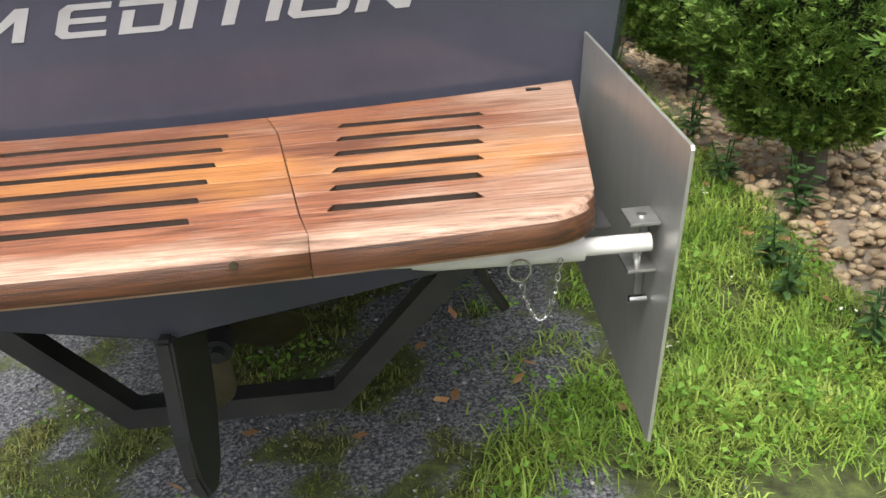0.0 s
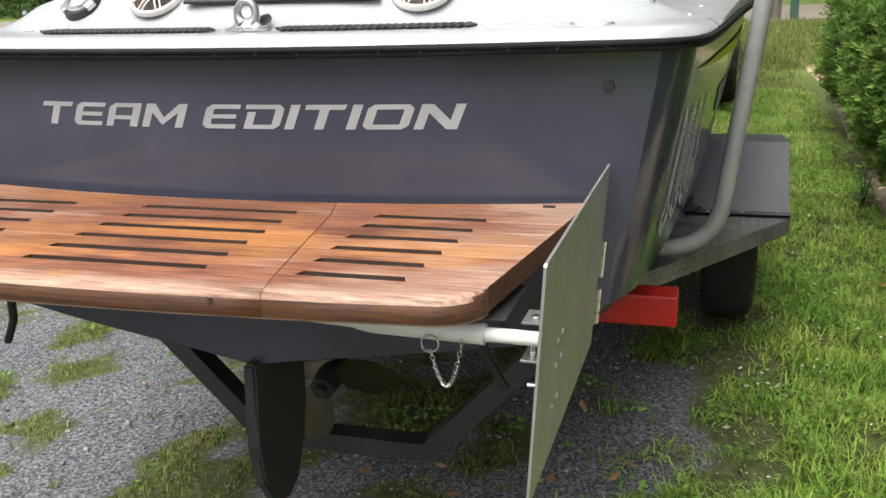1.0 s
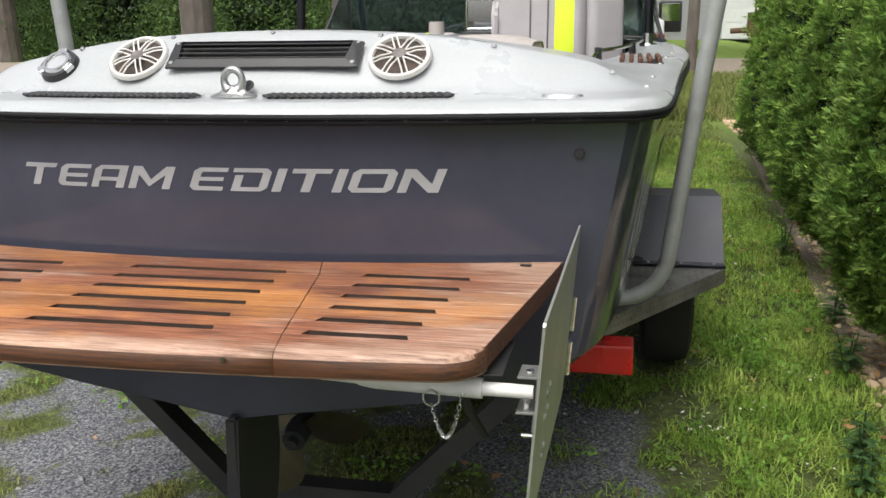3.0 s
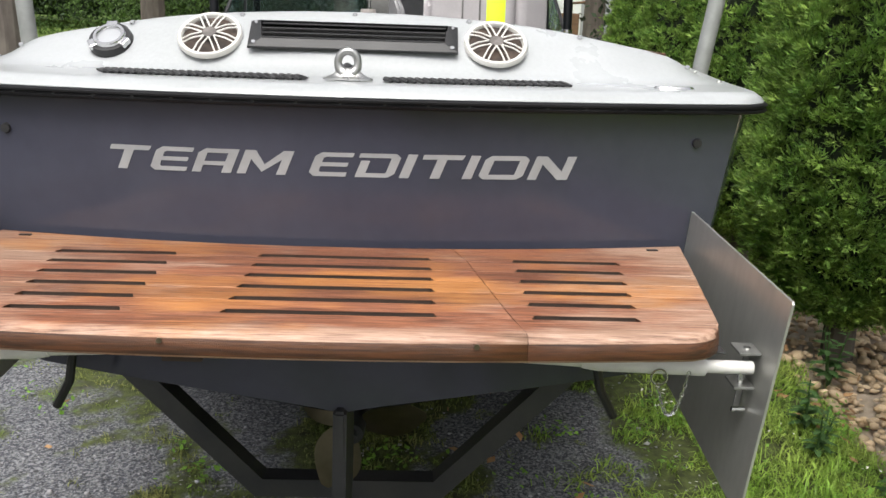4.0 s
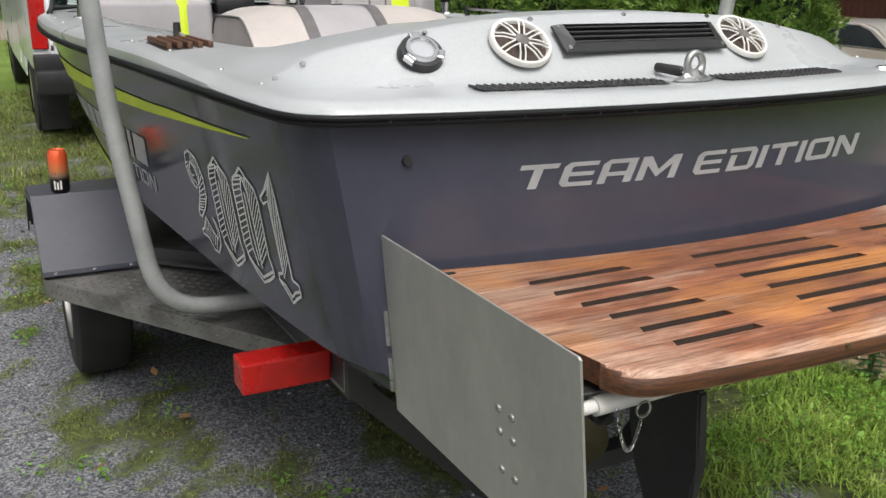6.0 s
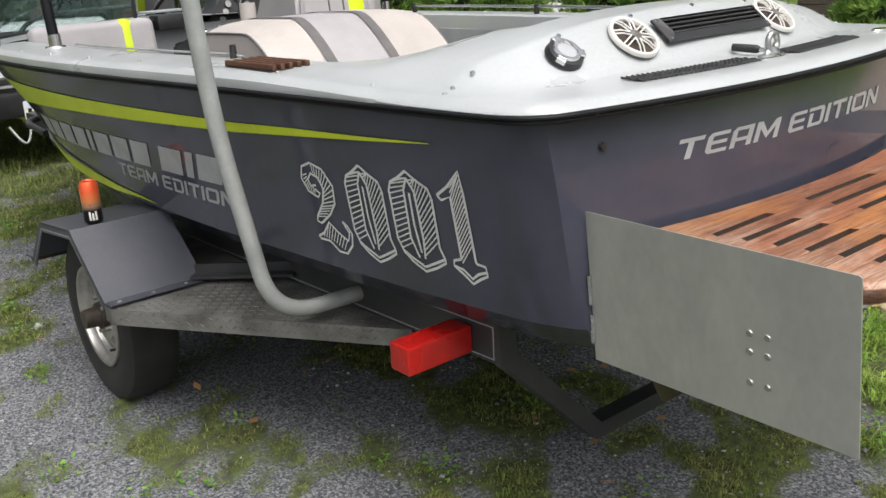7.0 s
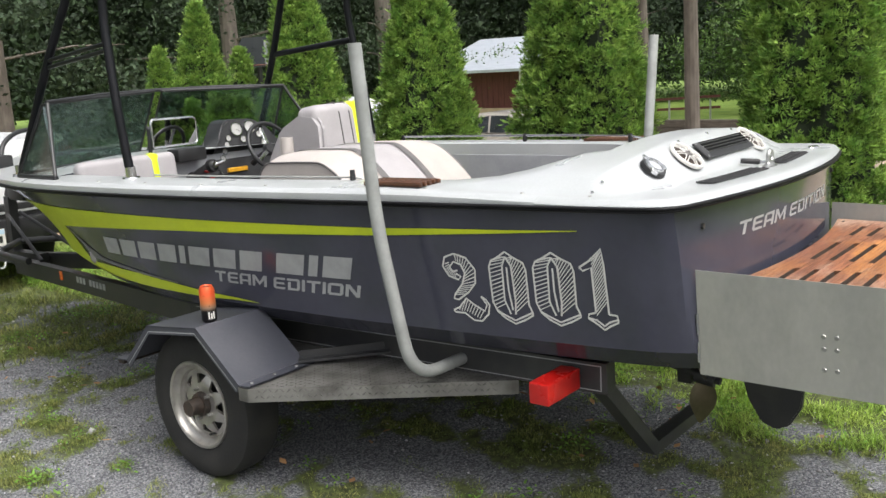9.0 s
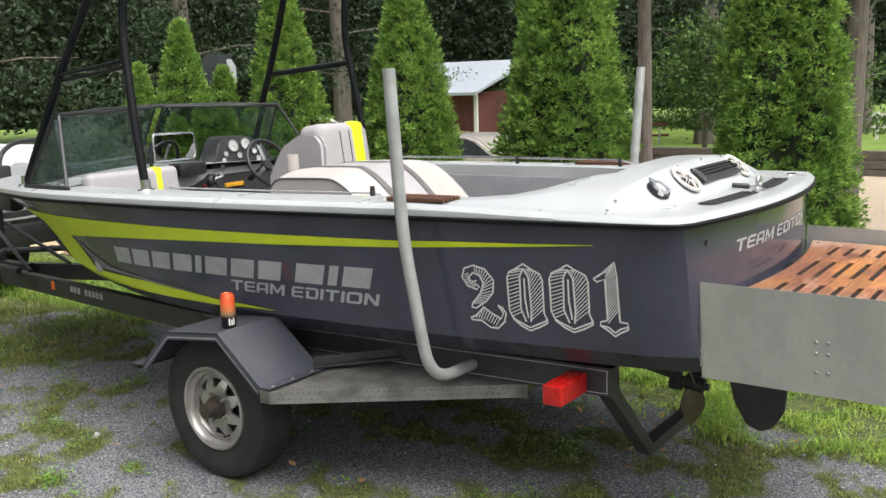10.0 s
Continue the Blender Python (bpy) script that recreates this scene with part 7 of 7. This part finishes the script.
def small_leaves(spots, per, size, low, high):
    c = np.repeat(np.asarray(spots, dtype=np.float64), per, axis=0)
    k = len(c)
    p = np.column_stack([c[:, :2] + rng.normal(0, 0.035, (k, 2)), rng.uniform(low, high, k) * c[:, 3]])
    a = rng.uniform(0, 2 * np.pi, k)
    s = size * rng.uniform(0.6, 1.4, k)
    u = np.column_stack([np.cos(a), np.sin(a), rng.normal(0, 0.35, k)]) * s[:, None]
    w = np.column_stack([-np.sin(a), np.cos(a), rng.normal(0, 0.35, k)]) * (s * 0.55)[:, None]
    v = np.stack([p - u, p - u * 0.2 + w, p + u, p - u * 0.2 - w], axis=1).reshape(-1, 3)
    return v, np.arange(4 * k).reshape(-1, 4)


spots = [q for q in scatter(0.1, 1.38, -0.3, 9.0, 2600, 1.2, 1.0) if clump(q[0], q[1], 1.9, 12.0) > 0.02]
spots += [q for q in scatter(-5.0, 0.3, -0.4, 7.0, 5000, 1.8, 0.7) if clump(q[0], q[1], 2.4, 15.0) > 0.08]
v, f = small_leaves(spots, 16, 0.010, 0.02, 0.075)
mesh_from("clover", v, f, CLOVER, "small broad clover leaves among the grass", "clover", "stuff")
spots = scatter(0.5, 1.38, 0.4, 8.0, 60, 1.0, 1.0)
v, f = small_leaves(spots, 6, 0.006, 0.085, 0.10)
mesh_from("clover_flowers", v, f, WHITE, "tiny white clover flowers in the lawn", "flowers", "stuff")

# loose chips of stone on the gravel
CHIP = random_tint(material("pale_gravel_chip", (0.19, 0.19, 0.205), 0.85, 0, (0.27, 0.265, 0.26), 30), 0.25, 1.9)
STONE = random_tint(material("tan_river_stone", (0.52, 0.375, 0.225), 0.75, 0, (0.60, 0.47, 0.32), 14, 0.2), 0.7, 1.25)
OCTA_F = np.array([(0, 2, 4), (2, 1, 4), (1, 3, 4), (3, 0, 4), (2, 0, 5), (1, 2, 5), (3, 1, 5), (0, 3, 5)])
OCTA_V = np.array([(1, 0, 0), (-1, 0, 0), (0, 1, 0), (0, -1, 0), (0, 0, 1), (0, 0, -1)], dtype=float)


def chips(n, x0, x1, y0, y1, size):
    c = np.column_stack([rng.uniform(x0, x1, n), rng.uniform(y0, y1, n), np.zeros(n)])
    r = size * rng.lognormal(0, 0.45, n)
    j = OCTA_V[None] * rng.uniform(0.6, 1.3, (n, 6, 1)) * r[:, None, None]
    a = rng.uniform(0, 6.28, n)
    x = j[..., 0] * np.cos(a)[:, None] - j[..., 1] * np.sin(a)[:, None]
    y = j[..., 0] * np.sin(a)[:, None] + j[..., 1] * np.cos(a)[:, None]
    v = np.stack([x, y, j[..., 2] * 0.6], axis=2) + c[:, None] + np.array([0, 0, 0.004])
    f = (np.arange(n)[:, None, None] * 6 + OCTA_F[None]).reshape(-1, 3)
    return v.reshape(-1, 3), f


v, f = chips(26000, -5.5, 0.7, -0.6, 7.5, 0.0044)
mesh_from("gravel_chips", v, f, CHIP, "loose grey and white gravel chips", "gravel", "stuff")


# river stones in the bed under the hedge
def stone_mesh(seed, fine=2):
    r = np.random.default_rng(seed)
    bm = bmesh.new()
    bmesh.ops.create_icosphere(bm, subdivisions=fine, radius=1.0)
    for q in bm.verts:
        q.co *= 1 + 0.18 * noise.noise(q.co * 1.3 + Vector((seed * 3.1, 0, 0)))
    bmesh.ops.scale(bm, vec=(r.uniform(0.8, 1.25), r.uniform(0.6, 0.9), r.uniform(0.45, 0.7)), verts=bm.verts)
    me = bpy.data.meshes.new("stone")
    bm.to_mesh(me)
    bm.free()
    me.shade_smooth()
    me.materials.append(STONE)
    return me


stones = [stone_mesh(k) for k in range(6)]
bed = thing("stone_bed", "bed of rounded tan river stones under the hedge", "stones", (1.7, 4.5, 0))
for k in range(290):
    ob = new("stone", stones[k % 6])
    ob.parent = bed
    r = 0.020 * rng.lognormal(0, 0.30)
    ob.matrix_basis = Matrix.Translation((rng.uniform(-0.36, 0.30), rng.uniform(-2.6, 0.1), 0.004 + rng.uniform(0, 0.02))) @ Euler((rng.uniform(-.4, .4), rng.uniform(-.4, .4), rng.uniform(0, 6.28))).to_matrix().to_4x4() @ Matrix.Scale(r, 4)
stones = [stone_mesh(k, 1) for k in range(6)]
v0 = np.empty(len(stones[0].vertices) * 3)
f0 = np.array([p.vertices[:] for p in stones[0].polygons])
rest_v, rest_f, at = [], [], 0
for k in range(8500):
    stones[k % 6].vertices.foreach_get("co", v0)
    p = v0.reshape(-1, 3) * 0.0195 * rng.lognormal(0, 0.32)
    a = rng.uniform(0, 6.28)
    p = np.column_stack([p[:, 0] * math.cos(a) - p[:, 1] * math.sin(a), p[:, 0] * math.sin(a) + p[:, 1] * math.cos(a), p[:, 2]])
    y = rng.uniform(0.6, 13.8) if k % 5 else rng.uniform(9.0, 13.8)
    if 2.2 < y < 4.6 and rng.uniform() < 0.45:
        continue
    rest_v.append(p + np.array([bed_edge(y) + rng.uniform(0.02, 0.75) - 0.10 * max(0.0, y - 9.4), y, rng.uniform(-0.004, 0.016)]))
    rest_f.append(f0 + at)
    at += len(p)
tagged(mesh_from("small_stones", np.concatenate(rest_v), np.concatenate(rest_f), STONE, "", "", "stuff"), "rounded tan stones filling the hedge bed", "stones")
TIMBER = material("weathered_edging_timber", (0.20, 0.16, 0.12), 0.9, 0, (0.13, 0.105, 0.08), 6, 0.5, 40, (6, 1, 6))
edging = thing("edging_timber", "weathered grey-brown timber edging along the stone bed", "edging", (1.245, 1.0, -0.035))
edging.rotation_euler = (0, 0, -math.atan(0.048))
for y0, y1, j in ((2.9, 3.85, 0.0), (3.87, 6.2, 0.012), (6.22, 8.5, -0.012)):
    part("timber", boxed(-0.045 + j, 0.045 + j, y0, y1, -0.02, 0.055, 0.012), TIMBER, edging)
# fallen leaves
LEAF_LITTER = random_tint(material("fallen_leaf", (0.30, 0.15, 0.06), 0.8, 0, (0.42, 0.26, 0.12), 20), 0.6, 1.3)
k = 260
c = np.column_stack([rng.uniform(-1.6, 2.0, k), rng.uniform(0.3, 6.5, k), np.full(k, 0.03)])
c[120:, 0] = rng.uniform(1.1, 1.6, k - 120)
a, b2 = rng.normal(0, 1, (k, 3)) * [1, 1, 0.25], rng.normal(0, 1, (k, 3)) * [1, 1, 0.25]
a, b2 = a / np.linalg.norm(a, axis=1)[:, None] * 0.025, b2 / np.linalg.norm(b2, axis=1)[:, None] * 0.016
v = np.stack([c - a, c + b2, c + a, c - b2], axis=1).reshape(-1, 3)
mesh_from("fallen_leaves", v, np.arange(4 * k).reshape(-1, 4), LEAF_LITTER, "scattered brown fallen leaves", "leaves", "stuff")

# ---- hedge of arborvitae ----
ARBOR = leaf_material("arborvitae_spray", (0.15, 0.285, 0.056), (0.33, 0.48, 0.105), 0.5, 0.42, 1.45, 0.38, 11.0)
ARBOR_IN = material("painted_inner_shade", (0.012, 0.022, 0.008), 0.9, 0, (0.02, 0.03, 0.012), 10, 0.6)
BARK = material("rough_brown_bark", (0.105, 0.088, 0.076), 0.95, 0, (0.165, 0.142, 0.122), 7, 0.9, 26, (1, 1, 0.35))


def arborvitae(x, y, radius, height, count, seed):
    r = np.random.default_rng(seed)
    t = thing("arborvitae", "tall dense green arborvitae in the hedge row", "tree", (x, y, 0), "hedge trees")

    def outline(h, a):
        q = np.minimum(1, h / 0.20)
        base = radius * np.clip(1.08 * (1 - h ** 1.45) ** 0.85, 0.02, 1) * (0.42 + 0.58 * q * (2 - q))
        lump = 1 + 0.10 * np.sin(3 * a + seed + 5 * h) + 0.09 * np.sin(5 * a - 9 * h + 2 * seed) + 0.06 * np.sin(9 * a + 23 * h + seed)
        return base * lump

    bm = bmesh.new()
    tube(bm, [(0, 0, 0), (0, 0, height * 0.5)], [0.07, 0.04], 10)
    part("trunk", bm, BARK, t)
    # added solid core; shade inside the crown is put into its near-black colour
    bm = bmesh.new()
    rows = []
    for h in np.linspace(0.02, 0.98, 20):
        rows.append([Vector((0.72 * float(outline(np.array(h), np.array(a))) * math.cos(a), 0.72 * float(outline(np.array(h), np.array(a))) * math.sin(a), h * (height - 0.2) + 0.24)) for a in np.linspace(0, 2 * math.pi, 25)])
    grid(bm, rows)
    part("inner_foliage", bm, ARBOR_IN, t, "dark solid core with the crown's inner shade in its colour")
    # tufts on the outline, each with a spray of small fans that opens outwards
    tufts = count // 18
    h = r.uniform(0, 1, tufts) ** 1.25 * 0.985 + 0.012
    a = r.uniform(0, 2 * np.pi, tufts)
    rad = outline(h, a) * r.uniform(0.78, 0.97, tufts)
    root = np.column_stack([rad * np.cos(a), rad * np.sin(a), h * (height - 0.2) + 0.2])
    way = np.column_stack([np.cos(a), np.sin(a), 0.15 + 0.8 * h]) + r.normal(0, 0.28, (tufts, 3))
    way /= np.linalg.norm(way, axis=1)[:, None]
    big = r.uniform(0.7, 1.35, tufts)
    pick = r.integers(0, tufts, count)
    n = count
    off = r.normal(0, 1, (n, 3))
    off /= np.linalg.norm(off, axis=1)[:, None]
    fan = way[pick] * 0.55 + off * np.array([0.8, 0.8, 0.55])
    p = root[pick] + fan * (0.038 * big[pick] * r.uniform(0.5, 1.1, n))[:, None]
    out = fan + r.normal(0, 0.25, (n, 3)) + np.array([0, 0, 0.10])
    out /= np.linalg.norm(out, axis=1)[:, None]
    side = np.cross(out, r.normal(0, 0.6, (n, 3)) + np.array([0, 0, 1.0]))
    side /= np.linalg.norm(side, axis=1)[:, None]
    nrm = np.cross(out, side)
    size = (0.030 * big[pick] * r.uniform(0.7, 1.3, n))[:, None]
    verts, faces = [p], []
    for b, (ang, ln) in enumerate(((-0.62, 0.8), (0.0, 1.0), (0.62, 0.8))):
        d = out * math.cos(ang) + side * math.sin(ang)
        q = np.cross(d, nrm)
        L = size * ln
        verts += [p + d * L * 0.5 + q * L * 0.13, p + d * L - nrm * L * 0.25, p + d * L * 0.5 - q * L * 0.13]
        for tri in ((0, 3 * b + 1, 3 * b + 2), (0, 3 * b + 2, 3 * b + 3)) if b == 1 else ((3 * b + 1, 3 * b + 2, 0),):
            faces.append(np.arange(n)[:, None] * 10 + np.array([tri]))
    verts = [np.stack(verts, axis=1).reshape(-1, 3)]
    mesh_from("crown", np.concatenate(verts), np.concatenate(faces), ARBOR, "", "", "", t)
    return t


for k, (x, y, rad, hgt, cnt) in enumerate(((1.62, 1.895, 0.42, 3.6, 92000), (1.62, 3.37, 0.475, 3.6, 104000), (1.66, 4.82, 0.49, 2.62, 72000), (1.67, 6.17, 0.45, 2.75, 62000), (1.68, 7.55, 0.42, 2.43, 44000), (1.72, 8.28, 0.32, 2.05, 20000), (1.70, 7.00, 0.30, 1.98, 18000))):
    arborvitae(x, y, rad, hgt, cnt, 11 + k)


# ---- broad weeds at the foot of the hedge ----
WEED = leaf_material("weed_leaf", (0.06, 0.13, 0.04), (0.10, 0.18, 0.06), 0.5, 0.7, 1.25)


def weed(x, y, height, n, seed):
    r = np.random.default_rng(seed)
    t = thing("weed", "leafy green weed growing beside the stone bed", "plant", (x, y, 0), "weeds by the hedge")
    for s in range(3):
        bm = bmesh.new()
        lean = r.normal(0, 0.16, 2)
        top = Vector((lean[0] * height, lean[1] * height, height * r.uniform(0.75, 1.0)))
        tube(bm, [(0, 0, 0), top * 0.5, top], [0.005, 0.004, 0.002], 6)
        stem = part("stem", bm, WEED, t)
        for k in range(n):
            q = 0.2 + 0.8 * k / n
            c = top * q
            a = 2.4 * k + s
            d = Vector((math.cos(a), math.sin(a), 0.25)).normalized()
            w = Vector((-math.sin(a), math.cos(a), 0))
            L = height * 0.34 * (1.1 - 0.6 * q)
            bm = bmesh.new()
            rows = [[c + d * L * u + w * (L * 0.20 * math.sin(math.pi * min(1, u * 0.97 + 0.03))) * e + Vector((0, 0, -0.3 * L * u * u + 0.03 * abs(e) * L)) for e in (-1, 0, 1)] for u in (0.05, 0.3, 0.6, 0.85, 1.0)]
            grid(bm, rows)
            part("leaf", bm, WEED, stem)


for k, (x, y, h, n) in enumerate(((1.43, 3.02, 0.27, 12), (1.29, 3.42, 0.25, 11), (1.36, 4.05, 0.28, 10), (1.17, 2.62, 0.24, 12), (1.12, 2.40, 0.20, 10), (1.24, 2.10, 0.22, 10), (1.33, 5.35, 0.26, 10))):
    weed(x, y, h, n, 40 + k)

# ---- woods behind ----
WOOD_LEAF = leaf_material("woodland_leaf", (0.030, 0.050, 0.027), (0.060, 0.092, 0.046), 0.7, 0.4, 1.35, 0.25)
LIGHT_LEAF = leaf_material("bright_shrub_leaf", (0.060, 0.112, 0.028), (0.105, 0.175, 0.045), 0.7, 0.5, 1.3, 0.25)


def leaf_quads(p, size, r):
    n = len(p)
    a = r.normal(0, 1, (n, 3))
    a /= np.linalg.norm(a, axis=1)[:, None]
    b = np.cross(a, r.normal(0, 1, (n, 3)))
    b /= np.linalg.norm(b, axis=1)[:, None]
    s = (size * r.uniform(0.5, 1.3, n))[:, None]
    return np.stack([p - a * s, p + b * s * 0.5, p + a * s, p - b * s * 0.5], axis=1).reshape(-1, 3), np.arange(4 * n).reshape(-1, 4)


def tree(x, y, height, crown_low, spread, trunk_r, count, leaf, mat, seed, label, conifer=False):
    r = np.random.default_rng(seed)
    t = thing("tree", label, "tree", (x, y, ground_z(x, y)), "woodland trees")
    bm = bmesh.new()
    lean = r.normal(0, 0.02, 2)
    tube(bm, [(0, 0, -0.1), (lean[0] * height * .3, lean[1] * height * .3, height * 0.35), (lean[0] * height, lean[1] * height, height * 0.95)], [trunk_r * 1.15, trunk_r * 0.9, trunk_r * 0.15], 12)
    part("trunk", bm, BARK, t)
    clumps = []
    for k in range(14):
        q = (k + 0.5) / 14
        z = crown_low + (height - crown_low) * q
        a = 2.4 * k + seed
        reach = spread * ((1 - q) * 0.95 + 0.1 if conifer else math.sin(math.pi * (0.12 + 0.8 * q)) * 0.8)
        tip = Vector((math.cos(a) * reach, math.sin(a) * reach, z + (0.0 if conifer else 0.5)))
        bm = bmesh.new()
        tube(bm, [(lean[0] * z, lean[1] * z, z - 0.12 * height * (0.2 if conifer else 0.6)), tip * 0.6 + Vector((0, 0, 0.4 * z)), tip], [trunk_r * 0.16, trunk_r * 0.10, 0.012], 5)
        part("limb", bm, BARK, t)
        clumps.append((tip, reach))
    ends = np.array([(*tip, reach) for tip, reach in clumps])[np.arange(count) % 14]
    q = r.uniform(0.25, 1.1, count)
    pts = np.column_stack([ends[:, 0] * q, ends[:, 1] * q, ends[:, 2] - (0.25 * ends[:, 3] * q if conifer else 0)])
    pts += r.normal(0, 1, (count, 3)) * np.array([0.24, 0.24, 0.13 if conifer else 0.2]) * max(1.2, spread * 0.8)
    v, f = leaf_quads(pts, leaf, r)
    mesh_from("crown", v, f, mat, "", "", "", t)


for k, (x, y, h, low, sp, tr, con) in enumerate(((-6.0, 12.8, 15, 5.5, 2.6, 0.23, True), (-6.3, 21, 14, 4.5, 3.0, 0.24, True), (-19, 26, 15, 3.5, 4.0, 0.4, False), (-3.0, 27, 14, 4.5, 3.5, 0.3, True), (-0.5, 34, 15, 4, 4, 0.35, True),
        (15.5, 8.75, 15, 5.0, 2.6, 0.15, True), (18.9, 11.55, 14, 4.8, 2.6, 0.14, True), (11.0, 3.47, 13, 3.4, 3.5, 0.14, False), (20, 30, 15, 3, 4, 0.35, True), (9, 27, 14, 2.5, 4, 0.3, True), (5.5, 31, 15, 3, 4, 0.3, True),
        (4.73, 26.9, 14, 5.0, 3.2, 0.27, True), (1.62, 20.6, 14, 6.5, 2.0, 0.115, True), (28, 29, 16, 3, 5, 0.4, True), (33, 20, 15, 2.5, 5, 0.4, False), (31, 13, 14, 2, 5, 0.35, False), (34, 8, 15, 2, 5, 0.4, True))):
    tree(x, y, h, low, sp, tr, 10000, 0.095, WOOD_LEAF, 70 + k, "tall dark woodland tree with a bare lower trunk", con)
tree(25.0, 10.8, 3.6, 1.0, 1.9, 0.07, 5000, 0.08, LIGHT_LEAF, 99, "small pale green ornamental tree on the lawn")

# woods too far to tell apart
r = np.random.default_rng(5)
n = 240000
ang = r.uniform(radians(-48), radians(88), n)
dist = 44 + 12 * r.uniform(0, 1, n) ** 1.5
z = 17 * r.uniform(0, 1, n) ** 0.85 * (0.78 + 0.22 * np.sin(ang * 31) * np.sin(ang * 13 + 1))
p = np.column_stack([dist * np.sin(ang), dist * np.cos(ang), z])
p = p[(p[:, 0] < -1.0) | (p[:, 0] > 16.0) | (p[:, 1] > 57)]
v, f = leaf_quads(p, 0.19, r)
mesh_from("far_woods", v, f, WOOD_LEAF, "dense dark woodland closing the view", "woods", "stuff")
# shrubs at the wood's edge
n = 60000
c = r.integers(0, 46, n)
cx, cy = np.where(np.arange(46) < 26, -26 + np.arange(46) * 1.15, 26 + 1.5 * np.sin(np.arange(46) * 7.0)), np.where(np.arange(46) < 26, 30 + 3 * np.sin(np.arange(46) * 5.0), -6 + (np.arange(46) - 26) * 1.9)
q = r.normal(0, 1, (n, 3))
q /= np.linalg.norm(q, axis=1)[:, None]
q *= r.uniform(0.6, 1.0, n)[:, None] * np.array([1.5, 1.5, 1.5])
p = np.column_stack([cx[c], cy[c], np.full(n, 0.9)]) + q
p[:, 2] = np.abs(p[:, 2])
p = p[(p[:, 0] < -0.5) | (p[:, 1] < 24)]
v, f = leaf_quads(p, 0.07, r)
mesh_from("shrubs", v, f, LIGHT_LEAF, "green shrubs along the edge of the wood", "shrubs", "stuff")

# added sheet behind the leaves, the wood's deep shade put into its colour
DEEP = material("painted_wood_shade", (0.030, 0.048, 0.022), 0.95, 0, (0.060, 0.090, 0.035), 0.35, 0.9, 1.6, (1, 1, 0.7), detail=9.0)
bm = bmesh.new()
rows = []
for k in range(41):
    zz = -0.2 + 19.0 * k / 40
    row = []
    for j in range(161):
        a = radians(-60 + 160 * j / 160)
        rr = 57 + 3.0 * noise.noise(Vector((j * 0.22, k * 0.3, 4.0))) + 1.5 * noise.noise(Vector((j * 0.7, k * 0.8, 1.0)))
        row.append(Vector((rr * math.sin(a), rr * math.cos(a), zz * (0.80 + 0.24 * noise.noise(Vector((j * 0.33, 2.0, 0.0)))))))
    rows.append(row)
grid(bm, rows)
tagged(part("backdrop", bm, DEEP), "dark sheet behind the trees with the wood's shade in its colour", "woods", kind="structure")
